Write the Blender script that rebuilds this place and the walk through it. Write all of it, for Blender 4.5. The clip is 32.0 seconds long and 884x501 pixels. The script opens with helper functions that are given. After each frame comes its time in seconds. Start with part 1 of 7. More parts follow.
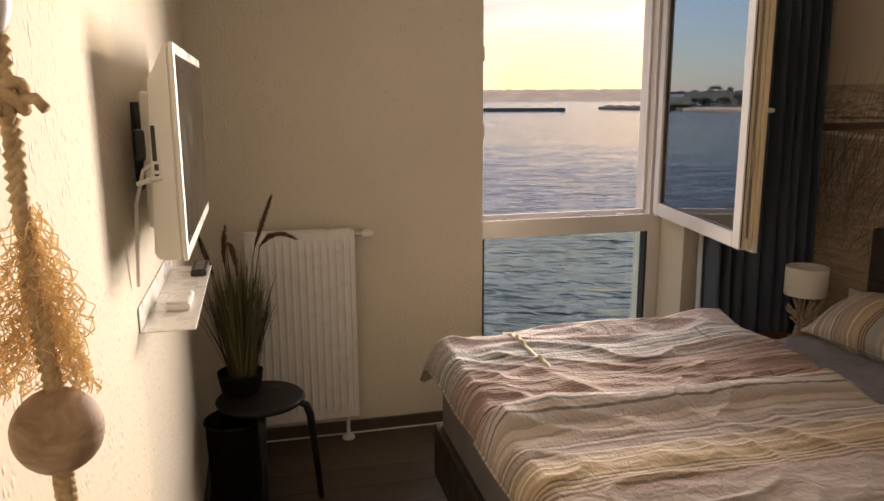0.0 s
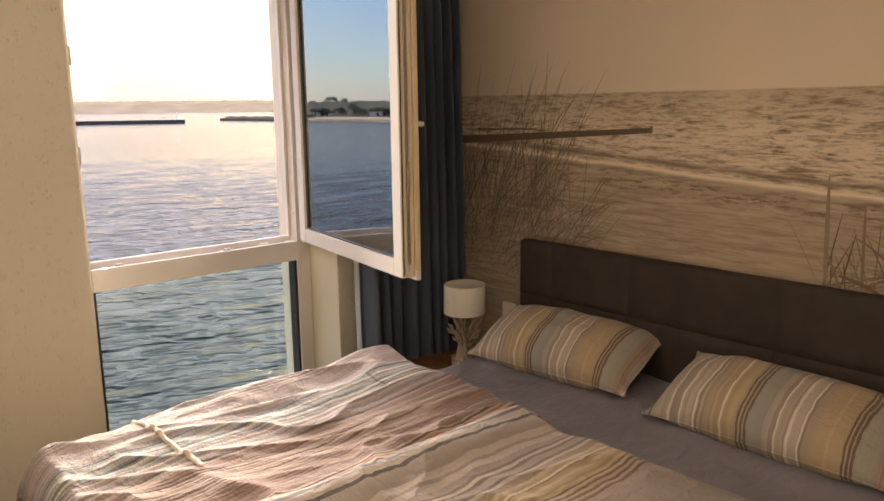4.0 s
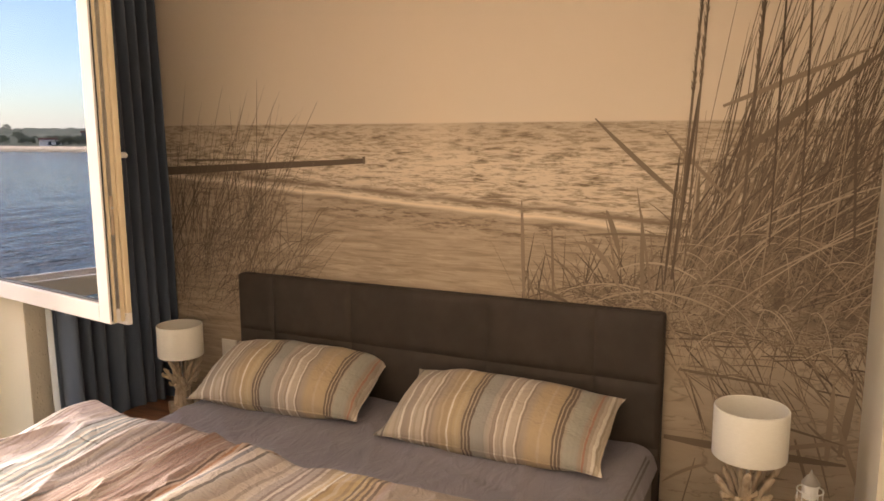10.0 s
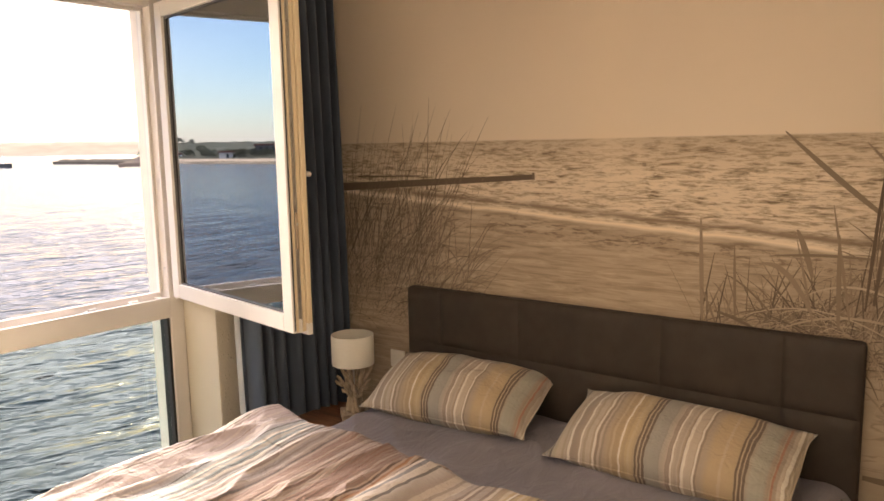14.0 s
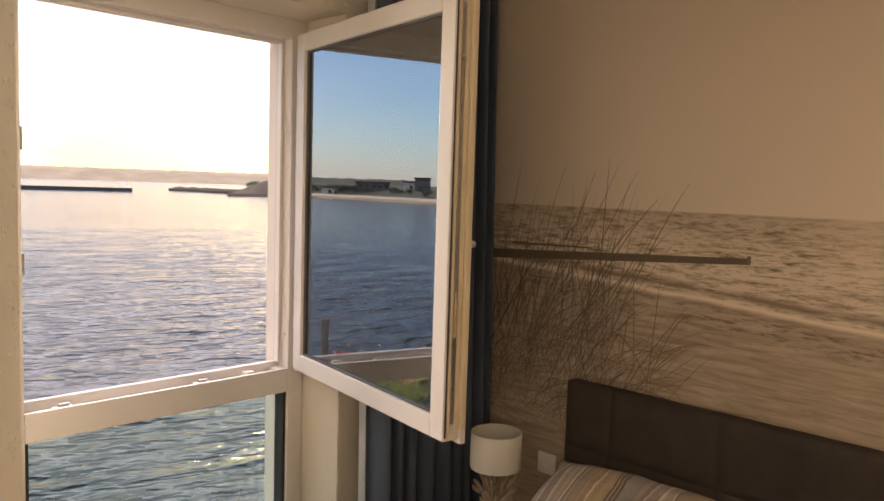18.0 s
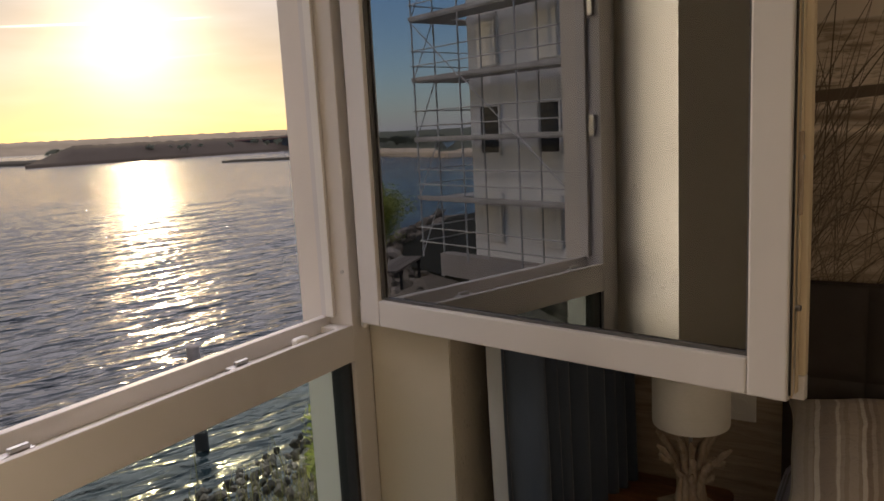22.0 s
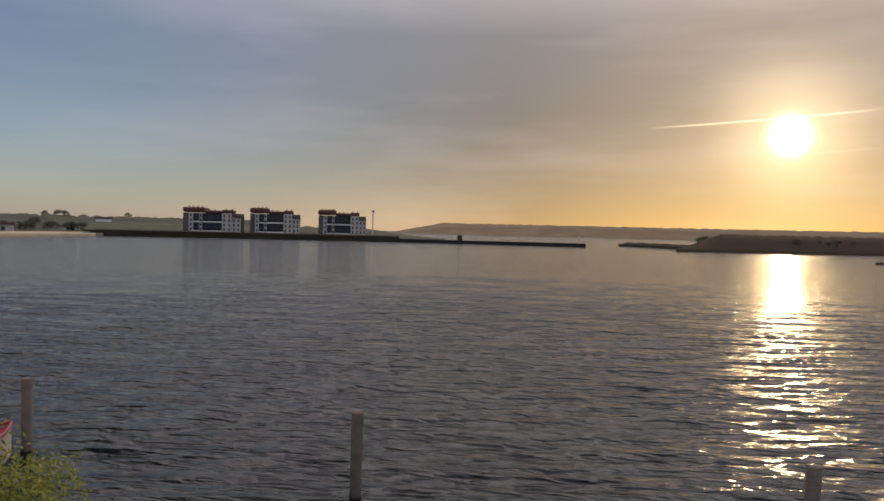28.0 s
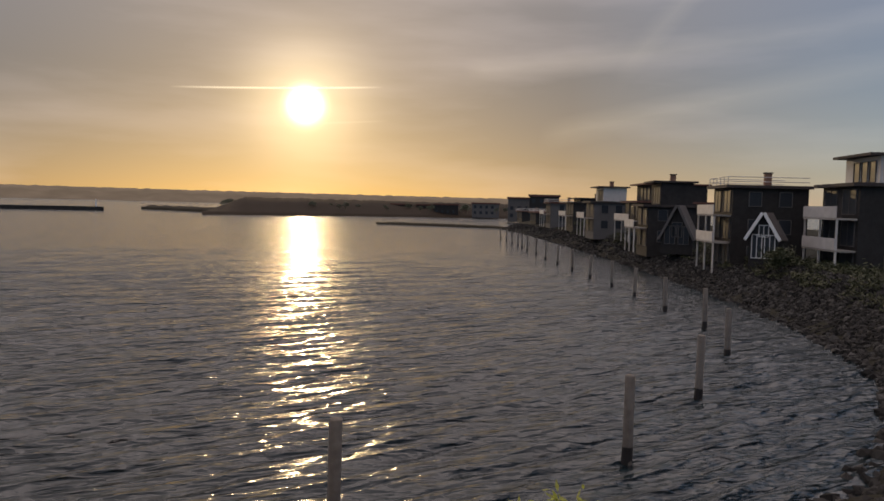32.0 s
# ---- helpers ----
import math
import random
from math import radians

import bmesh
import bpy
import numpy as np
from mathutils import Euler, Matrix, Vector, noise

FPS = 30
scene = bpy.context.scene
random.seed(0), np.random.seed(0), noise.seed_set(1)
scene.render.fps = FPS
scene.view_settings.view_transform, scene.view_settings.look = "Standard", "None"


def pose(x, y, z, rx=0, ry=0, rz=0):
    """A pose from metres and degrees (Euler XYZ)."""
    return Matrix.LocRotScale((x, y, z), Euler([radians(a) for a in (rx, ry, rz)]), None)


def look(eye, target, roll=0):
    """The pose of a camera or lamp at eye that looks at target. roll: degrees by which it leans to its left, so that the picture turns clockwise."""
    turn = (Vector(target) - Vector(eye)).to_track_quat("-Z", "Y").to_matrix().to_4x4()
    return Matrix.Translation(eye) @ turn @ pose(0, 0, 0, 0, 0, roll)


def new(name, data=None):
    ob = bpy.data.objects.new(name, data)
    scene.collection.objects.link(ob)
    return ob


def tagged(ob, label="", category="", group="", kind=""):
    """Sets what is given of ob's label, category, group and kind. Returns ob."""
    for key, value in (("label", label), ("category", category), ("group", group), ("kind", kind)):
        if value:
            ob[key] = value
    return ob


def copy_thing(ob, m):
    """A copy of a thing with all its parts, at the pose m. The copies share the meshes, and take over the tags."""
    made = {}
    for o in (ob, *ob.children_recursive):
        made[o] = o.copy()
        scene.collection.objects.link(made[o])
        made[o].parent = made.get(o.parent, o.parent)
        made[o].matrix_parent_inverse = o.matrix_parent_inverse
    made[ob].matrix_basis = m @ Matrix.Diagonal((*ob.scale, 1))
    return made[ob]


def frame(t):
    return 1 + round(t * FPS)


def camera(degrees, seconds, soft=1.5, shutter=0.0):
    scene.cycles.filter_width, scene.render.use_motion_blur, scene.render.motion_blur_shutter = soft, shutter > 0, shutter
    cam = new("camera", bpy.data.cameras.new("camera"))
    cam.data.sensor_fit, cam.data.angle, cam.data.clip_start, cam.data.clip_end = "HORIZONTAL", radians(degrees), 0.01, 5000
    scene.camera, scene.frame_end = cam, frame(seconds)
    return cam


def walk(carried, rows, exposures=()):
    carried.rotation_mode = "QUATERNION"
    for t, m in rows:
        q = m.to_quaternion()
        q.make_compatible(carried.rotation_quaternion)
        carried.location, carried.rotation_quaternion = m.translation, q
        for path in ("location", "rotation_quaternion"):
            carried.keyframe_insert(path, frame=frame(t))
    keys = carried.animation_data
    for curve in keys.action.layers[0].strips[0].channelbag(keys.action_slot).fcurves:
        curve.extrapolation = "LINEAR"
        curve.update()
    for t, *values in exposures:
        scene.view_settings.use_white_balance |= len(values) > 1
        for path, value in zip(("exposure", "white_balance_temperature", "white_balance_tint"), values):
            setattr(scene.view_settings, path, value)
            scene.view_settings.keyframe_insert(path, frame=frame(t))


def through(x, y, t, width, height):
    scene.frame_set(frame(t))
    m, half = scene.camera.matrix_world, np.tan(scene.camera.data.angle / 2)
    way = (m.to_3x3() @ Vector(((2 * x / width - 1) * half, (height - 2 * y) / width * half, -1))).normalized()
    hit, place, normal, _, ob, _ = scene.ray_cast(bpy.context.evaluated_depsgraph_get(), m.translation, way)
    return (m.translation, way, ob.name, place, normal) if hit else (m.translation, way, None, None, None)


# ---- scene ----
# Bedroom on the water: TV wall x = 0.48, mural wall x = 3.43, window wall y = 0 (outside is +y), floor z = 0, water z = -5.5.
from mathutils import Matrix as Mx

PATH = [
    (0, (0.73, -3.407, 1.584), (1.199, -1.504, 1.187), -0.3),
    (0.5, (0.733, -3.390, 1.595), (1.282, -1.505, 1.217), 0.7),
    (1, (0.747, -3.353, 1.601), (1.391, -1.494, 1.243), 1.1),
    (1.5, (0.78, -3.243, 1.608), (1.531, -1.422, 1.263), 1.3),
    (2, (0.796, -3.146, 1.614), (1.655, -1.371, 1.281), 1.2),
    (2.5, (0.824, -3.079, 1.611), (1.784, -1.355, 1.279), 0.6),
    (3, (0.89, -3.003, 1.607), (1.956, -1.345, 1.267), 0.1),
    (3.5, (0.933, -2.954, 1.608), (2.115, -1.381, 1.25), -0.5),
    (4, (0.945, -2.892, 1.594), (2.249, -1.423, 1.216), -0.7),
    (4.5, (0.932, -2.845, 1.579), (2.355, -1.497, 1.178), -1.1),
    (6.5, (0.917, -2.829, 1.566), (2.568, -1.818, 1.063), -2.7),
    (7, (0.92, -2.832, 1.566), (2.597, -1.863, 1.07), -2.4),
    (7.5, (0.919, -2.831, 1.579), (2.621, -1.898, 1.097), -2),
    (8, (0.91, -2.825, 1.584), (2.638, -1.924, 1.133), -1.4),
    (8.5, (0.907, -2.830, 1.593), (2.655, -1.950, 1.18), -0.9),
    (9, (0.906, -2.833, 1.594), (2.67, -1.967, 1.223), -0.5),
    (9.5, (0.913, -2.848, 1.594), (2.685, -1.984, 1.26), -0.3),
    (10, (0.906, -2.839, 1.599), (2.686, -1.980, 1.291), -0.2),
    (10.5, (0.906, -2.845, 1.597), (2.683, -1.974, 1.313), -0.3),
    (11, (0.911, -2.848, 1.602), (2.679, -1.954, 1.329), -0.4),
    (11.5, (0.908, -2.843, 1.601), (2.664, -1.922, 1.335), -0.6),
    (12, (0.901, -2.832, 1.601), (2.638, -1.878, 1.337), -0.7),
    (12.5, (0.908, -2.833, 1.606), (2.613, -1.823, 1.334), -0.9),
    (13, (0.898, -2.803, 1.619), (2.572, -1.745, 1.336), -0.9),
    (13.5, (0.897, -2.793, 1.629), (2.524, -1.666, 1.343), -1),
    (14, (0.887, -2.775, 1.628), (2.46, -1.572, 1.347), -1.1),
    (14.5, (0.899, -2.762, 1.629), (2.4, -1.469, 1.355), -1),
    (15, (0.921, -2.752, 1.604), (2.345, -1.367, 1.37), -0.6),
    (15.5, (0.972, -2.743, 1.541), (2.317, -1.275, 1.361), 0.5),
    (17.5, (1.059, -2.336, 1.684), (2.427, -0.889, 1.495), 1.8),
    (18, (1.129, -2.219, 1.693), (2.552, -0.824, 1.525), 1.8),
    (18.5, (1.141, -2.044, 1.697), (2.62, -0.705, 1.556), 1.5),
    (19, (1.13, -1.900, 1.694), (2.659, -0.617, 1.569), 1.1),
    (19.5, (1.2, -1.748, 1.685), (2.775, -0.519, 1.584), 0.8),
    (20, (1.274, -1.563, 1.708), (2.882, -0.378, 1.617), 0.4),
    (20.5, (1.324, -1.404, 1.712), (2.953, -0.248, 1.613), -0.5),
    (21, (1.275, -1.303, 1.639), (2.923, -0.176, 1.520), -0.3),
    (21.5, (1.257, -1.141, 1.561), (2.922, -0.051, 1.361), -2.2),
    (22, (1.366, -0.921, 1.431), (3.043, 0.121, 1.114), -3.0),
    (22.5, (1.549, -0.661, 1.209), (3.242, 0.307, 0.765), -2.9),
    (23, (1.727, -0.340, 1.157), (3.431, 0.576, 0.649), -2.7),
    (23.2, (1.790, -0.203, 1.181), (3.496, 0.721, 0.695), -1.5),
    (23.5, (1.872, -0.071, 1.219), (3.531, 0.961, 0.790), -1.3),
    (23.8, (1.942, 0.026, 1.241), (3.468, 1.268, 0.886), -0.8),
    (24, (2.025, 0.096, 1.241), (3.428, 1.486, 0.928), -0.9),
    (24.2, (2.035, 0.144, 1.294), (3.315, 1.650, 0.993), 0.1),
    (24.5, (2.078, 0.188, 1.272), (3.172, 1.836, 0.979), 0.6),
    (25, (2.064, 0.205, 1.272), (2.876, 2.014, 1.005), 0.7),
    (25.5, (2.054, 0.213, 1.304), (2.590, 2.131, 1.114), 1),
    (26, (2.056, 0.215, 1.378), (2.437, 2.173, 1.241), 2),
    (26.5, (2.061, 0.212, 1.434), (2.388, 2.183, 1.343), 2.6),
    (28.5, (2.130, 0.100, 1.226), (2.641, 2.033, 1.176), 1.2),
    (29, (2.109, 0.125, 1.261), (2.745, 2.020, 1.196), 1.4),
    (29.5, (2.118, 0.155, 1.303), (2.903, 1.993, 1.235), 0.8),
    (30, (2.134, 0.190, 1.359), (3.081, 1.949, 1.278), 1.1),
    (30.5, (2.140, 0.212, 1.416), (3.242, 1.879, 1.325), 1.3),
    (31, (2.146, 0.232, 1.472), (3.389, 1.796, 1.372), 1.4),
    (31.5, (2.116, 0.262, 1.479), (3.480, 1.720, 1.369), 1.5),
    (32, (2.122, 0.312, 1.524), (3.592, 1.664, 1.403), 1.5),
]
EXPOSURES = [
    (0, 1.45, 6250, 13), (1.5, 1.72, 6400, 11), (4.5, 2.15, 6450, 12), (7, 2.62, 6480, 12), (9, 2.85, 6500, 13), (13, 2.78, 6500, 12), (15.5, 2.4, 6500, 12), (17.5, 2.05, 6500, 12), (19, 1.95, 6500, 12), (20, 1.6, 6500, 11), (21, 1.15, 6500, 10), (22, 0.75, 6300, 10), (23, 1.08, 6350, 11), (24, 0.85, 6680, 12), (24.5, 0.3, 6700, 10), (25, -0.03, 6900, 10), (32, -0.15, 7000, 10),
]
cam = camera(60.97, 32.0, soft=1.6)
walk(cam, [(t, look(e, g, r)) for t, e, g, r in PATH], EXPOSURES)

# ---- daylight: a low evening sun over the water ----
SUN_AZ, SUN_EL = radians(36.9), radians(7.1)
SUN_DIR = Vector((math.sin(SUN_AZ) * math.cos(SUN_EL), math.cos(SUN_AZ) * math.cos(SUN_EL), math.sin(SUN_EL)))
world = bpy.data.worlds.new("evening_sky")
scene.world = world
world.use_nodes = True
wn, wl = world.node_tree.nodes, world.node_tree.links
sky = wn.new("ShaderNodeTexSky")
sky.sky_type, sky.sun_disc = "NISHITA", False
sky.sun_elevation, sky.sun_rotation = SUN_EL, SUN_AZ
sky.altitude, sky.air_density, sky.dust_density, sky.ozone_density = 0, 1.0, 0.6, 2.0
# the glare round the sun and thin high cloud, on top of the clear sky
geo = wn.new("ShaderNodeTexCoord")
dot = wn.new("ShaderNodeVectorMath")
dot.operation = "DOT_PRODUCT"
dot.inputs[1].default_value = SUN_DIR
wl.new(geo.outputs["Generated"], dot.inputs[0])


def wmath(op, a, b=None):
    n = wn.new("ShaderNodeMath")
    n.operation = op
    for k, v in enumerate((a, b)):
        if v is None:
            continue
        if isinstance(v, (int, float)):
            n.inputs[k].default_value = v
        else:
            wl.new(v, n.inputs[k])
    return n.outputs[0]


def wscale(vec, s):
    n = wn.new("ShaderNodeVectorMath")
    n.operation = "SCALE"
    wl.new(vec, n.inputs[0]) if not isinstance(vec, tuple) else setattr(n.inputs[0], "default_value", vec)
    wl.new(s, n.inputs[3]) if not isinstance(s, (int, float)) else setattr(n.inputs[3], "default_value", s)
    return n.outputs[0]


def wadd(a, b):
    n = wn.new("ShaderNodeVectorMath")
    n.operation = "ADD"
    wl.new(a, n.inputs[0]), wl.new(b, n.inputs[1])
    return n.outputs[0]


near = wmath("MAXIMUM", dot.outputs["Value"], 0.0)
core = wmath("POWER", near, 9000.0)
halo = wmath("POWER", near, 420.0)
glow = wmath("POWER", near, 34.0)
apart_xyz = wn.new("ShaderNodeSeparateXYZ")
wl.new(geo.outputs["Generated"], apart_xyz.inputs[0])
height = wmath("MAXIMUM", apart_xyz.outputs["Z"], 0.0)
low_sky = wmath("POWER", wmath("SUBTRACT", 1.0, wmath("MINIMUM", height, 1.0)), 11.0)
stretch = wn.new("ShaderNodeMapping")
stretch.inputs["Scale"].default_value = (1.2, 1.2, 7.0)
stretch.inputs["Rotation"].default_value = (0.12, 0.10, 0.5)
wl.new(geo.outputs["Generated"], stretch.inputs["Vector"])
veil = wn.new("ShaderNodeTexNoise")
veil.inputs["Scale"].default_value, veil.inputs["Detail"].default_value = 2.2, 6.0
wl.new(stretch.outputs["Vector"], veil.inputs["Vector"])
streak = wmath("MULTIPLY", wmath("MAXIMUM", wmath("SUBTRACT", veil.outputs["Fac"], 0.44), 0.0), 1.6)
# thin high cloud: grey overhead, amber low towards the sun
amber = wmath("MULTIPLY", wmath("POWER", near, 5.0), low_sky)
cloud = wadd(wscale((0.198, 0.196, 0.207), 1.0), wscale((0.50, 0.215, -0.085), amber))
cloud = wadd(cloud, wscale((0.41, 0.36, 0.385), wmath("MINIMUM", wmath("MULTIPLY", wmath("MAXIMUM", wmath("SUBTRACT", height, 0.16), 0.0), 1.8), 1.0)))
cloud = wadd(cloud, wscale((0.90, 0.76, 0.755), wmath("MINIMUM", wmath("MULTIPLY", wmath("MAXIMUM", wmath("SUBTRACT", height, 0.25), 0.0), 4.0), 1.0)))
cloud = wadd(cloud, wscale((0.30, 0.26, 0.27), streak))
cloud = wadd(cloud, wscale((0.20, 0.115, 0.02), glow))
cloud = wadd(cloud, wscale((0.85, 0.66, 0.38), halo))
cloud = wadd(cloud, wscale((13.0, 11.0, 7.4), core))
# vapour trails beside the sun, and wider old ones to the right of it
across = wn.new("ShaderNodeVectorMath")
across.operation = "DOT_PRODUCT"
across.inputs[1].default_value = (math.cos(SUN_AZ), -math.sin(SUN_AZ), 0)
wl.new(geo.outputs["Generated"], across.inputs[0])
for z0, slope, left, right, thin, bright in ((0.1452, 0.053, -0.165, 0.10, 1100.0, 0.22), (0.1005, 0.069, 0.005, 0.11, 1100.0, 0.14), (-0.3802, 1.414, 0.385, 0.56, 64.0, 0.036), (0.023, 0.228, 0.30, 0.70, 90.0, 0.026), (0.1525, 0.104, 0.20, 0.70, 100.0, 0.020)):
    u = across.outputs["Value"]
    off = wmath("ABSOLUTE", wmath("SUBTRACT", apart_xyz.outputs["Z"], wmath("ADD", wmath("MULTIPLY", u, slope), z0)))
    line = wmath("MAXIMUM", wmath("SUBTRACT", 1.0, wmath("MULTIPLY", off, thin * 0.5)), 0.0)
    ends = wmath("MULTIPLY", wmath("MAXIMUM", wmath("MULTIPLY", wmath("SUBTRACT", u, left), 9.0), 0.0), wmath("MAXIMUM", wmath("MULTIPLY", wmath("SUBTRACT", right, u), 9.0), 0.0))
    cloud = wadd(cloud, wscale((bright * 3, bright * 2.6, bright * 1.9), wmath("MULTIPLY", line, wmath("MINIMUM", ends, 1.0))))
SKY = 0.13
high = wmath("MULTIPLY", wmath("MINIMUM", wmath("MULTIPLY", wmath("MAXIMUM", wmath("SUBTRACT", height, 0.35), 0.0), 3.0), 1.0), 0.65)
cover = wmath("MULTIPLY", wmath("MINIMUM", wmath("ADD", wmath("MULTIPLY", wmath("POWER", near, 2.3), 1.15), high), 1.0), 0.93)
tint = wn.new("ShaderNodeVectorMath")
tint.operation = "MULTIPLY"
tint.inputs[1].default_value = (0.80, 0.90, 1.20)
wl.new(sky.outputs["Color"], tint.inputs[0])
veil_low = wscale((0.12, 0.13, 0.22), wmath("MULTIPLY", low_sky, 1.0 / SKY))
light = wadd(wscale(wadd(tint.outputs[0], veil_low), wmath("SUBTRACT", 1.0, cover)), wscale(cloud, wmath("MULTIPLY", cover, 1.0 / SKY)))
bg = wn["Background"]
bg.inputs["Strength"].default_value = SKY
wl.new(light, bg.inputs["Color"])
sun = new("sun", bpy.data.lights.new("sun", "SUN"))
sun.data.energy, sun.data.angle, sun.data.color = 0.42, radians(0.53), (1.0, 0.72, 0.39)
sun.matrix_world = look(SUN_DIR * 60, (0, 0, 0))
# the sky's light through the tall window
day = new("window_daylight", bpy.data.lights.new("window_daylight", "AREA"))
day.data.shape, day.data.size, day.data.size_y = "RECTANGLE", 0.88, 1.46
day.data.energy, day.data.color, day.data.spread = 16.0, (1.0, 0.84, 0.69), radians(84)
day.matrix_world = look((2.275, 0.04, 1.48), (1.775, -0.826, 1.50))

# ---- materials ----
def col(c):
    return (*c, 1.0) if len(c) == 3 else c


class Mat:
    """A node material built step by step; value sockets are chained by the small methods."""

    def __init__(self, name, base=(0.5, 0.5, 0.5), rough=0.6, metal=0.0, **more):
        self.m = bpy.data.materials.new(name)
        self.m.use_nodes = True
        self.n, self.l = self.m.node_tree.nodes, self.m.node_tree.links
        self.b = self.n["Principled BSDF"]
        self.put("Base Color", base), self.put("Roughness", rough), self.put("Metallic", metal)
        for k, v in more.items():
            self.put(k.replace("_", " "), v)
        self.where = None

    def put(self, socket, value):
        s = self.b.inputs[socket]
        if hasattr(value, "is_output"):
            self.l.new(value, s)
        else:
            s.default_value = col(value) if isinstance(value, tuple) else value
        return self

    def pos(self, scale=(1, 1, 1), rot=(0, 0, 0), kind="Object"):
        c = self.n.new("ShaderNodeTexCoord")
        m = self.n.new("ShaderNodeMapping")
        m.inputs["Scale"].default_value, m.inputs["Rotation"].default_value = scale, rot
        self.l.new(c.outputs[kind], m.inputs["Vector"])
        return m.outputs["Vector"]

    def xyz(self, kind="Object"):
        c = self.n.new("ShaderNodeTexCoord")
        s = self.n.new("ShaderNodeSeparateXYZ")
        self.l.new(c.outputs[kind], s.inputs[0])
        return s.outputs

    def noise(self, scale, detail=4.0, vec=None, rough=0.55, warp=0.0):
        t = self.n.new("ShaderNodeTexNoise")
        t.inputs["Scale"].default_value, t.inputs["Detail"].default_value = scale, detail
        t.inputs["Roughness"].default_value, t.inputs["Distortion"].default_value = rough, warp
        self.l.new(vec or self.pos(), t.inputs["Vector"])
        return t.outputs["Fac"]

    def voro(self, scale, vec=None, feature="F1", out="Distance"):
        t = self.n.new("ShaderNodeTexVoronoi")
        t.feature = feature
        t.inputs["Scale"].default_value = scale
        self.l.new(vec or self.pos(), t.inputs["Vector"])
        return t.outputs[out]

    def wave(self, scale, vec=None, warp=0.0, detail=2.0, axis="X", dscale=1.0):
        t = self.n.new("ShaderNodeTexWave")
        t.bands_direction = axis
        t.inputs["Scale"].default_value, t.inputs["Distortion"].default_value = scale, warp
        t.inputs["Detail"].default_value, t.inputs["Detail Scale"].default_value = detail, dscale
        self.l.new(vec or self.pos(), t.inputs["Vector"])
        return t.outputs["Fac"]

    def rand(self):
        return self.n.new("ShaderNodeObjectInfo").outputs["Random"]

    def island(self):
        return self.n.new("ShaderNodeNewGeometry").outputs["Random Per Island"]

    def math(self, op, a, b=0.0, clamp=False):
        m = self.n.new("ShaderNodeMath")
        m.operation, m.use_clamp = op, clamp
        for k, v in enumerate((a, b)):
            self.l.new(v, m.inputs[k]) if hasattr(v, "is_output") else setattr(m.inputs[k], "default_value", v)
        return m.outputs[0]

    def span(self, v, a, b, c=0.0, d=1.0):
        m = self.n.new("ShaderNodeMapRange")
        for k, x in zip((1, 2, 3, 4), (a, b, c, d)):
            m.inputs[k].default_value = x
        self.l.new(v, m.inputs[0])
        return m.outputs[0]

    def ramp(self, v, stops, how="LINEAR"):
        r = self.n.new("ShaderNodeValToRGB")
        r.color_ramp.interpolation = how
        e = r.color_ramp.elements
        while len(e) < len(stops):
            e.new(0.5)
        for k, (p, c) in enumerate(stops):
            e[k].position, e[k].color = p, col(c) if isinstance(c, tuple) else (c, c, c, 1)
        self.l.new(v, r.inputs[0])
        return r.outputs[0]

    def mix(self, f, a, b, how="MIX"):
        m = self.n.new("ShaderNodeMix")
        m.data_type, m.blend_type = "RGBA", how
        for k, v in ((0, f), (6, a), (7, b)):
            if hasattr(v, "is_output"):
                self.l.new(v, m.inputs[k])
            else:
                m.inputs[k].default_value = col(v) if isinstance(v, tuple) else v
        return m.outputs[2]

    def bump(self, h, strength=0.3, dist=0.01):
        b = self.n.new("ShaderNodeBump")
        b.inputs["Strength"].default_value, b.inputs["Distance"].default_value = strength, dist
        self.l.new(h, b.inputs["Height"])
        if self.where:
            self.l.new(self.where, b.inputs["Normal"])
        self.where = b.outputs["Normal"]
        self.l.new(self.where, self.b.inputs["Normal"])
        return self


def plain(name, base, rough=0.5, var=0.12, scale=8.0, grain=120.0, bump=0.06, metal=0.0, **more):
    """A surface with blotches at one scale and fine grain at another."""
    m = Mat(name, base, rough, metal, **more)
    lo, hi = tuple(c * (1 - var) for c in base), tuple(min(1, c * (1 + var)) for c in base)
    m.put("Base Color", m.ramp(m.noise(scale, 5), [(0.3, lo), (0.7, hi)]))
    m.put("Roughness", m.span(m.noise(scale * 3, 3), 0.3, 0.7, max(0.02, rough - 0.08), min(1, rough + 0.08)))
    if bump:
        m.bump(m.noise(grain, 3), bump, 0.004)
    return m.m


def wallpaint(name, base, rel=0.5):
    m = Mat(name, base, 0.85)
    m.put("Base Color", m.ramp(m.noise(1.6, 5), [(0.3, tuple(c * 0.94 for c in base)), (0.7, base)]))
    chips = m.span(m.voro(85, warp_vec(m)), 0.05, 0.42, 1, 0)
    chips = m.math("MULTIPLY", chips, m.span(m.noise(22, 2), 0.42, 0.62))
    m.bump(m.math("ADD", chips, m.math("MULTIPLY", m.noise(60, 5), 0.5)), rel, 0.0035)
    return m.m


def warp_vec(m):
    return m.pos((1.0, 1.0, 0.6))


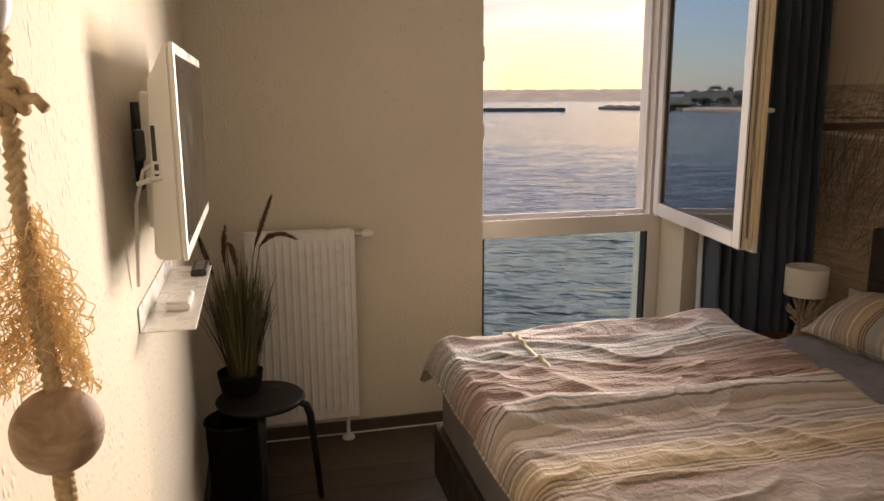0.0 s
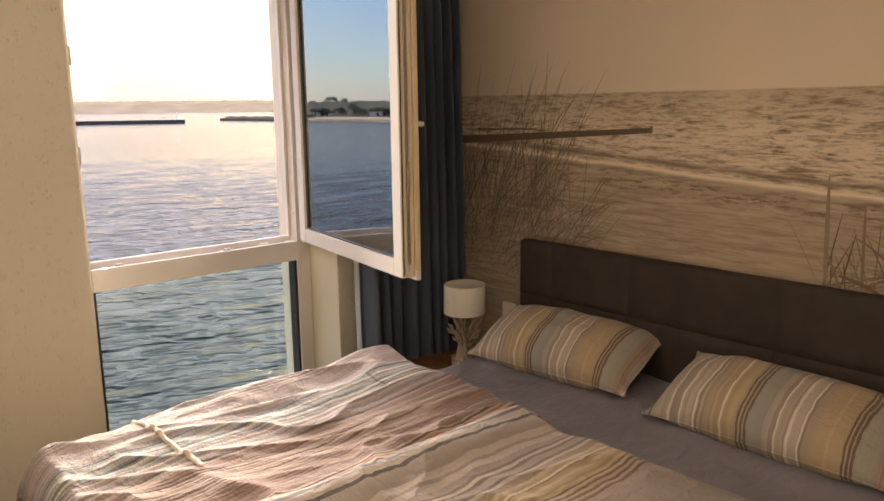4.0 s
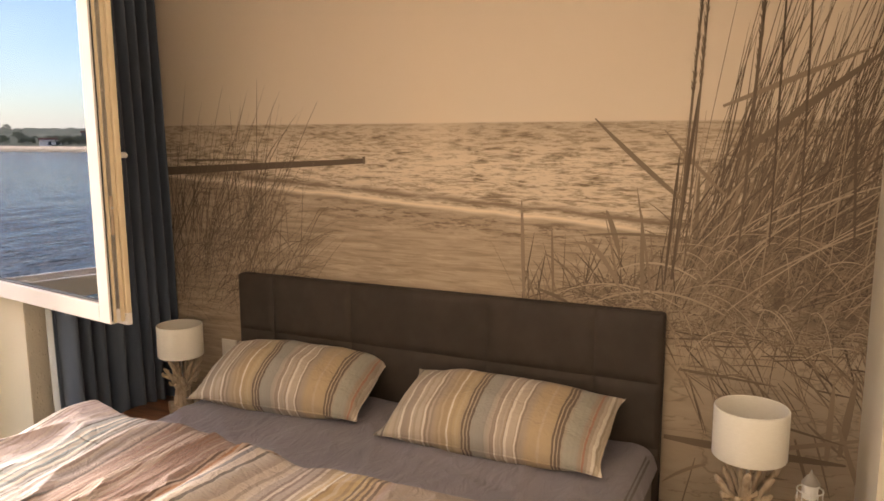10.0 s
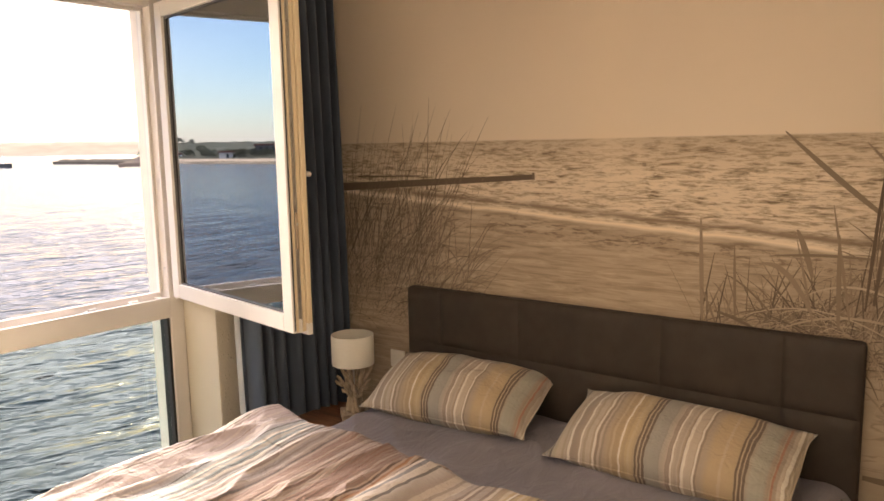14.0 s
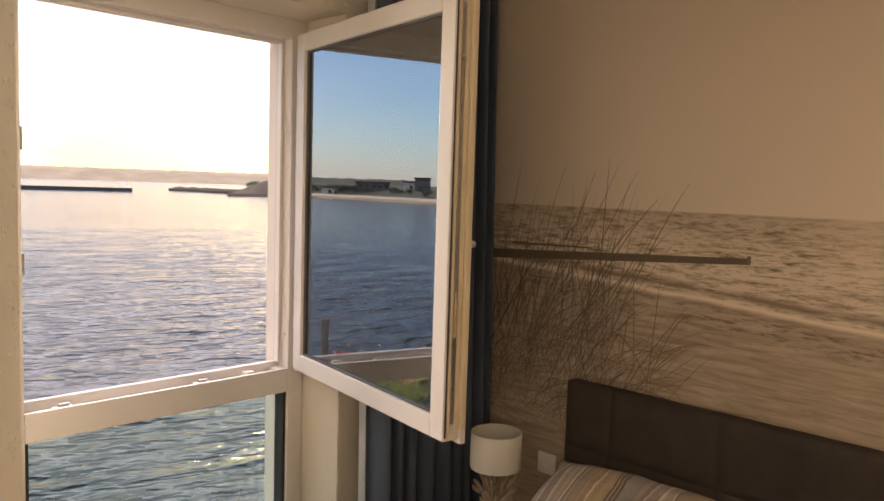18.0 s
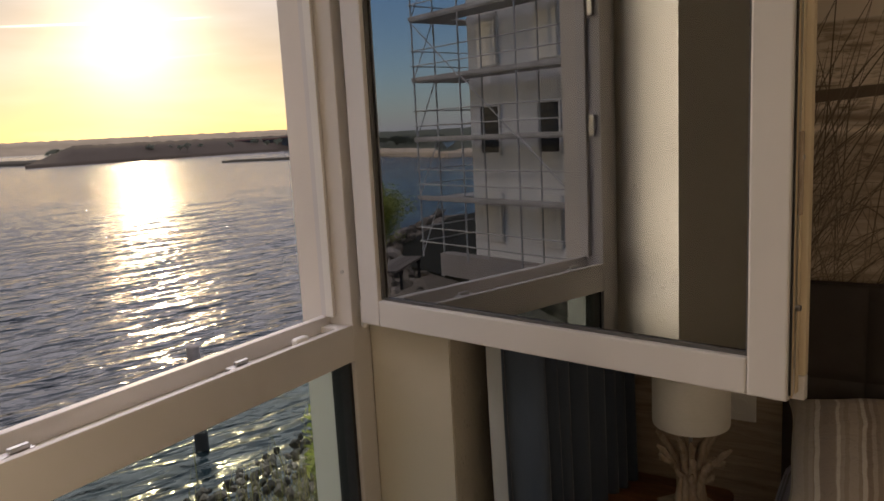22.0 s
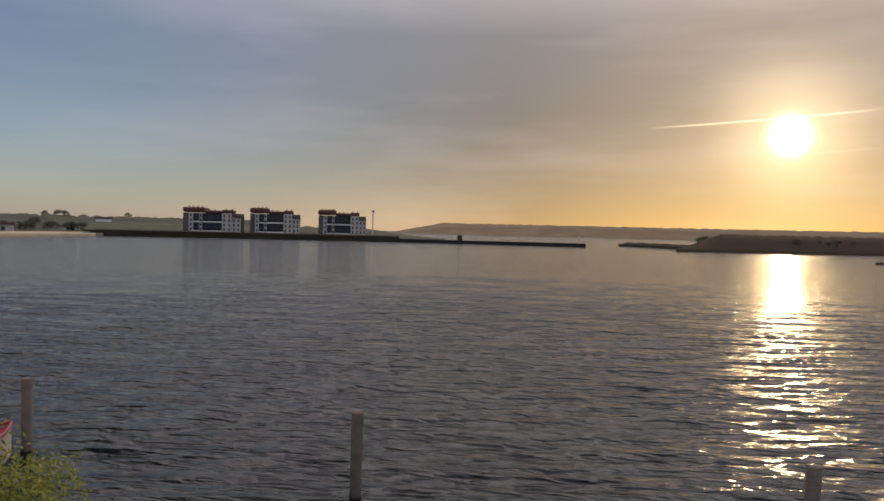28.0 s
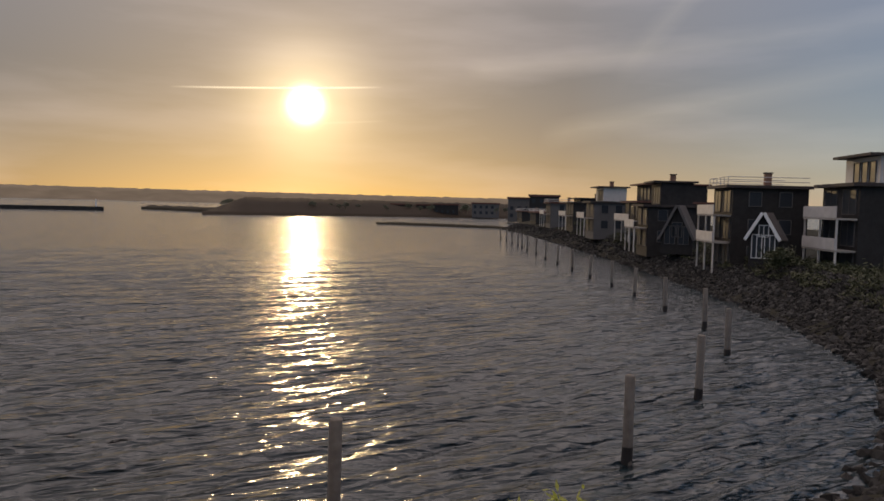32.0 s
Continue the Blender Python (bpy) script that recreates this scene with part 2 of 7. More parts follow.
M = {}
M["wall"] = wallpaint("cream_woodchip_wall", (0.69, 0.63, 0.515), 0.8)
M["reveal"] = wallpaint("reveal_paint", (0.64, 0.585, 0.475), 0.12)
M["ceiling"] = wallpaint("ceiling_paint", (0.82, 0.80, 0.76), 0.2)
M["facade"] = plain("facade_render", (0.74, 0.68, 0.60), 0.9, 0.07, 1.5, 260, 0.25)
M["pvc"] = plain("white_window_plastic", (0.68, 0.645, 0.605), 0.45, 0.04, 3, 40, 0.01, Specular_IOR_Level=0.35)
M["pvc_tan"] = plain("yellowed_sash_edge", (0.66, 0.55, 0.37), 0.5, 0.06, 5, 60, 0.02)
M["gasket"] = plain("dark_gasket", (0.02, 0.02, 0.02), 0.5, 0.2, 30, 200, 0.02)
M["grey_seal"] = plain("grey_glazing_seal", (0.10, 0.095, 0.09), 0.5, 0.15, 30, 200, 0.02)
M["steel"] = plain("galvanised_steel", (0.55, 0.54, 0.52), 0.35, 0.12, 30, 300, 0.05, metal=1.0)
M["alu"] = plain("scaffold_tube", (0.40, 0.40, 0.39), 0.5, 0.12, 6, 90, 0.05, metal=0.3)
M["white_lacquer"] = plain("white_lacquer", (0.80, 0.78, 0.74), 0.3, 0.03, 5, 80, 0.01)
M["white_plastic"] = plain("white_plastic", (0.78, 0.75, 0.69), 0.38, 0.03, 6, 120, 0.02)
M["black_plastic"] = plain("black_plastic", (0.015, 0.015, 0.016), 0.4, 0.2, 20, 200, 0.03)
M["screen"] = plain("dark_screen", (0.012, 0.011, 0.010), 0.12, 0.1, 3, 200, 0.0)
M["black_chair"] = plain("black_lacquered_wood", (0.009, 0.008, 0.008), 0.5, 0.25, 10, 150, 0.05, Specular_IOR_Level=0.3)
M["headboard"] = plain("dark_brown_leatherette", (0.036, 0.026, 0.020), 0.72, 0.2, 5, 380, 0.25)
M["bedframe"] = plain("bed_base_leatherette", (0.030, 0.022, 0.018), 0.5, 0.2, 6, 380, 0.2)
M["matt_black"] = plain("matt_black_planter", (0.006, 0.0055, 0.005), 0.85, 0.25, 10, 150, 0.1, Specular_IOR_Level=0.15)

m = Mat("vinyl_planks", (0.12, 0.09, 0.07), 0.42)
v = m.pos((1.2, 9, 1))
tone = m.math("ADD", m.math("MULTIPLY", m.rand(), 0.5), m.math("MULTIPLY", m.noise(4, 6, v, 0.6, 0.6), 0.6))
m.put("Base Color", m.ramp(tone, [(0.2, (0.026, 0.017, 0.012)), (0.55, (0.058, 0.039, 0.027)), (0.9, (0.10, 0.070, 0.048))]))
m.put("Roughness", m.span(m.noise(14, 4, v), 0.3, 0.7, 0.34, 0.52))
M["plank"] = m.bump(m.noise(30, 4, m.pos((1.5, 22, 1))), 0.25, 0.002).m
M["skirting"] = plain("brown_skirting", (0.085, 0.062, 0.047), 0.4, 0.2, 12, 120, 0.06)

m = Mat("grey_sheet", (0.22, 0.20, 0.20), 0.85, Sheen_Weight=0.15)
m.put("Base Color", m.ramp(m.noise(3, 4), [(0.3, (0.195, 0.178, 0.203)), (0.7, (0.25, 0.228, 0.26))]))
m.bump(m.noise(7, 5, m.pos((1, 2.2, 1)), 0.6, 1.2), 0.55, 0.03)
M["sheet"] = m.bump(m.wave(420, None, 0.3, 1), 0.08, 0.001).m
M["mattress_side"] = plain("grey_boxspring_cloth", (0.15, 0.135, 0.13), 0.9, 0.1, 5, 420, 0.3)

m = Mat("blue_curtain", (0.040, 0.056, 0.088), 0.8, Sheen_Weight=0.25)
m.put("Base Color", m.ramp(m.noise(9, 5, m.pos((1, 1, 0.2))), [(0.3, (0.044, 0.062, 0.093)), (0.7, (0.078, 0.102, 0.144))]))
M["curtain"] = m.bump(m.noise(240, 2), 0.2, 0.001).m

m = Mat("lamp_shade_linen", (0.80, 0.76, 0.68), 0.9)
m.put("Base Color", m.ramp(m.noise(60, 3, m.pos((1, 1, 4))), [(0.3, (0.78, 0.745, 0.67)), (0.7, (0.82, 0.785, 0.71))]))
M["shade"] = m.bump(m.noise(260, 2, m.pos((1, 1, 3))), 0.12, 0.0006).m
m = Mat("driftwood", (0.42, 0.33, 0.24), 0.85)
m.put("Base Color", m.ramp(m.noise(30, 6, m.pos((2, 2, 0.5)), 0.65), [(0.25, (0.28, 0.205, 0.14)), (0.6, (0.50, 0.405, 0.30)), (0.85, (0.64, 0.54, 0.43))]))
M["driftwood"] = m.bump(m.noise(50, 5, m.pos((3, 3, 0.5))), 0.6, 0.004).m
m = Mat("striped_hardwood", (0.28, 0.14, 0.06), 0.38)
m.put("Base Color", m.ramp(m.noise(4.2, 5, m.pos((8, 0.9, 8)), 0.55, 0.5), [(0.28, (0.075, 0.032, 0.016)), (0.45, (0.17, 0.075, 0.036)), (0.6, (0.25, 0.118, 0.056)), (0.8, (0.33, 0.17, 0.085))]))
M["hardwood"] = m.bump(m.noise(60, 4, m.pos((14, 1, 14))), 0.12, 0.002).m
m = Mat("weathered_ball_wood", (0.40, 0.27, 0.17), 0.7)
m.put("Base Color", m.ramp(m.noise(16, 6, m.pos((1, 1, 2.4)), 0.6, 1.0), [(0.25, (0.21, 0.13, 0.075)), (0.55, (0.44, 0.31, 0.20)), (0.85, (0.60, 0.47, 0.33))]))
M["ballwood"] = m.bump(m.noise(40, 5), 0.35, 0.003).m
m = Mat("sisal_rope", (0.60, 0.44, 0.25), 0.95)
m.put("Base Color", m.ramp(m.noise(90, 4), [(0.25, (0.40, 0.27, 0.14)), (0.75, (0.70, 0.54, 0.33))]))
M["rope"] = m.bump(m.noise(260, 3), 0.6, 0.002).m

m = Mat("frayed_sisal_yarn", (0.72, 0.52, 0.28), 0.9)
m.put("Base Color", m.ramp(m.rand(), [(0.0, (0.74, 0.58, 0.34)), (1.0, (0.90, 0.78, 0.54))]))
ta, tb = m.n.new("ShaderNodeBsdfTranslucent"), m.n.new("ShaderNodeMixShader")
ta.inputs["Color"].default_value, tb.inputs[0].default_value = (0.95, 0.82, 0.56, 1), 0.6
m.l.new(m.b.outputs[0], tb.inputs[1]), m.l.new(ta.outputs[0], tb.inputs[2])
m.l.new(tb.outputs[0], m.n["Material Output"].inputs["Surface"])
M["yarn"] = m.m


def stripes(name, bands, lines, fine, axis, lo, hi, rel, busy, ribs=None, count=60):
    """Woven stripes across one axis of the cloth: broad bands, named lines, and pin lines where busy says so."""
    m = Mat(name, (0.5, 0.4, 0.3), 0.9, Sheen_Weight=0.12)
    s = m.span(m.xyz()[axis], lo, hi)
    s = m.math("ADD", s, m.span(m.noise(3.5, 3), 0.0, 1.0, -0.014, 0.014))
    s = m.math("ADD", s, m.span(m.noise(22.0, 2), 0.0, 1.0, -0.006, 0.006))
    c = m.ramp(s, bands)
    if ribs:
        # evenly spaced dark ribs
        beat = m.math("GREATER_THAN", m.math("FRACT", m.math("MULTIPLY", s, float(count))), 0.55)
        c = m.mix(m.math("MULTIPLY", beat, m.ramp(s, ribs)), c, (0.22, 0.115, 0.082))
    for k, many in enumerate((fine, fine * 0.43)):
        h = m.n.new("ShaderNodeTexWhiteNoise")
        h.noise_dimensions = "1D"
        m.l.new(m.math("FLOOR", m.math("MULTIPLY", s, many)), h.inputs["W"])
        v = h.outputs["Value"]
        where = m.ramp(s, busy)
        c = m.mix(m.math("MULTIPLY", m.math("GREATER_THAN", v, 0.74 + 0.08 * k), where), c, (0.58, 0.50, 0.43))
        c = m.mix(m.math("MULTIPLY", m.math("LESS_THAN", v, 0.15 - 0.05 * k), where), c, (0.17, 0.115, 0.095))
    for at, half, tint in lines:
        k = m.n.new("ShaderNodeMath")
        k.operation = "COMPARE"
        m.l.new(s, k.inputs[0])
        k.inputs[1].default_value, k.inputs[2].default_value = at, half
        c = m.mix(m.math("MULTIPLY", k.outputs[0], 0.8), c, tint)
    if ribs:
        m.bump(m.math("MULTIPLY", m.math("PINGPONG", m.math("MULTIPLY", s, float(count)), 0.5), m.ramp(s, ribs)), 0.8, 0.006)
    m.put("Base Color", m.mix(m.span(m.noise(40, 3), 0.3, 0.7, 0.0, 0.16), c, (0.30, 0.25, 0.21)))
    crease = m.math("ABSOLUTE", m.span(m.noise(5.5, 4, m.pos((0.9, 2.6, 1)), 0.5, 0.9), 0.2, 0.8, -1.0, 1.0))
    m.bump(m.math("POWER", crease, 0.6), rel * 0.5, 0.012)
    # short puckers between the seams
    m.bump(m.noise(17, 4, m.pos((1.5, 1.1, 1)), 0.6, 1.2), rel * 1.8, 0.015)
    m.bump(m.noise(60, 3, m.pos((1.6, 0.8, 1)), 0.5, 0.4), rel * 1.1, 0.004)
    return m.bump(m.noise(330, 2), 0.15, 0.001).m


M["lining"] = plain("pale_curtain_lining", (0.42, 0.43, 0.42), 0.9, 0.08, 9, 300, 0.2)
M["linen_hem"] = plain("cream_linen_hem", (0.66, 0.59, 0.46), 0.9, 0.12, 14, 300, 0.2)
M["glass"] = None


def pane_material(name, tint, mirror, gloss=0.0, thin=False):
    """Coated window glass: a clear pane with a mirror coat that grows towards grazing views."""
    m = bpy.data.materials.new(name)
    m.use_nodes = True
    n, l = m.node_tree.nodes, m.node_tree.links
    n.remove(n["Principled BSDF"])
    clear, refl, mixer = n.new("ShaderNodeBsdfTransparent"), n.new("ShaderNodeBsdfGlossy"), n.new("ShaderNodeMixShader")
    clear.inputs[0].default_value = col(tint)
    refl.inputs["Roughness"].default_value = gloss
    refl.inputs["Color"].default_value = (0.93, 0.97, 1.0, 1)
    fr = n.new("ShaderNodeFresnel")
    fr.inputs["IOR"].default_value = mirror
    amount = fr.outputs[0]
    if thin:
        lw, pw, sc = n.new("ShaderNodeLayerWeight"), n.new("ShaderNodeMath"), n.new("ShaderNodeMapRange")
        lw.inputs["Blend"].default_value = 0.5
        pw.operation = "POWER"
        l.new(lw.outputs["Facing"], pw.inputs[0])
        pw.inputs[1].default_value = 4.0
        l.new(pw.outputs[0], sc.inputs[0])
        sc.inputs[3].default_value, sc.inputs[4].default_value = 0.03, 0.6
        amount = sc.outputs[0]
    l.new(amount, mixer.inputs[0]), l.new(clear.outputs[0], mixer.inputs[1]), l.new(refl.outputs[0], mixer.inputs[2])
    l.new(mixer.outputs[0], n["Material Output"].inputs["Surface"])
    return m


M["glass"] = pane_material("clear_glazing", (0.88, 0.95, 0.91), 1.5, thin=True)
M["sash_glass"] = pane_material("coated_glazing", (0.50, 0.55, 0.52), 3.3)

m = Mat("sea_water", (0.012, 0.022, 0.026), 0.15, IOR=1.333, Specular_IOR_Level=0.95)
def crests(turn, scale):
    """Coordinates turned to the wind first, then stretched along the crests."""
    one = m.pos((1, 1, 1), (0, 0, turn))
    two = m.n.new("ShaderNodeMapping")
    two.inputs["Scale"].default_value = scale
    m.l.new(one, two.inputs["Vector"])
    return two.outputs["Vector"]


# swell and gusts far out, then ever shorter ripples with long crests
m.bump(m.noise(0.045, 2, crests(0.30, (0.4, 1.6, 1)), 0.5, 0.8), 1.0, 0.20)
m.bump(m.noise(0.13, 2, crests(0.22, (0.45, 1.5, 1)), 0.5, 0.8), 1.0, 0.09)
def wave_train(turn, apart, warp, fine):
    """Long parallel crests, a given distance apart, bent by slow noise; sharper crests than troughs."""
    t = m.n.new("ShaderNodeTexWave")
    t.wave_type, t.bands_direction, t.wave_profile = "BANDS", "Y", "SIN"
    for socket, value in (("Scale", math.pi / 10 / apart), ("Distortion", warp), ("Detail", 2.0), ("Detail Scale", fine), ("Detail Roughness", 0.55)):
        t.inputs[socket].default_value = value
    m.l.new(crests(turn, (0.45, 1, 1)), t.inputs["Vector"])
    return m.math("POWER", t.outputs["Fac"], 1.5)


m.bump(m.noise(0.46, 2, crests(0.34, (0.42, 1.7, 1)), 0.5, 0.6), 1.0, 0.10)
m.bump(wave_train(0.36, 1.05, 5.0, 1.1), 1.0, 0.10)
m.bump(wave_train(0.22, 0.52, 5.5, 1.6), 1.0, 0.09)
m.bump(wave_train(0.47, 0.30, 6.0, 2.4), 1.0, 0.034)
m.bump(m.noise(1.0, 2, crests(0.30, (0.45, 1.7, 1)), 0.5, 0.5), 1.0, 0.15)
m.bump(m.noise(2.1, 3, crests(0.42, (0.55, 1.6, 1)), 0.5, 0.4), 1.0, 0.12)
m.bump(m.noise(6.5, 3, crests(0.28, (0.7, 1.3, 1)), 0.55, 0.4), 1.0, 0.026)
m.put("Base Color", m.ramp(m.noise(0.03, 3), [(0.3, (0.010, 0.019, 0.024)), (0.7, (0.016, 0.026, 0.031))]))
M["water"] = m.m


def stone(name, a, b, scale=1.2):
    m = Mat(name, a, 0.9, Specular_IOR_Level=0.08)
    c = m.ramp(m.noise(scale, 6, None, 0.6), [(0.25, a), (0.75, b)])
    c = m.mix(m.math("MULTIPLY", m.rand(), 0.4), c, tuple(x * 1.5 for x in b))
    m.put("Base Color", c)
    return m.bump(m.noise(scale * 9, 6), 0.6, 0.05).m


# far rubble in near-black greys, the backlit shore's shade included in them
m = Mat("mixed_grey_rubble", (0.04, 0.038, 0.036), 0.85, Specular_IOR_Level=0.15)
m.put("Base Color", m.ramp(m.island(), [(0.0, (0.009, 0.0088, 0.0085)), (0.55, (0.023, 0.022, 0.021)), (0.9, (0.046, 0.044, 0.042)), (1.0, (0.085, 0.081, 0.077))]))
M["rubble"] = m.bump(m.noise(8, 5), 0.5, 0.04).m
m = Mat("mixed_brown_cobbles", (0.08, 0.07, 0.056), 0.8, Specular_IOR_Level=0.2)
m.put("Base Color", m.ramp(m.island(), [(0.0, (0.024, 0.021, 0.017)), (0.4, (0.056, 0.048, 0.038)), (0.8, (0.115, 0.098, 0.078)), (1.0, (0.24, 0.21, 0.175))]))
M["cobble_mix"] = m.bump(m.noise(12, 5), 0.5, 0.02).m
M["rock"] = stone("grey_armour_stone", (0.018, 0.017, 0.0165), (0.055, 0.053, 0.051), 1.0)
M["pale_rock"] = stone("pale_shore_stone", (0.12, 0.105, 0.09), (0.30, 0.265, 0.23), 1.0)
M["cobble"] = stone("brown_shore_cobble", (0.055, 0.047, 0.037), (0.16, 0.138, 0.11), 1.4)
M["concrete"] = stone("quay_concrete", (0.20, 0.185, 0.165), (0.34, 0.31, 0.28), 0.6)
M["timber_pile"] = stone("weathered_pile_timber", (0.075, 0.066, 0.056), (0.20, 0.178, 0.155), 3.0)
# earth and grass darkened: the shade of the backlit bank is in the colour
M["bank"] = stone("shaded_bank_grass_and_earth", (0.011, 0.0108, 0.008), (0.026, 0.025, 0.017), 0.9)
M["farland"] = stone("far_shore_scrub", (0.028, 0.024, 0.017), (0.058, 0.049, 0.034), 0.05)
# scrub green paled towards grey: the distance haze is painted into it
M["farwood"] = stone("scrub_with_painted_haze", (0.062, 0.068, 0.050), (0.115, 0.12, 0.088), 0.08)
M["sand"] = plain("beach_sand", (0.42, 0.34, 0.24), 0.95, 0.12, 0.3, 6, 0.1)
M["leaf"] = None


def leaf_material(name, stops, through):
    """Leaves that let part of the light through."""
    m = Mat(name, stops[0][1], 0.6)
    c = m.ramp(m.island(), stops)
    m.put("Base Color", c)
    t, x = m.n.new("ShaderNodeBsdfTranslucent"), m.n.new("ShaderNodeMixShader")
    m.l.new(c, t.inputs["Color"])
    x.inputs[0].default_value = through
    m.l.new(m.b.outputs[0], x.inputs[1]), m.l.new(t.outputs[0], x.inputs[2])
    m.l.new(x.outputs[0], m.n["Material Output"].inputs["Surface"])
    return m.m


M["leaf"] = leaf_material("willow_leaf", [(0.0, (0.14, 0.17, 0.03)), (0.5, (0.30, 0.34, 0.07)), (1.0, (0.46, 0.46, 0.14))], 0.55)
# leaves of the bank's shrubs and tufts, backlit shade painted into the green
m = Mat("shaded_bank_leaf", (0.05, 0.075, 0.02), 0.7)
m.put("Base Color", m.ramp(m.island(), [(0.0, (0.024, 0.028, 0.009)), (1.0, (0.066, 0.070, 0.026))]))
M["tree"] = m.m
# far crowns lightened the same way, with the air's haze in the leaf colour
M["far_leaf"] = leaf_material("far_leaves_with_painted_haze", [(0.0, (0.055, 0.066, 0.042)), (0.5, (0.085, 0.098, 0.062)), (1.0, (0.12, 0.13, 0.088))], 0.25)
M["reed"] = leaf_material("reed_blade", [(0.0, (0.10, 0.11, 0.035)), (0.5, (0.22, 0.20, 0.07)), (1.0, (0.38, 0.32, 0.14))], 0.4)
M["bark"] = stone("bark", (0.05, 0.038, 0.028), (0.14, 0.11, 0.085), 6)
m = Mat("dried_grass_leaf", (0.16, 0.17, 0.07), 0.7)
m.put("Base Color", m.ramp(m.island(), [(0.0, (0.035, 0.045, 0.016)), (0.6, (0.09, 0.095, 0.036)), (1.0, (0.17, 0.14, 0.065))]))
M["plantgrass"] = m.m
M["plume"] = plain("brown_seed_plume", (0.085, 0.045, 0.024), 0.95, 0.3, 60, 200, 0.5)
M["house_white"] = plain("white_house_render", (0.78, 0.76, 0.72), 0.85, 0.06, 0.6, 20, 0.1)
M["house_grey"] = plain("grey_house_render", (0.11, 0.103, 0.10), 0.85, 0.08, 0.6, 20, 0.1)
M["house_dark"] = plain("dark_timber_cladding", (0.018, 0.0155, 0.0145), 0.8, 0.25, 0.8, 20, 0.2)
M["roof_dark"] = plain("dark_roofing", (0.045, 0.035, 0.032), 0.8, 0.2, 0.8, 12, 0.2)
M["roof_red"] = plain("brown_roof_tile", (0.12, 0.055, 0.042), 0.85, 0.2, 0.8, 12, 0.2)
M["brick"] = plain("brown_brick_wall", (0.20, 0.11, 0.075), 0.85, 0.15, 0.7, 14, 0.2)
M["house_pane"] = plain("dark_house_glass", (0.03, 0.035, 0.042), 0.4, 0.2, 0.4, 3, 0.0, Specular_IOR_Level=0.2)
M["slate_glass"] = plain("slate_blue_glazing", (0.055, 0.062, 0.075), 0.35, 0.2, 0.4, 3, 0.0, Specular_IOR_Level=0.2)
M["deck_grey"] = plain("grey_scaffold_deck", (0.42, 0.40, 0.37), 0.7, 0.2, 2.0, 40, 0.1)
M["island"] = stone("hazy_wooded_spit", (0.018, 0.013, 0.009), (0.032, 0.024, 0.017), 0.05)
M["pale_parapet"] = plain("pale_parapet_paint", (0.50, 0.47, 0.44), 0.6, 0.1, 1.5, 40, 0.05)
M["red_paint"] = plain("red_boat_paint", (0.30, 0.025, 0.03), 0.35, 0.1, 2, 40, 0.02)
M["white_paint"] = plain("white_paint", (0.72, 0.71, 0.69), 0.5, 0.06, 2, 60, 0.04)
# far hills: the warm haze before them is put in as a weak emission
m = Mat("hill_with_haze_glow", (0.08, 0.07, 0.05), 1.0)
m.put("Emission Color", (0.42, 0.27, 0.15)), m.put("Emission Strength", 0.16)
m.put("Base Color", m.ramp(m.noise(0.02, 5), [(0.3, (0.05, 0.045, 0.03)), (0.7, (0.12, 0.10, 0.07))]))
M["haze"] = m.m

# ---- mesh helpers ----
def part(name, bm, material, parent=None, label="", smooth=False):
    me = bpy.data.meshes.new(name)
    bm.to_mesh(me)
    bm.free()
    me.materials.append(material)
    if smooth:
        me.polygons.foreach_set("use_smooth", [True] * len(me.polygons))
    ob = new(name, me)
    if parent is not None:
        ob.parent = parent
    return tagged(ob, label) if label else ob


def thing(name, label, category, at=(0, 0, 0), group="", kind=""):
    ob = new(name)
    ob.location = at
    ob.empty_display_size = 0.05
    return tagged(ob, label, category, group, kind)


def box(x0, x1, y0, y1, z0, z1, bevel=0.0, bm=None, segs=2):
    own = bm is None
    bm = bmesh.new() if own else bm
    made = bmesh.ops.create_cube(bm, size=1.0, matrix=Mx.Translation(((x0 + x1) / 2, (y0 + y1) / 2, (z0 + z1) / 2)) @ Mx.Diagonal((x1 - x0, y1 - y0, z1 - z0, 1)))
    if bevel:
        edges = list({e for v in made["verts"] for e in v.link_edges})
        bmesh.ops.bevel(bm, geom=edges, offset=bevel, segments=segs, affect="EDGES", profile=0.6)
    return bm


def rod(a, b, r0, r1=None, n=10, bm=None, caps=True):
    """A round bar from a to b."""
    bm = bmesh.new() if bm is None else bm
    a, b = Vector(a), Vector(b)
    d = b - a
    m = Mx.Translation((a + b) / 2) @ d.to_track_quat("Z", "Y").to_matrix().to_4x4()
    bmesh.ops.create_cone(bm, cap_ends=caps, segments=n, radius1=r0, radius2=r0 if r1 is None else r1, depth=d.length, matrix=m)
    return bm


def tube(points, radii, n=8, bm=None, closed_ends=True):
    """A round bar through points, with its own radius at each."""
    bm = bmesh.new() if bm is None else bm
    pts = [Vector(p) for p in points]
    rings = []
    side = None
    for k, p in enumerate(pts):
        d = (pts[min(k + 1, len(pts) - 1)] - pts[max(k - 1, 0)]).normalized()
        side = (side or (Vector((0, 0, 1)) if abs(d.z) < 0.9 else Vector((1, 0, 0))))
        side = (side - d * side.dot(d)).normalized()
        up = d.cross(side)
        r = radii[k] if hasattr(radii, "__len__") else radii
        rings.append([bm.verts.new(p + (side * math.cos(a) + up * math.sin(a)) * r) for a in (2 * math.pi * i / n for i in range(n))])
    for a, b in zip(rings, rings[1:]):
        for i in range(n):
            bm.faces.new((a[i], a[(i + 1) % n], b[(i + 1) % n], b[i]))
    if closed_ends:
        bm.faces.new(rings[0][::-1]), bm.faces.new(rings[-1])
    return bm


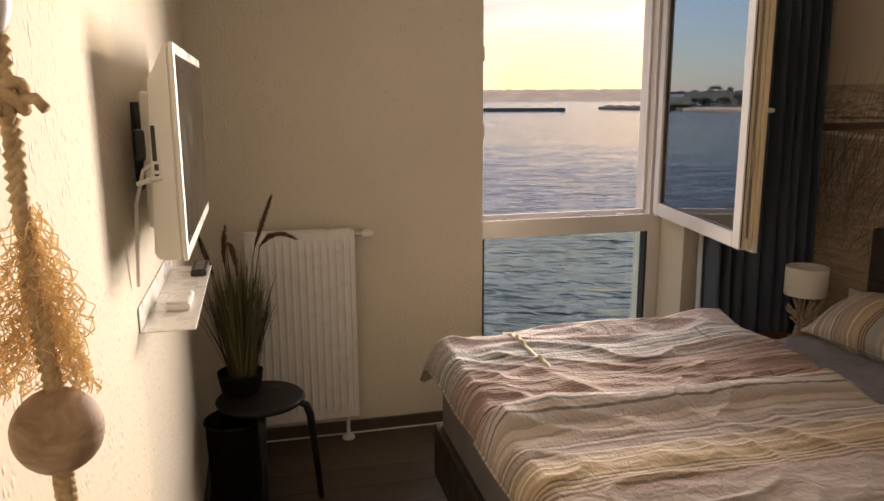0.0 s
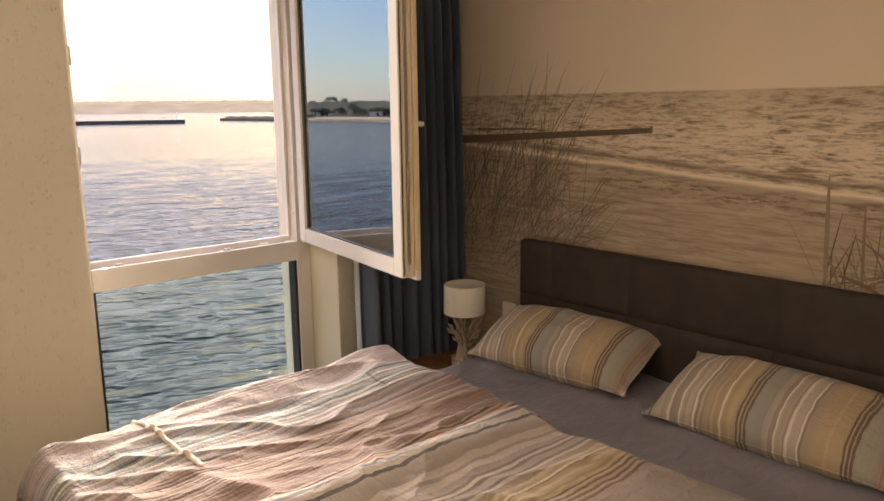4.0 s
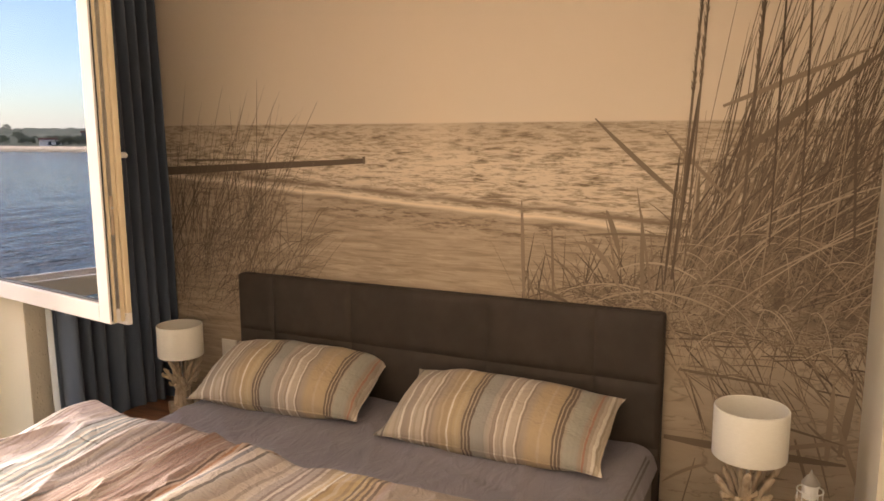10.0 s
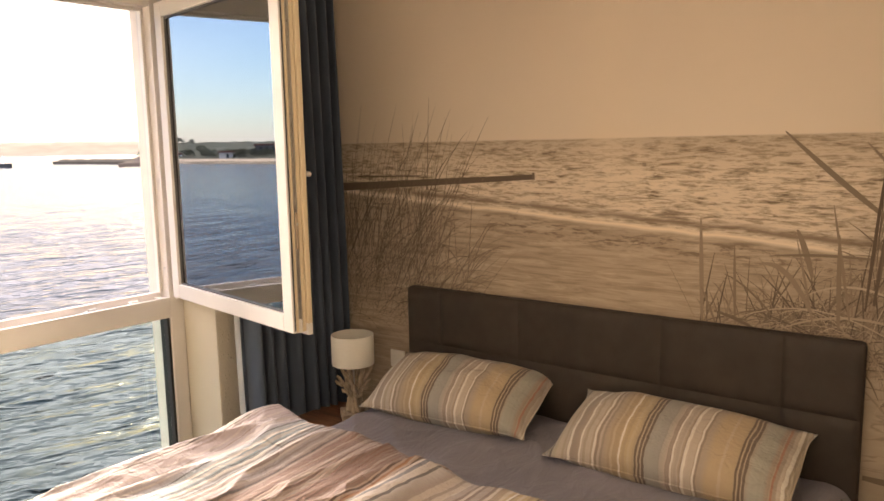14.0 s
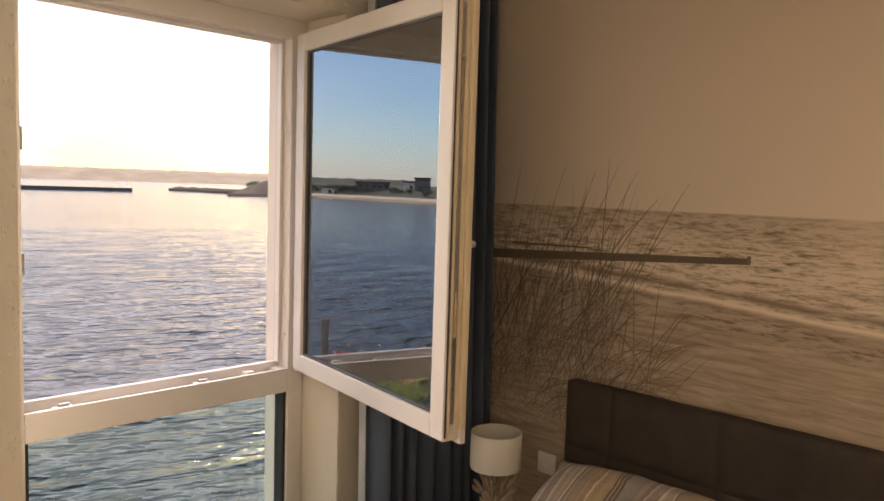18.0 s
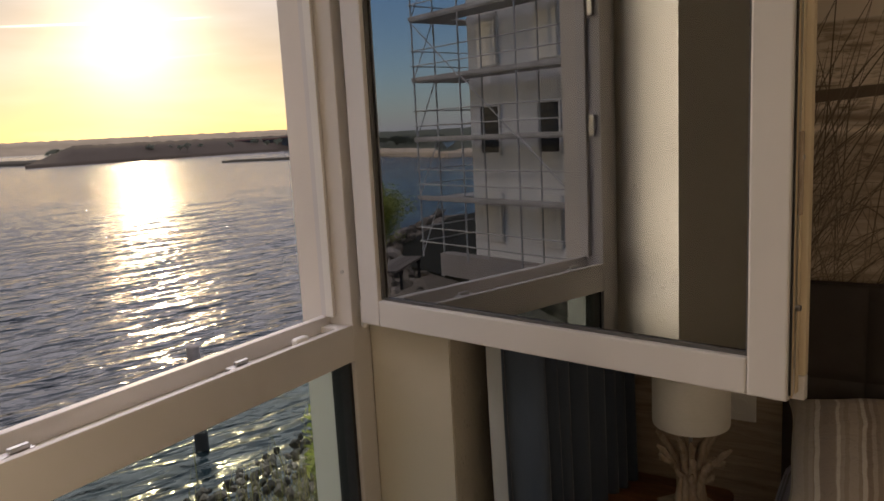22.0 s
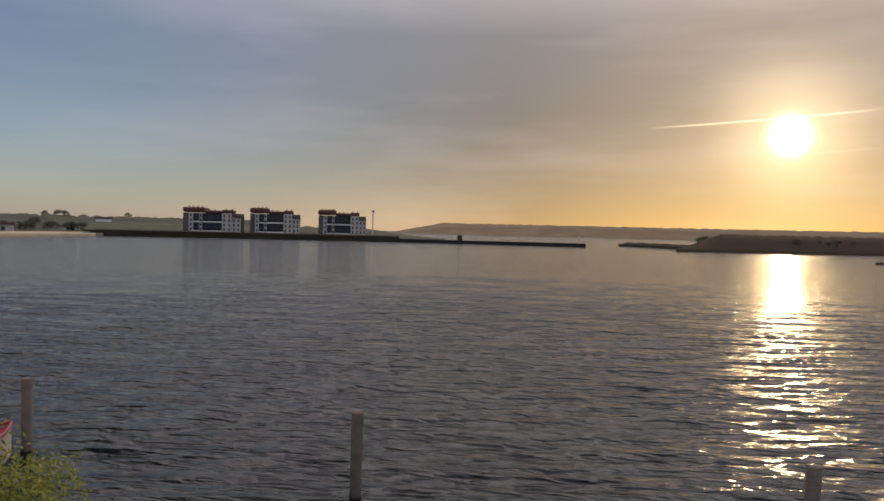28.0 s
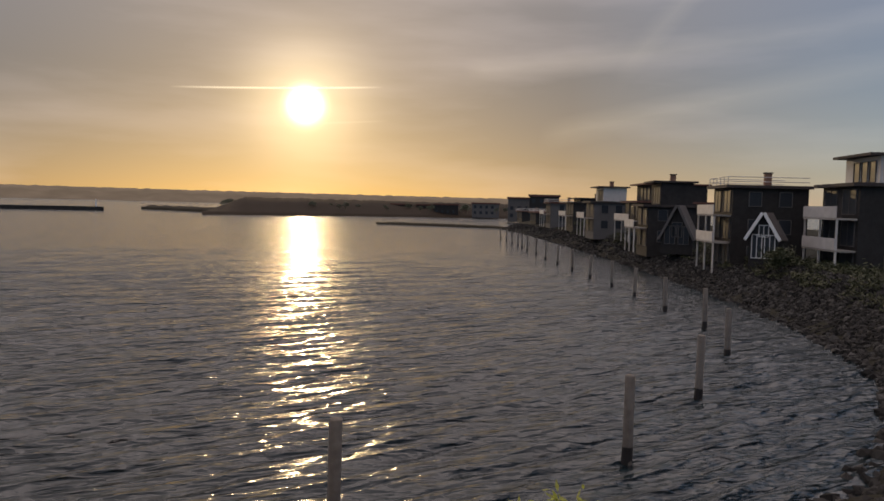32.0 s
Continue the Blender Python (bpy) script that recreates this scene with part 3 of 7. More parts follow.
def lathe(profile, n=24, bm=None, at=(0, 0, 0)):
    """A turned body: profile is (radius, height) pairs."""
    bm = bmesh.new() if bm is None else bm
    rings = []
    for r, z in profile:
        if r < 1e-5:
            rings.append([bm.verts.new((at[0], at[1], at[2] + z))])
        else:
            rings.append([bm.verts.new((at[0] + r * math.cos(2 * math.pi * i / n), at[1] + r * math.sin(2 * math.pi * i / n), at[2] + z)) for i in range(n)])
    for a, b in zip(rings, rings[1:]):
        for i in range(n):
            j = (i + 1) % n
            q = ([a[0]] if len(a) == 1 else [a[i], a[j]]) + ([b[0]] if len(b) == 1 else [b[j], b[i]])
            if len(q) > 2:
                bm.faces.new(q)
    return bm


def grid(nx, ny, place, bm=None):
    """A sheet of nx by ny quads; place(u, v) gives each corner for u and v from 0 to 1."""
    bm = bmesh.new() if bm is None else bm
    vs = [[bm.verts.new(place(i / nx, j / ny)) for i in range(nx + 1)] for j in range(ny + 1)]
    for j in range(ny):
        for i in range(nx):
            bm.faces.new((vs[j][i], vs[j][i + 1], vs[j + 1][i + 1], vs[j + 1][i]))
    return bm


def extrude_poly(points, z0, z1, bm=None):
    bm = bmesh.new() if bm is None else bm
    lo = [bm.verts.new((x, y, z0)) for x, y in points]
    hi = [bm.verts.new((x, y, z1)) for x, y in points]
    bm.faces.new(lo[::-1]), bm.faces.new(hi)
    for i in range(len(points)):
        j = (i + 1) % len(points)
        bm.faces.new((lo[i], lo[j], hi[j], hi[i]))
    bmesh.ops.recalc_face_normals(bm, faces=bm.faces[:])
    return bm


def struct(name, bm, material, label, category):
    return tagged(part(name, bm, material), label, category, kind="structure")


# ---- the room's shell ----
X0, X1, Y0, CEIL = 0.465, 3.43, -4.6, 2.52
WX0, WX1, LINTEL, YF0, YF1, YOUT = 1.767, 2.862, 2.31, 0.235, 0.315, 0.375

floor_slab = struct("floor", box(X0 - 0.3, X1 + 0.3, Y0 - 0.3, YOUT, -0.30, -0.012), M["skirting"], "dark brown wood-look plank floor of the bedroom", "floor")
struct("ceiling", box(X0 - 0.3, X1 + 0.3, Y0 - 0.3, YOUT, CEIL, CEIL + 0.3), M["ceiling"], "white painted bedroom ceiling", "ceiling")
struct("wall_tv", box(X0 - 0.3, X0, Y0 - 0.3, YOUT, 0, CEIL), M["wall"], "cream woodchip wall that carries the television", "wall")
struct("wall_south", box(X0, X1, Y0 - 0.3, Y0, 0, CEIL), M["wall"], "plain cream wall at the room's far end", "wall")
bm = box(X0, WX0, 0, YOUT, 0, CEIL)
box(WX1, X1, 0, YOUT, 0, CEIL, bm=bm)
box(WX0, WX1, 0, YOUT, LINTEL, CEIL, bm=bm)
wall_window = struct("wall_window", bm, M["wall"], "cream wall round the tall harbour window", "wall")
struct("window_reveal", box(WX1 - 0.004, WX1 + 0.0, 0.002, YF0, 0.1, LINTEL), M["reveal"], "smooth cream window reveal", "reveal")
bm = box(WX0, WX1, YF0 - 0.06, YF1 + 0.08, -0.01, 0.10)
struct("window_sill", bm, M["pvc"], "low white sill under the floor-length window", "sill")
struct("wall_pier", box(2.86, X1, Y0, -3.04, 0, CEIL), M["reveal"], "plain pale wall pier past the bedside table", "wall")
# outer shell of our own building
for x0, x1, y0, y1, z0, z1 in ((-9.0, WX0 + 0.067, YOUT, YOUT + 0.03, -3.6, 6.0), (WX1 - 0.067, 4.6, YOUT, YOUT + 0.03, -3.6, 6.0), (WX0 + 0.067, WX1 - 0.067, YOUT, YOUT + 0.03, LINTEL - 0.05, 6.0), (WX0 + 0.067, WX1 - 0.067, YOUT, YOUT + 0.03, -3.6, -0.02)):
    struct("facade", box(x0, x1, y0, y1, z0, z1), M["facade"], "pale rendered outer wall of the apartment house", "facade")
for x0, x1, z0, z1 in ((WX1 - 0.067, WX1, -0.02, LINTEL), (WX0, WX0 + 0.067, -0.02, LINTEL), (WX0 + 0.067, WX1 - 0.067, LINTEL - 0.05, LINTEL)):
    struct("outer_reveal", box(x0, x1, YF1 + 0.002, YOUT, z0, z1), M["facade"], "pale rendered outer window reveal", "reveal")
# skirting along the visible walls
for (a, b, c, d), lab in (((X0 + 0.014, WX0, -0.014, 0), "w"), ((X0, X0 + 0.014, Y0, 0), "t"), ((WX1, X1, -0.014, 0), "e")):
    struct("baseboard", box(a, b, c, d, 0.0, 0.062, 0.003), M["skirting"], "dark brown skirting board with a pale joint", "skirting")
struct("floor_joint", box(X0 + 0.015, WX0, -0.020, -0.0145, 0.0, 0.006), M["white_plastic"], "pale sealing joint along the skirting", "trim")

# ---- floor planks, laid along x ----
rng = random.Random(4)
plank_cache = {}
for row in range(27):
    y = -0.02 - row * 0.172
    x = X0 + 0.02 - rng.uniform(0, 0.9)
    while x < X1:
        a, b = max(x, X0 + 0.015), min(x + 1.22, X1)
        if b - a > 0.03:
            key = (round(b - a, 2))
            if key not in plank_cache:
                pb = box(0, key - 0.0025, -0.1695, 0, -0.012, 0.0, 0.0012, segs=1)
                plank_cache[key] = part("plank", pb, M["plank"], floor_slab).data
                ob = floor_slab.children[-1]
                ob.location = (a, y, 0)
            else:
                ob = new("plank", plank_cache[key])
                ob.parent, ob.location = floor_slab, (a, y, 0)
        x += 1.22

# ---- window: frame, fixed lower pane, open sash ----
win = thing("window_1", "tall white plastic window, upper sash swung open to the room", "window", kind="structure")
JX0, JX1, TZ0, TZ1, HZ = WX0 + 0.077, 2.787, 0.871, 0.958, 2.235
FR = M["pvc"]


def frame_post(x0, x1, z0, z1):
    return box(x0, x1, YF0, YF1, z0, z1, 0.004)


part("jamb", frame_post(WX0, JX0, 0.10, LINTEL), FR, win)
jamb = part("jamb", frame_post(JX1, WX1 - 0.005, 0.10, LINTEL), FR, win)
part("head", frame_post(JX0, JX1, HZ, LINTEL), FR, win)
part("bottom_rail", frame_post(JX0, JX1, 0.10, 0.19), FR, win)
# transom: a deep rail with a raised inner lip, a groove and a raised outer stop
bm = box(JX0, JX1, YF0, YF0 + 0.016, TZ0, TZ1 + 0.006, 0.002)
transom = part("transom", bm, FR, win)
part("transom_bed", box(JX0, JX1, YF0 + 0.0165, YF1 - 0.0105, TZ0, TZ1 - 0.012), FR, win)
part("transom_stop", box(JX0, JX1, YF1 - 0.010, YF1 + 0.012, TZ0, TZ1 + 0.025, 0.003), FR, win)
part("weather_bar", box(JX0, JX1, YF1 + 0.0125, YF1 + 0.030, TZ0 + 0.02, TZ1 + 0.016, 0.003), M["white_lacquer"], win)
for x0, x1 in ((JX0, JX0 + 0.014), (JX1 - 0.014, JX1)):
    part("jamb_stop", box(x0, x1, YF1 - 0.030, YF1 + 0.006, TZ1 + 0.0255, HZ, 0.003), FR, win)
part("head_stop", box(JX0 + 0.0145, JX1 - 0.0145, YF1 - 0.030, YF1 + 0.006, HZ - 0.014, HZ, 0.003), FR, win)
part("seal", box(JX1 - 0.017, JX1 - 0.0145, YF1 - 0.034, YF1 - 0.012, TZ1 + 0.0255, HZ - 0.0145), M["white_plastic"], win, "grey rubber seal")
# locking pieces on the transom and the jambs
for x in (1.96, 2.436):
    k = part("striker", box(x - 0.03, x + 0.03, YF0 + 0.020, YF0 + 0.040, TZ1 - 0.0115, TZ1 + 0.005, 0.002), M["steel"], win, "small metal locking plate")
    part("keeper", box(x - 0.012, x + 0.022, YF0 + 0.0215, YF0 + 0.032, TZ1 + 0.0052, TZ1 + 0.014, 0.002), M["steel"], k)
part("guide_block", box(2.606, 2.650, YF0 + 0.018, YF0 + 0.040, TZ1 - 0.0115, TZ1 + 0.014, 0.008, segs=3), M["white_plastic"], win, "white plastic run-up block")
for z in (1.42, 1.80):
    part("striker", box(JX0 + 0.0005, JX0 + 0.012, YF0 + 0.02, YF0 + 0.040, z - 0.035, z + 0.035, 0.003), M["steel"], win, "small metal locking plate")
part("screw_cap", rod((JX1 + 0.001, YF0 + 0.020, 1.097), (JX1 - 0.003, YF0 + 0.020, 1.097), 0.005, n=10), M["steel"], win)
part("hinge", rod((2.822, YF0 - 0.012, 0.952), (2.822, YF0 - 0.012, 1.02), 0.010, n=12), M["white_plastic"], win, "white hinge cap")
part("corner_block", box(JX1 - 0.04, JX1 - 0.0005, YF0 + 0.018, YF1 - 0.011, TZ1 - 0.0115, TZ1 + 0.004, 0.002), FR, win)
# lower fixed pane with its dark gasket
for a, b, c, d in ((JX0, JX0 + 0.012, 0.19, TZ0), (JX1 - 0.012, JX1, 0.19, TZ0)):
    part("gasket", box(a, b, YF0 + 0.012, YF1 - 0.01, c, d), M["gasket"], win)
low = part("pane", box(JX0 + 0.012, JX1 - 0.012, 0.272, 0.278, 0.19, TZ0), M["glass"], win, "clear fixed lower pane")
low.visible_shadow = False

sash = thing("window_sash", "open white plastic window sash with coated glass", "window sash", (2.791, 0.209, 0), kind="structure")
sash.rotation_euler = (0, 0, radians(260.6))
SW, ST, SZ0, SZ1 = 0.996, 0.054, 0.969, 2.246


def sb(x0, x1, y0, y1, z0, z1, b=0.004):
    return box(x0, x1, y0, y1, z0, z1, b)


# local x runs from the hinge to the free edge, local y from the glass side (0) to the handle side
W_ = 0.064
part("stile", sb(0, W_, 0, ST, SZ0, SZ1), FR, sash)
part("stile", sb(SW - W_, SW, 0, ST, SZ0, SZ1), FR, sash)
part("rail", sb(W_ + 0.0005, SW - W_ - 0.0005, 0, ST, SZ0, SZ0 + W_), FR, sash)
part("rail", sb(W_ + 0.0005, SW - W_ - 0.0005, 0, ST, SZ1 - W_, SZ1), FR, sash)
part("overlap_lip", sb(0.03, SW + 0.012, ST + 0.0005, ST + 0.020, SZ0 - 0.012, SZ0 + 0.03, 0.003), FR, sash)
part("overlap_lip", sb(0.03, SW + 0.012, ST + 0.0005, ST + 0.020, SZ1 - 0.03, SZ1 + 0.012, 0.003), FR, sash)
part("overlap_lip", sb(SW - 0.03, SW + 0.012, ST + 0.0005, ST + 0.020, SZ0 + 0.0305, SZ1 - 0.0305, 0.003), M["pvc_tan"], sash, "cream overlap lip")
part("edge_profile", sb(SW + 0.0005, SW + 0.003, 0.038, ST - 0.002, SZ0 + 0.004, SZ1 - 0.004, 0.001), M["pvc_tan"], sash, "cream profile edge")
part("edge_profile", sb(SW + 0.0005, SW + 0.003, 0.012, 0.022, SZ0 + 0.004, SZ1 - 0.004, 0.001), M["pvc_tan"], sash, "cream profile edge")
part("overlap_lip", sb(0.001, 0.0295, ST + 0.0005, ST + 0.010, SZ0 + 0.0005, SZ1 - 0.0005, 0.003), FR, sash)
# the free edge: a metal locking rail in a groove, with its bolts
part("lock_rail", sb(SW + 0.0005, SW + 0.0025, 0.024, 0.036, SZ0 + 0.05, SZ1 - 0.05, 0), M["steel"], sash, "metal locking rail in the sash edge")
part("seal", sb(SW + 0.0005, SW + 0.004, 0.005, 0.009, SZ0 + 0.01, SZ1 - 0.01, 0.001), M["gasket"], sash, "dark rubber seal")
for z in (1.12, 1.36, 1.74, 2.05):
    part("lock_bolt", rod((SW + 0.002, 0.030, z), (SW + 0.010, 0.030, z), 0.005, n=10), M["steel"], sash)
part("latch", sb(SW + 0.0028, SW + 0.009, 0.024, 0.034, 1.27, 1.40, 0.002), M["driftwood"], sash, "worn brown latch lever")
for a, b, c, d in ((W_, W_ + 0.006, SZ0 + W_, SZ1 - W_), (SW - W_ - 0.006, SW - W_, SZ0 + W_, SZ1 - W_)):
    part("gasket", sb(a, b, 0.012, ST - 0.006, c, d, 0), M["grey_seal"], sash)
for a, b in ((SZ0 + W_, SZ0 + W_ + 0.006), (SZ1 - W_ - 0.006, SZ1 - W_)):
    part("gasket", sb(W_ + 0.0065, SW - W_ - 0.0065, 0.012, ST - 0.006, a, b, 0), M["grey_seal"], sash)
pane = part("pane", sb(W_ + 0.0065, SW - W_ - 0.0065, 0.020, 0.024, SZ0 + W_ + 0.0065, SZ1 - W_ - 0.0065, 0), M["sash_glass"], sash, "coated glass that mirrors the harbour")
hd = part("handle_plate", sb(SW - 0.055, SW - 0.025, ST + 0.0205, ST + 0.030, 1.46, 1.60, 0.006), M["white_lacquer"], sash, "white window handle")
bm = rod((SW - 0.04, ST + 0.030, 1.53), (SW - 0.04, ST + 0.066, 1.53), 0.010, n=12)
tube([(SW - 0.035, ST + 0.062, 1.53), (SW - 0.070, ST + 0.068, 1.53), (SW - 0.120, ST + 0.066, 1.53), (SW - 0.165, ST + 0.062, 1.53)], [0.010, 0.011, 0.010, 0.008], 10, bm)
part("handle_lever", bm, M["white_lacquer"], hd, smooth=True)

# ---- curtain, with deep folds, and its rail ----
def curtain_place(u, v):
    z = 0.03 + v * (CEIL - 0.09)
    x = 2.895 + u * (X1 - 0.012 - 2.895)
    fold = math.sin(u * 2 * math.pi * 8.5 + 0.6 * math.sin(v * 2.1) + 0.5 * math.sin(u * 9)) * (0.062 - 0.016 * v)
    fine = 0.008 * math.sin(u * 61 + v * 3)
    y = -0.150 - 0.075 * u + fold + fine - 0.03 * (1 - v) * u
    return (x + 0.014 * math.cos(u * 2 * math.pi * 8.5) + 0.01 * (1 - v) * math.sin(u * 13), y, z)


bm = grid(150, 24, curtain_place)
curtain = tagged(part("curtain", bm, M["curtain"], smooth=True), "dark blue floor-length curtain gathered beside the window", "curtain")
md = curtain.modifiers.new("thickness", "SOLIDIFY")
md.thickness = 0.003
def lining_place(u, v):
    x, y, z = curtain_place(0.0, v)
    return (x - 0.016 - 0.002 * math.sin(math.pi * u), y + 0.040 - 0.040 * u + 0.004 * math.sin(v * 9), z)


part("lining_edge", grid(6, 24, lining_place), M["lining"], curtain, "pale turned-back curtain edge", True)
rail = thing("curtain_rail", "white curtain rail under the ceiling", "curtain rail")
part("track", box(X0 + 0.3, X1, -0.20, -0.14, CEIL - 0.028, CEIL - 0.0, 0.002), M["white_lacquer"], rail)
part("end_cap", box(X0 + 0.285, X0 + 0.2995, -0.202, -0.138, CEIL - 0.030, CEIL - 0.0, 0.002), M["white_plastic"], rail)

# ---- radiator ----
rad = thing("radiator", "white panel radiator under ribbed front, on the wall", "radiator", (0.90, -0.02, 0.0))
RX0, RX1, RZ0, RZ1 = 0.662 - 0.90, 1.141 - 0.90, 0.122, 1.011


def rad_face(u, v):
    x, z = RX0 + u * (RX1 - RX0), RZ0 + v * (RZ1 - RZ0)
    edge = min(u * 14, (1 - u) * 14, v * 26, (1 - v) * 26, 1)
    rib = max(0.0, math.cos(u * 2 * math.pi * 14.5)) ** 0.6
    inside = 1 if 0.05 < v < 0.95 and 0.035 < u < 0.965 else 0
    return (x, -0.078 - 0.010 * rib * inside * min(1, min(v - 0.05, 0.95 - v) * 40) - 0.004 * edge, z)


part("panel", grid(174, 44, rad_face), M["white_lacquer"], rad, smooth=True)
part("back_panel", box(RX0 + 0.01, RX1 - 0.01, -0.030, -0.012, RZ0 + 0.02, RZ1 - 0.02, 0.004), M["white_lacquer"], rad)
part("top_grille", box(RX0, RX1, -0.080, -0.010, RZ1 - 0.012, RZ1, 0.003), M["white_lacquer"], rad)
for x in (RX0, RX1 - 0.004):
    part("side_cover", box(x, x + 0.004, -0.078, -0.010, RZ0, RZ1 - 0.0125), M["white_lacquer"], rad)
valve = part("valve", rod((RX1 + 0.001, -0.048, 0.985), (RX1 + 0.035, -0.048, 0.985), 0.012, n=14), M["steel"], rad)
part("thermostat_head", lathe([(0, 0), (0.019, 0.0), (0.021, 0.010), (0.020, 0.045), (0.016, 0.052), (0, 0.054)], 18), M["white_plastic"], valve)
valve.children[0].matrix_local = Mx.Translation((RX1 + 0.036, -0.048, 0.985)) @ Mx.Rotation(radians(90), 4, "Y")
part("pipe", tube([(RX1 - 0.05, -0.045, RZ0), (RX1 - 0.05, -0.045, 0.06), (RX1 - 0.05, -0.045, 0.0)], 0.009, 10), M["white_lacquer"], rad)
part("pipe_collar", lathe([(0.010, 0), (0.030, 0), (0.028, 0.012), (0.010, 0.016)], 20, at=(RX1 - 0.05, -0.045, 0.001)), M["white_plastic"], rad)

# ---- television on its bracket ----
tv = thing("television", "white flat television on a wall bracket, screen dark", "television", (0.465, -1.5, 1.48))
TX, TY, TH = 0.592 - 0.465, 0.365, 0.212
def along_y(profile, y0, y1):
    """A body of one upright outline, drawn out along the wall."""
    bm = bmesh.new()
    ends = [[bm.verts.new((x, y, z)) for x, z in profile] for y in (y0, y1)]
    bm.faces.new(ends[0]), bm.faces.new(ends[1][::-1])
    for k in range(len(profile)):
        q = (k + 1) % len(profile)
        bm.faces.new((ends[0][k], ends[1][k], ends[1][q], ends[0][q]))
    bmesh.ops.recalc_face_normals(bm, faces=bm.faces[:])
    bmesh.ops.bevel(bm, geom=bm.edges[:], offset=0.004, segments=2, affect="EDGES")
    return bm


shell_profile = [(TX - 0.012, TH - 0.004), (TX - 0.020, TH), (TX - 0.046, TH - 0.058), (TX - 0.054, TH - 0.066), (TX - 0.064, -TH + 0.036), (TX - 0.066, -TH + 0.014), (TX - 0.052, -TH + 0.002), (TX - 0.012, -TH + 0.004)]
part("back_shell", along_y(shell_profile, -TY + 0.004, TY - 0.004), M["white_plastic"], tv)
part("bezel", box(TX - 0.0118, TX - 0.002, -TY, TY, -TH, TH, 0.004), M["white_lacquer"], tv)
part("screen", box(TX - 0.0018, TX - 0.0006, -TY + 0.022, TY - 0.022, -TH + 0.030, TH - 0.022), M["screen"], tv, "dark glossy screen")
part("back_bulge", box(TX - 0.088, TX - 0.0662, -TY + 0.12, TY - 0.12, -TH + 0.05, TH - 0.09, 0.010, segs=3), M["white_plastic"], tv)
for z, half, x0 in ((0.022, 0.034, 0.0), (-0.024, 0.006, 0.002), (-0.042, 0.005, 0.002)):
    part("socket", box(TX - 0.055 + x0, TX - 0.047 + x0, -TY + 0.0025, -TY + 0.0038, z - half, z + half), M["black_plastic"], tv)
part("bracket_plate", box(0.0005, 0.010, -0.10, 0.10, -0.10, 0.10, 0.003), M["black_plastic"], tv)
part("bracket_hook", box(0.022, 0.050, -TY + 0.12, -TY + 0.15, -0.02, 0.045, 0.006), M["black_plastic"], tv)
part("bracket_arm", box(0.0105, TX - 0.0885, -0.03, 0.03, -0.02, 0.02, 0.003), M["black_plastic"], tv)
part("cable", tube([(TX - 0.055, -TY + 0.04, -0.02), (TX - 0.075, -TY + 0.02, -0.03), (TX - 0.10, -TY + 0.06, -0.10), (0.012, -TY + 0.10, -0.28)], 0.004, 8), M["white_plastic"], tv, "white cable")
part("plug", tube([(TX - 0.04, -TY + 0.009, -0.045), (TX - 0.06, -TY - 0.015, -0.046), (TX - 0.085, -TY - 0.005, -0.055)], 0.005, 8), M["white_plastic"], tv)

shelf = thing("wall_shelf", "small thin white metal wall shelf under the television", "shelf", (0.465, -1.40, 1.090))
part("board", box(0.0045, 0.118, -0.335, 0.335, -0.0035, 0.0, 0.001, segs=1), M["white_lacquer"], shelf)
part("upstand", box(0.001, 0.004, -0.335, 0.335, -0.0035, 0.054, 0.001, segs=1), M["white_lacquer"], shelf)
boxy = thing("receiver_box", "small white rounded box lying on the shelf", "receiver", (0.530, -1.515, 1.0905))
part("case", box(-0.030, 0.030, -0.070, 0.070, 0, 0.018, 0.008, segs=3), M["white_plastic"], boxy)
part("lid", box(-0.025, 0.025, -0.064, 0.064, 0.0182, 0.0225, 0.004), M["white_lacquer"], boxy)
remote = thing("remote_control", "black remote control on the shelf", "remote", (0.555, -1.145, 1.0905))
part("case", box(-0.022, 0.022, -0.075, 0.075, 0, 0.018, 0.005), M["black_plastic"], remote)
for k in range(4):
    part("button", box(-0.012, 0.012, -0.055 + k * 0.03, -0.040 + k * 0.03, 0.0182, 0.020, 0.001), M["steel"], remote)

# ---- rope hanging with a wooden ball ----
rope = thing("rope_hanging", "frayed sisal rope with a wooden ball, hanging on the wall", "wall decoration", (0.536, -2.68, 1.28))


def rope_strands(points, r, turns, name, parent):
    for s in range(3):
        pts = []
        for k in range(60):
            t = k / 59
            i = min(int(t * (len(points) - 1)), len(points) - 2)
            w = t * (len(points) - 1) - i
            p = Vector(points[i]).lerp(Vector(points[i + 1]), w)
            a = 2 * math.pi * (turns * t + s / 3)
            pts.append((p.x + r * math.cos(a), p.y + r * math.sin(a), p.z))
        part(name, tube(pts, r * 0.95, 7), M["rope"], parent, smooth=True)


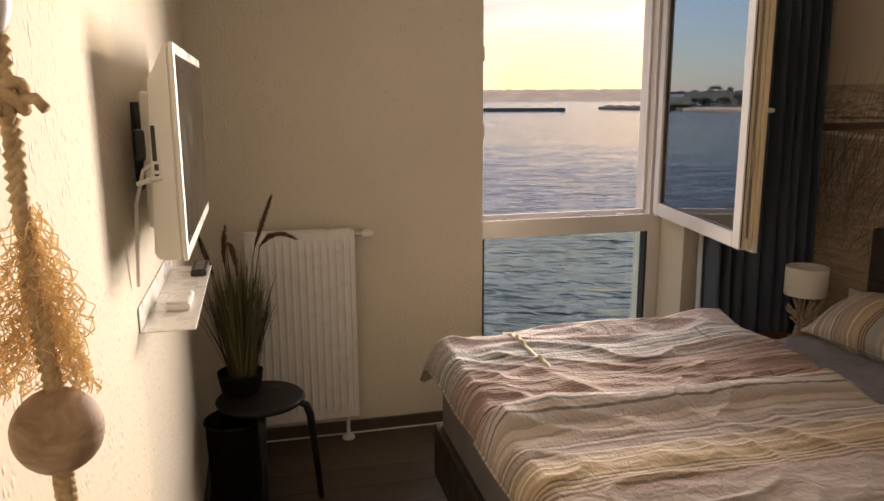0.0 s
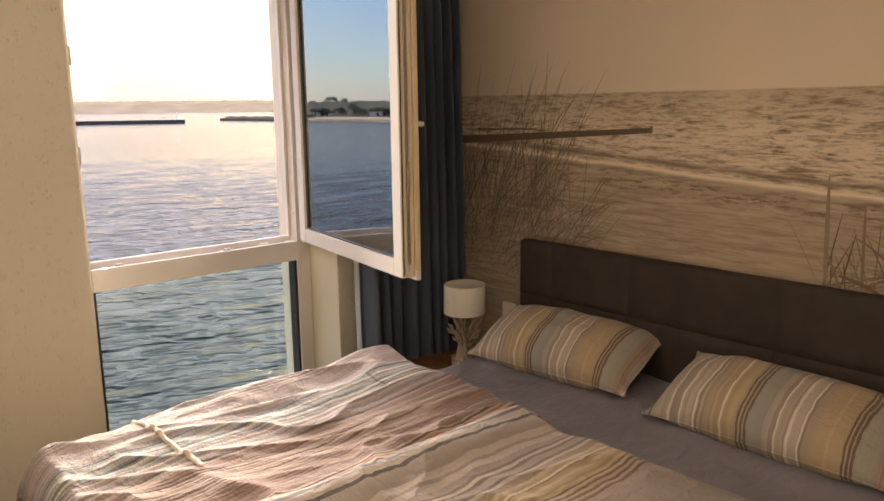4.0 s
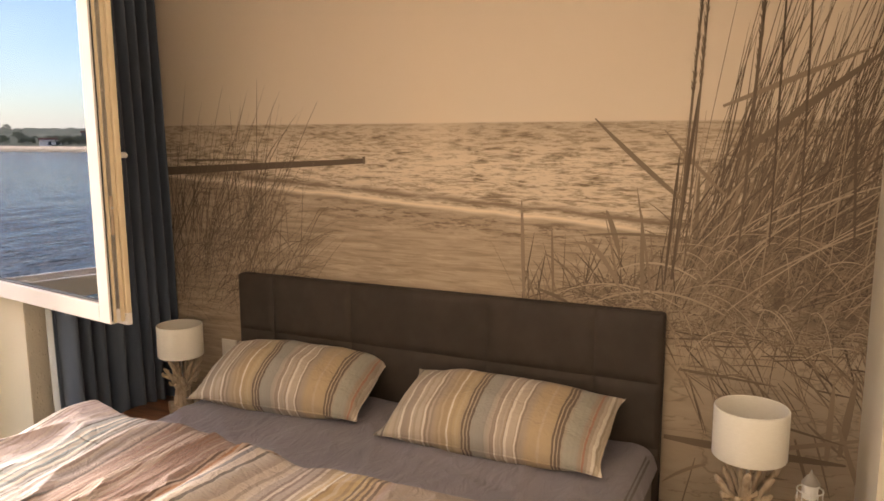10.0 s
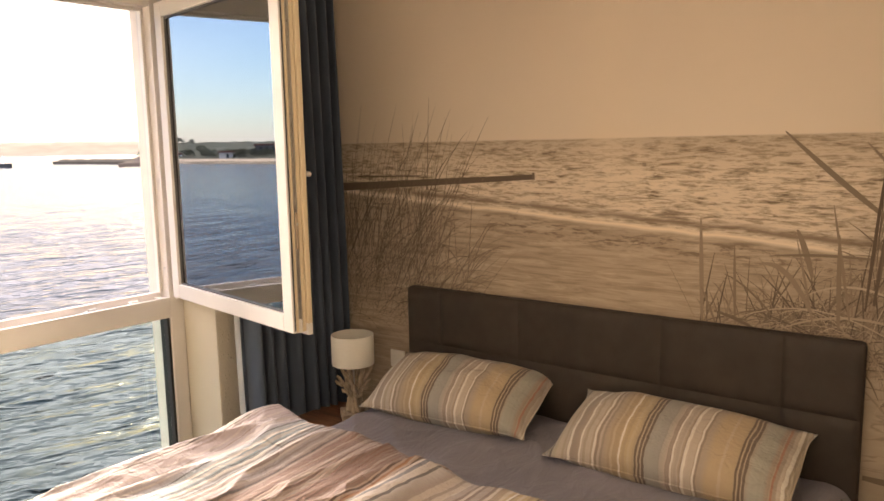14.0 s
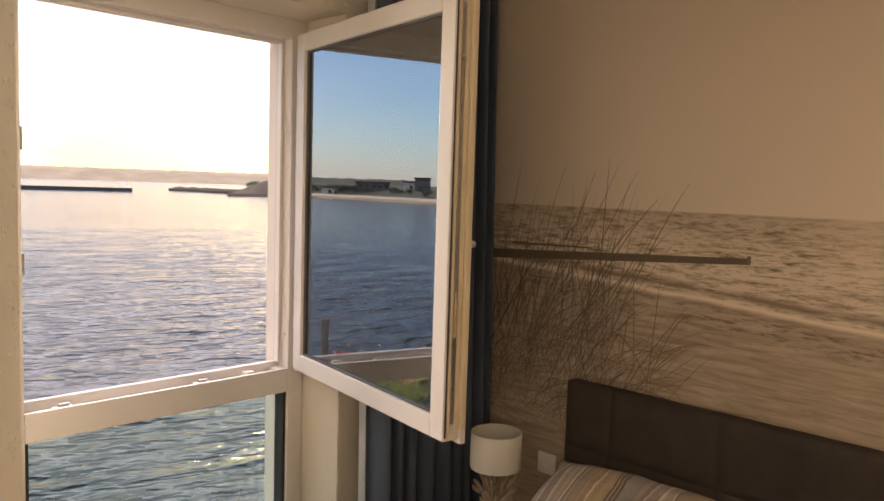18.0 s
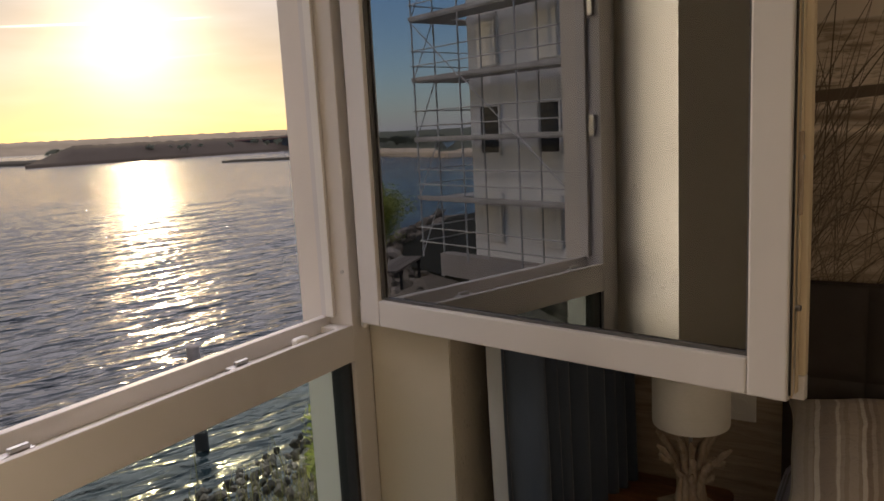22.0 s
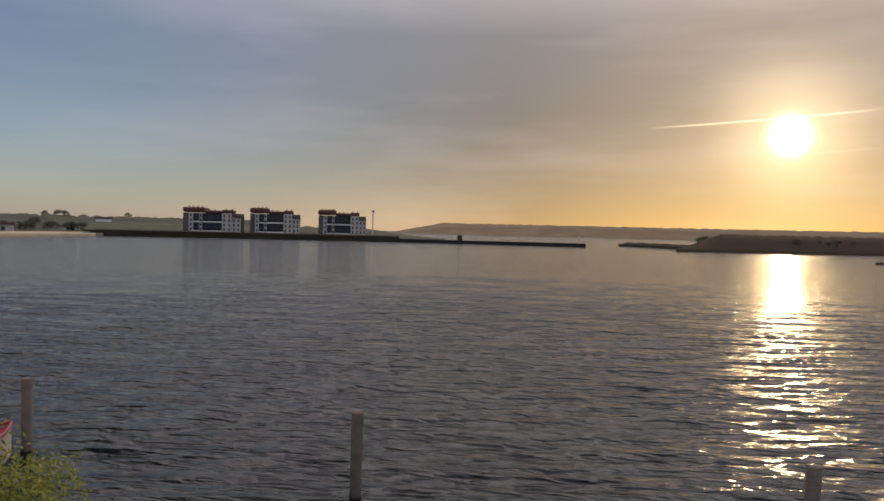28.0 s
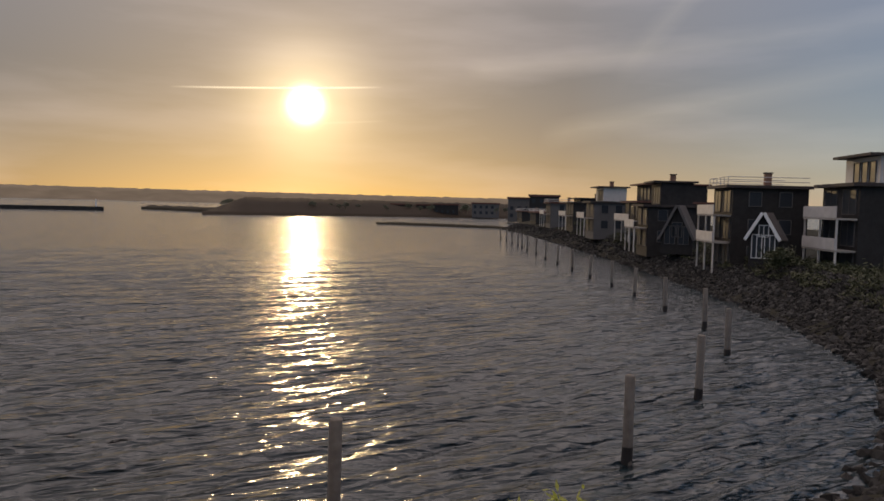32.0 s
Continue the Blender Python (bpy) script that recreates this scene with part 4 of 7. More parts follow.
rope_strands([(0.0, 0.0, 0.036), (-0.016, 0.030, 0.15), (-0.028, 0.060, 0.30), (-0.034, 0.072, 0.46), (-0.038, 0.08, 0.70)], 0.0058, 22, "strand", rope)
rope_strands([(0, 0, -0.037), (0.004, -0.004, -0.12), (0.0, 0.0, -0.22)], 0.0055, 7, "strand", rope)
bm = bmesh.new()
bmesh.ops.create_uvsphere(bm, u_segments=28, v_segments=18, radius=0.041)
for v in bm.verts:
    v.co *= 1 + 0.02 * noise.noise(v.co * 30)
part("ball", bm, M["ballwood"], rope, "weathered wooden ball", True)
for k in range(3):
    a = k * 2.1
    pts = [(-0.028 + 0.015 * math.cos(a + t * 4.6), 0.062 + 0.010 * math.sin(a + t * 4.6), 0.308 + 0.013 * math.sin(a * 2 + t * 5)) for t in (i / 11 for i in range(12))]
    part("knot", tube(pts, 0.0062, 8), M["rope"], rope, smooth=True)
part("knot_end", tube([(-0.014, 0.055, 0.305), (0.000, 0.048, 0.306), (0.009, 0.044, 0.296)], 0.0055, 8), M["rope"], rope, smooth=True)
part("float", lathe([(0, 0.352), (0.010, 0.358), (0.019, 0.385), (0.024, 0.43), (0.024, 0.52), (0.014, 0.56), (0, 0.57)], 20, at=(-0.036, 0.066, 0.0)), M["white_paint"], rope, "white painted wooden float on the rope", True)
rr = random.Random(8)
for k in range(165):
    x, y, z = -0.012 + rr.uniform(-0.008, 0.008), 0.04 + rr.uniform(-0.012, 0.012), 0.19 + rr.uniform(-0.10, 0.02)
    side = rr.uniform(-1.0, 1.0)
    side = math.copysign(abs(side) ** 0.6, side)
    ph, pts = rr.uniform(0, 6), []
    ln = rr.uniform(0.05, 0.13)
    ln = min(ln, z - 0.035)
    for t in range(15):
        w = t / 14
        pts.append((x + side * 0.048 * w ** 0.8 + 0.006 * min(1, w * 3) * math.sin(w * 26 + ph), y - 0.04 * w * rr.uniform(0.6, 1.0) + 0.007 * w * math.sin(w * 21 + ph * 2), z - ln * w + 0.004 * math.cos(w * 26 + ph)))
    part("yarn", tube(pts, 0.0007, 4), M["yarn"], rope, "loose curly rope yarn" if k == 0 else "")

# ---- black stool with a pot of grass on it ----
stool = thing("stool", "black round-seated stool with bent legs in the corner", "stool", (0.700, -0.575, 0.0))
bm = lathe([(0, 0.425), (0.140, 0.427), (0.164, 0.436), (0.170, 0.448), (0.160, 0.458), (0, 0.460)], 36)
part("seat", bm, M["black_chair"], stool, smooth=True)
for ax, ay in ((0.150, 0.0), (0.0, -0.150), (-0.138, 0.0), (0.0, 0.150)):
    pts = [(ax * 0.55, ay * 0.55, 0.417), (ax * 0.98, ay * 0.98, 0.416), (ax * 1.16, ay * 1.16, 0.402), (ax * 1.25, ay * 1.25, 0.36), (ax * 1.36, ay * 1.36, 0.18), (ax * 1.46, ay * 1.46, 0.0)]
    part("leg", tube(pts, [0.012, 0.014, 0.0155, 0.015, 0.014, 0.013], 12), M["black_chair"], stool, smooth=True)
bin_ = thing("waste_bin", "narrow matt black bin under the stool", "bin", (0.592, -0.600, 0.0))
part("body", lathe([(0, 0.0), (0.086, 0.0), (0.090, 0.02), (0.102, 0.37), (0.106, 0.378), (0.098, 0.378), (0.088, 0.03), (0, 0.028)], 28), M["matt_black"], bin_, smooth=True)
part("rim", lathe([(0.104, 0.3785), (0.109, 0.3785), (0.1095, 0.384), (0.107, 0.388), (0.101, 0.386), (0.104, 0.3785)], 28), M["black_chair"], bin_, "glossy rolled rim", True)
pot = thing("potted_grass", "artificial pampas grass in a low black pot on the stool", "plant", (0.628, -0.515, 0.460))
part("pot", lathe([(0, 0), (0.068, 0), (0.076, 0.012), (0.086, 0.075), (0.088, 0.084), (0.080, 0.084), (0.076, 0.066), (0, 0.066)], 30), M["matt_black"], pot, "low matt black pot", True)
PZ = 0.0


def blade(bm, base, lean, length, width, bend, seg=7, twist=0.0):
    """One grass leaf: a tapered strip that bends over."""
    lx, ly = lean
    d = math.hypot(lx, ly) or 1
    sx, sy = -ly / d, lx / d
    prev = None
    for k in range(seg + 1):
        w = k / seg
        out = w * w * bend
        p = Vector((base[0] + lx * (w + out), base[1] + ly * (w + out), base[2] + length * w * (1 - 0.35 * bend * w)))
        hw = width * (1 - w) ** 0.7 * (0.5 + 1.0 * min(1, w * 4)) * 0.6
        c, s = math.cos(twist * w), math.sin(twist * w)
        a, b = bm.verts.new(p + Vector((sx * c * hw, sy * c * hw, s * hw))), bm.verts.new(p - Vector((sx * c * hw, sy * c * hw, s * hw)))
        if prev:
            bm.faces.new((prev[0], prev[1], b, a))
        prev = (a, b)


rr = random.Random(3)
bm = bmesh.new()
for k in range(520):
    a, r = rr.uniform(0, 6.283), rr.uniform(0.01, 0.06)
    reach = rr.uniform(0.0, 0.10)
    blade(bm, (r * math.cos(a) + 0.01, r * math.sin(a) + 0.02, PZ + 0.065), (reach * math.cos(a), reach * math.sin(a)), rr.uniform(0.26, 0.52), rr.uniform(0.004, 0.008), rr.uniform(0, 0.6), 7, rr.uniform(-1, 1))
tagged(part("leaves", bm, M["plantgrass"], pot, "long green-brown grass leaves"), kind="stuff")


def seed_plume(start, mid, tip):
    """A thin stem that carries a feathery brown head, thick in the middle and pointed at the end."""
    a, b, c = Vector(start), Vector(mid), Vector(tip)
    stem = tube([(0.01, 0.015, PZ + 0.07), tuple(Vector((0.01, 0.015, PZ + 0.07)).lerp(a, 0.55) + Vector((-0.006, 0, 0))), tuple(a), tuple(a.lerp(b, 0.5))], 0.0017, 6)
    head = part("plume", stem, M["plume"], pot, "brown feathery seed plume", True)
    bm = bmesh.new()
    for k in range(150):
        w = rr.random()
        p = a * (1 - w) ** 2 + b * (2 * w * (1 - w)) + c * w * w
        t = ((b - a) * (1 - w) + (c - b) * w).normalized()
        side = t.cross(Vector((rr.uniform(-1, 1), rr.uniform(-1, 1), rr.uniform(-1, 1)))).normalized()
        reach = 0.015 * math.sin(math.pi * (0.12 + 0.83 * w)) + 0.002
        e = p + side * reach + t * rr.uniform(0.014, 0.026)
        n = t.cross(side) * 0.0022
        m1 = p.lerp(e, 0.5)
        bm.faces.new([bm.verts.new(q) for q in (p, m1 + n, e, m1 - n)])
    part("bristles", bm, M["plume"], head)
    core = bmesh.new()
    tube([tuple(a), tuple(a.lerp(b, 0.6)), tuple(b.lerp(c, 0.5)), tuple(c)], [0.003, 0.0075, 0.006, 0.001], 7, core)
    part("core", core, M["plume"], head, smooth=True)


for start, mid, tip in (((0.080, 0.02, 0.57), (0.118, 0.03, 0.675), (0.150, 0.035, 0.756)), ((0.100, 0.0, 0.575), (0.155, 0.0, 0.645), (0.231, 0.0, 0.600)),
                        ((-0.034, 0.03, 0.50), (-0.038, 0.035, 0.58), (-0.025, 0.04, 0.648)), ((-0.022, -0.02, 0.60), (0.004, -0.03, 0.585), (0.012, -0.035, 0.480)), ((-0.075, 0.0, 0.47), (-0.105, 0.0, 0.56), (-0.120, 0.0, 0.62))):
    seed_plume(start, mid, tip)

# ---- bed ----
BX0, BX1, BY0, BY1, BTOP = 1.385, 3.355, -2.455, -0.675, 0.545
bed = thing("bed", "double bed with dark upholstered frame and grey fitted sheet", "bed", (2.37, -1.565, 0.0))


def L(x, y, z):
    return (x - 2.37, y + 1.565, z)


def lbox(x0, x1, y0, y1, z0, z1, b=0.0, segs=2):
    return box(x0 - 2.37, x1 - 2.37, y0 + 1.565, y1 + 1.565, z0, z1, b, segs=segs)


# headboard: padded panels between stitched seams
hb = part("headboard", lbox(3.375, 3.428, BY0 - 0.0, BY1 + 0.0, 0.06, 1.012, 0.018, 3), M["headboard"], bed, "dark brown quilted headboard")
ys = [BY0 + 0.004, -2.225, -1.827, -1.245, -0.860, BY1 - 0.004]
zs = [0.10, 0.545, 0.772, 1.008]


def pad(y0, y1, z0, z1):
    def place(u, v):
        e = min(u, 1 - u) * (y1 - y0)
        f = min(v, 1 - v) * (z1 - z0)
        d = 0.010 * (1 - math.exp(-e / 0.010)) * (1 - math.exp(-f / 0.010)) + 0.004 * (1 - math.exp(-e / 0.05)) * (1 - math.exp(-f / 0.05))
        return (3.3745 - 2.37 - d, y1 + (y0 - y1) * u + 1.565, z0 + (z1 - z0) * v)
    return grid(26, 16, place)


for a, b in zip(ys, ys[1:]):
    for c, d in zip(zs, zs[1:]):
        part("pad", pad(a, b, c, d), M["headboard"], hb, smooth=True)
part("side_rail", lbox(BX0 + 0.03, 3.374, BY1 - 0.035, BY1, 0.09, 0.315, 0.012, 3), M["bedframe"], bed, "dark upholstered side rail")
part("side_rail", lbox(BX0 + 0.03, 3.374, BY0, BY0 + 0.035, 0.09, 0.315, 0.012, 3), M["bedframe"], bed, "dark upholstered side rail")
part("foot_rail", lbox(BX0 - 0.02, BX0 + 0.0295, BY0, BY1, 0.09, 0.315, 0.012, 3), M["bedframe"], bed, "dark upholstered foot rail")
for x in (BX0 + 0.06, 3.25):
    for y in (BY0 + 0.08, BY1 - 0.08):
        part("foot", rod(L(x, y, 0), L(x, y, 0.092), 0.022, 0.028, 14), M["black_plastic"], bed)
part("slat_base", lbox(BX0 + 0.035, 3.37, BY0 + 0.036, BY1 - 0.036, 0.20, 0.24), M["driftwood"], bed)


def cushion(x0, x1, y0, y1, z0, z1, r):
    """A rounded mattress body, closed all round."""
    bm = box(x0 - 2.37, x1 - 2.37, y0 + 1.565, y1 + 1.565, z0, z1, r, segs=5)
    return bm


part("mattress", cushion(BX0 + 0.005, 3.368, BY0 + 0.012, BY1 - 0.012, 0.241, BTOP, 0.055), M["mattress_side"], bed, "grey mattress", True)


def sheet_place(u, v):
    # over the mattress, rounded down on the four sides
    ox, oy = 0.075, 0.075
    x = BX0 - 0.004 + u * (3.372 - BX0 + 0.004)
    y = BY0 + 0.002 + v * (BY1 - BY0 - 0.004)
    ex = max(0.0, 1 - min(x - BX0 + 0.004, 9) / ox)
    ey = max(0.0, 1 - min(y - BY0 - 0.002, BY1 - 0.002 - y) / oy)
    drop = ox * (1 - math.sqrt(max(0.0, 1 - min(1, ex * ex + ey * ey))))
    z = BTOP + 0.006 - drop
    wr = 0.010 * noise.noise(Vector((x * 3.0, y * 3.5, 0.3))) + 0.010 * max(0.0, 1 - 4 * abs(noise.noise(Vector((x * 2.2 + y * 1.2, y * 4.5 - x * 1.5, 4.1))))) ** 1.5 + 0.006 * max(0.0, 1 - 4 * abs(noise.noise(Vector((x * 6 - y * 2, y * 5, 7.7))))) ** 1.5
    return (x - 2.37, y + 1.565, z + 0.002 + wr * max(0.0, 1 - max(ex, ey) / 0.6))


bm = grid(170, 150, sheet_place)
part("fitted_sheet", bm, M["sheet"], bed, "grey fitted sheet with soft creases", True)

# colours of the woven bed linen
cream, sand_, taupe, rose, rust = (0.58, 0.50, 0.36), (0.42, 0.34, 0.26), (0.33, 0.265, 0.225), (0.47, 0.33, 0.29), (0.36, 0.165, 0.105)
slate, pale, brown, gold, mint = (0.25, 0.33, 0.36), (0.60, 0.54, 0.50), (0.085, 0.055, 0.042), (0.54, 0.395, 0.215), (0.33, 0.36, 0.32)
charcoal, white = (0.07, 0.065, 0.065), (0.76, 0.71, 0.63)
# from the middle of the bed to the window
pink, lilac = (0.42, 0.32, 0.285), (0.46, 0.42, 0.425)
duvet_a = [(0.0, pink), (0.042, (0.50, 0.33, 0.27)), (0.084, pink), (0.109, (0.44, 0.25, 0.15)), (0.16, (0.40, 0.21, 0.125)), (0.176, pink), (0.252, (0.38, 0.265, 0.225)), (0.353, (0.33, 0.22, 0.18)), (0.437, (0.41, 0.30, 0.265)), (0.462, pink), (0.506, lilac), (0.55, (0.62, 0.53, 0.50)), (0.576, (0.42, 0.46, 0.47)), (0.62, slate), (0.664, (0.44, 0.48, 0.49)), (0.69, lilac), (0.804, (0.62, 0.51, 0.49)), (0.886, lilac), (0.935, cream), (1., (0.62, 0.53, 0.34))]
lines_a = [(0.113, 0.005, brown), (0.134, 0.004, (0.33, 0.15, 0.06)), (0.155, 0.005, brown), (0.466, 0.004, charcoal), (0.563, 0.003, charcoal), (0.594, 0.004, white), (0.607, 0.003, charcoal), (0.646, 0.004, white), (0.677, 0.003, charcoal), (0.755, 0.003, (0.25, 0.19, 0.18)), (0.845, 0.003, charcoal)]
busy_a = [(0.0, 0.4), (0.454, 0.4), (0.488, 0.4), (0.558, 0.6), (0.681, 0.6), (0.739, 0.45), (1., 0.4)]
ribs_a = [(0.0, 0.5), (0.092, 0.6), (0.168, 0.25), (0.185, 0.8), (0.42, 0.85), (0.462, 0.3), (0.488, 0.0), (1., 0.0)]
# from the near side of the bed to the middle
duvet_b = [(0.0, (0.46, 0.27, 0.18)), (0.07, (0.50, 0.34, 0.26)), (0.085, cream), (0.12, mint), (0.14, (0.56, 0.45, 0.26)), (0.155, gold), (0.20, (0.52, 0.40, 0.24)), (0.215, taupe), (0.49, (0.37, 0.295, 0.245)), (0.505, pink), (0.52, (0.46, 0.32, 0.22)), (0.58, (0.56, 0.42, 0.22)), (0.63, gold), (0.67, (0.58, 0.46, 0.30)), (0.70, (0.42, 0.35, 0.30)), (0.84, (0.45, 0.375, 0.33)), (0.87, pale), (0.93, (0.60, 0.51, 0.43)), (0.97, pink), (1.0, cream)]
lines_b = [(0.012, 0.006, white), (0.035, 0.006, white), (0.06, 0.005, white), (0.145, 0.006, brown), (0.175, 0.004, white), (0.20, 0.004, white), (0.525, 0.005, brown), (0.543, 0.004, brown), (0.56, 0.004, brown), (0.576, 0.003, brown), (0.64, 0.003, white), (0.88, 0.005, charcoal), (0.915, 0.006, (0.13, 0.14, 0.17)), (0.95, 0.004, charcoal)]
busy_b = [(0.0, 0.4), (0.13, 0.5), (0.21, 0.0), (0.50, 0.0), (0.59, 0.45), (0.68, 0.45), (0.70, 0.75), (0.85, 0.7), (0.90, 0.5), (1.0, 0.5)]
ribs_b = [(0.0, 0.6), (0.075, 0.6), (0.08, 0.0), (1.0, 0.0)]
pil = [(0.0, (0.40, 0.25, 0.17)), (0.04, cream), (0.08, taupe), (0.105, sand_), (0.115, mint), (0.165, mint), (0.18, sand_), (0.225, (0.52, 0.38, 0.19)), (0.25, gold), (0.31, gold), (0.335, sand_), (0.40, (0.47, 0.38, 0.29)), (0.47, taupe), (0.495, (0.32, 0.345, 0.335)), (0.545, (0.32, 0.345, 0.335)), (0.56, sand_), (0.61, (0.56, 0.42, 0.21)), (0.69, gold), (0.73, sand_), (0.80, (0.46, 0.38, 0.29)), (0.86, taupe), (0.93, cream), (0.97, (0.34, 0.35, 0.33)), (1.0, taupe)]
pil_lines = [(0.02, 0.006, white), (0.055, 0.006, white), (0.09, 0.004, rust), (0.183, 0.005, brown), (0.198, 0.005, brown), (0.213, 0.004, brown), (0.36, 0.004, white), (0.40, 0.006, white), (0.445, 0.004, white), (0.555, 0.005, brown), (0.571, 0.005, brown), (0.587, 0.004, brown), (0.655, 0.004, white), (0.765, 0.005, white), (0.825, 0.004, white), (0.875, 0.006, white), (0.955, 0.005, charcoal)]
busy_p = [(0.0, 0.35), (0.10, 0.3), (0.12, 0.05), (0.17, 0.05), (0.24, 0.15), (0.34, 0.45), (0.47, 0.4), (0.5, 0.05), (0.54, 0.05), (0.6, 0.15), (0.72, 0.2), (0.76, 0.5), (0.9, 0.35), (1.0, 0.35)]
def toned(bands, k):
    """The same bands in a deeper dye."""
    return [(at, tuple(c * k for c in tint)) for at, tint in bands]


M["duvet_a"] = stripes("striped_duvet_rose", toned(duvet_a, 0.74), lines_a, 120, 1, -0.47, 0.47, 0.36, busy_a, ribs_a, 72)
M["duvet_b"] = stripes("striped_duvet_sand", toned(duvet_b, 0.80), lines_b, 95, 1, -0.54, 0.56, 0.36, busy_b, ribs_b, 60)
M["pillow"] = stripes("striped_pillowcase", toned([(at, tuple(0.62 * c + 0.38 * d for c, d in zip(tint, (0.47, 0.385, 0.30)))) for at, tint in pil], 0.88), pil_lines, 95, 1, -0.40, 0.40, 0.28, busy_p)


def duvet(name, x0, x1, y0, y1, label, mat, seed, thick, foot, lift, skew, hem=0.0, calm=1.0):
    """A quilt that lies on the mattress, with long soft folds and a rounded rim that closes it below."""
    o = Vector(((x0 + x1) / 2, (y0 + y1) / 2, BTOP))

    def top(u, v):
        x, y = x0 + u * (x1 - x0), y0 + v * (y1 - y0)
        x += skew * (0.5 - v) * u
        wob = 0.025 * noise.noise(Vector((u * 3, v * 3, seed)))
        y += wob
        x += 0.03 * noise.noise(Vector((v * 4, seed * 2.0, u))) * (1 if u > 0.8 else 0.3)
        rim = min(1.0, min(u / 0.05, (1 - u) / 0.05, v / 0.06, (1 - v) / 0.06))
        h = thick * math.sqrt(max(0.0, 1 - (1 - rim) ** 2))
        folds = 0.018 * noise.noise(Vector((x * 1.3, y * 3.4, seed))) + calm * 0.010 * noise.noise(Vector((x * 2.6 + y, y * 8.0, seed + 3)))
        soft = Vector((x * 3.0 + 0.9 * noise.noise(Vector((x * 2, y * 2, seed + 11))), y * 6.5 + 1.1 * x, seed + 7))
        ridge = calm * 0.015 * max(0.0, 1 - 3.2 * abs(noise.noise(soft))) ** 1.5
        ridge += calm * 0.005 * max(0.0, 1 - 2.5 * abs(noise.noise(Vector((x * 4.5, y * 15.0 + 2.0 * x, seed + 19)))))
        h += (folds + ridge) * rim + lift(u, v) * rim
        # hang over the foot and over the window side
        over = max(0.0, (BX0 + 0.02) - x)
        past = max(0.0, y - (BY1 - 0.03))
        return Vector((x, y, BTOP + 0.012 + max(h, 0.004) - foot * over * over * 3 - over * 0.15 - past * past * 3.5))

    bm = bmesh.new()
    nx, ny = 190, 150
    up = [[bm.verts.new(top(i / nx, j / ny) - o) for i in range(nx + 1)] for j in range(ny + 1)]
    for j in range(ny):
        for i in range(nx):
            bm.faces.new((up[j][i], up[j][i + 1], up[j + 1][i + 1], up[j + 1][i]))
    # skirt down to the mattress and a flat underside
    ring = up[0] + [r[-1] for r in up[1:]] + up[-1][-2::-1] + [r[0] for r in up[-2:0:-1]]
    low = [bm.verts.new((v.co.x * 0.985, v.co.y * 0.985, v.co.z - 0.012)) for v in ring]
    for k in range(len(ring)):
        q = (k + 1) % len(ring)
        bm.faces.new((ring[q], ring[k], low[k], low[q]))
    edge = [tuple(v.co) for v in ring[::2]]
    ob = part(name, bm, mat, None, smooth=True)
    ob.location = o
    # the sewn edge of the cover
    part("edge_seam", tube(edge + edge[:1], 0.0055, 5), mat, ob, smooth=True)
    if hem:
        # the button edge of the cover, a doubled strip across the cloth
        def strip(u, v):
            p = top(hem + 0.006 * (u - 0.5) * 2 + 0.02 * (0.5 - v), 0.45 + 0.48 * v) - o
            return p + Vector((0, 0, 0.005 + 0.004 * math.sin(math.pi * u)))
        part("hem", grid(6, 90, strip), M["linen_hem"], ob, "cream doubled hem of the cover", True)
    return tagged(ob, label, "duvet")


duvet("duvet", 1.345, 2.68, -1.46, -0.54, "crumpled duvet with rose, cream and grey woven stripes", M["duvet_a"], 2.0, 0.085, 1.0,
      lambda u, v: 0.05 * math.exp(-((u - 0.90) / 0.12) ** 2) * v + 0.02 * math.exp(-((v - 0.9) / 0.1) ** 2), 0.0, 0.26)
duvet("duvet", 1.340, 2.66, -2.43, -1.34, "crumpled duvet with sand, gold and brown woven stripes", M["duvet_b"], 9.0, 0.080, 1.0,
      lambda u, v: 0.045 * math.exp(-((v - 0.93) / 0.08) ** 2), 0.06, 0.0, 0.65)


def pillow(at, rot, label, half):
    """A stuffed cushion with a flat top, pointed corners and a stitched seam."""
    w, l, t = 0.188, half, 0.108

    def side(sgn):
        def place(u, v):
            a, b = u * 2 - 1, v * 2 - 1
            body = max(0.0, (1 - abs(a) ** 2.3) * (1 - abs(b) ** 2.8))
            corner = 1 - 0.05 * (abs(a) * abs(b)) ** 1.5 + 0.05 * (abs(a) * abs(b)) ** 6
            hollow = 1 - 0.045 * (1 - a * a) * abs(b) ** 6
            pinch = 1 - 0.06 * (1 - b * b) * abs(a) ** 6
            edge = 1 - max(abs(a), abs(b)) ** 6
            wr = 0.012 * noise.noise(Vector((a * 2.5, b * 3.5, sgn * 3.0 + at[1]))) * edge
            # gathers that run in from the short ends
            wr += 0.006 * noise.noise(Vector((a * 7, b * 1.6, at[1] * 3))) * abs(b) ** 2 * edge
            return (a * w * corner * pinch, b * l * corner * hollow, sgn * t * body ** 0.62 * (1 + 0.10 * b) + wr)
        return place

    bm = grid(40, 70, side(1))
    grid(40, 70, side(-1), bm)
    bmesh.ops.remove_doubles(bm, verts=bm.verts[:], dist=0.0006)
    bmesh.ops.recalc_face_normals(bm, faces=bm.faces[:])
    ob = part("pillow", bm, M["pillow"], None, smooth=True)
    rim = [side(1)(u, v) for u, v in [(0, k / 40) for k in range(40)] + [(k / 20, 1) for k in range(20)] + [(1, 1 - k / 40) for k in range(40)] + [(1 - k / 20, 0) for k in range(20)]]
    part("seam", tube(rim + rim[:1], 0.003, 5), M["pillow"], ob, smooth=True)
    ob.matrix_world = pose(*at, *rot)
    return tagged(ob, label, "pillow", "pillows on the bed")


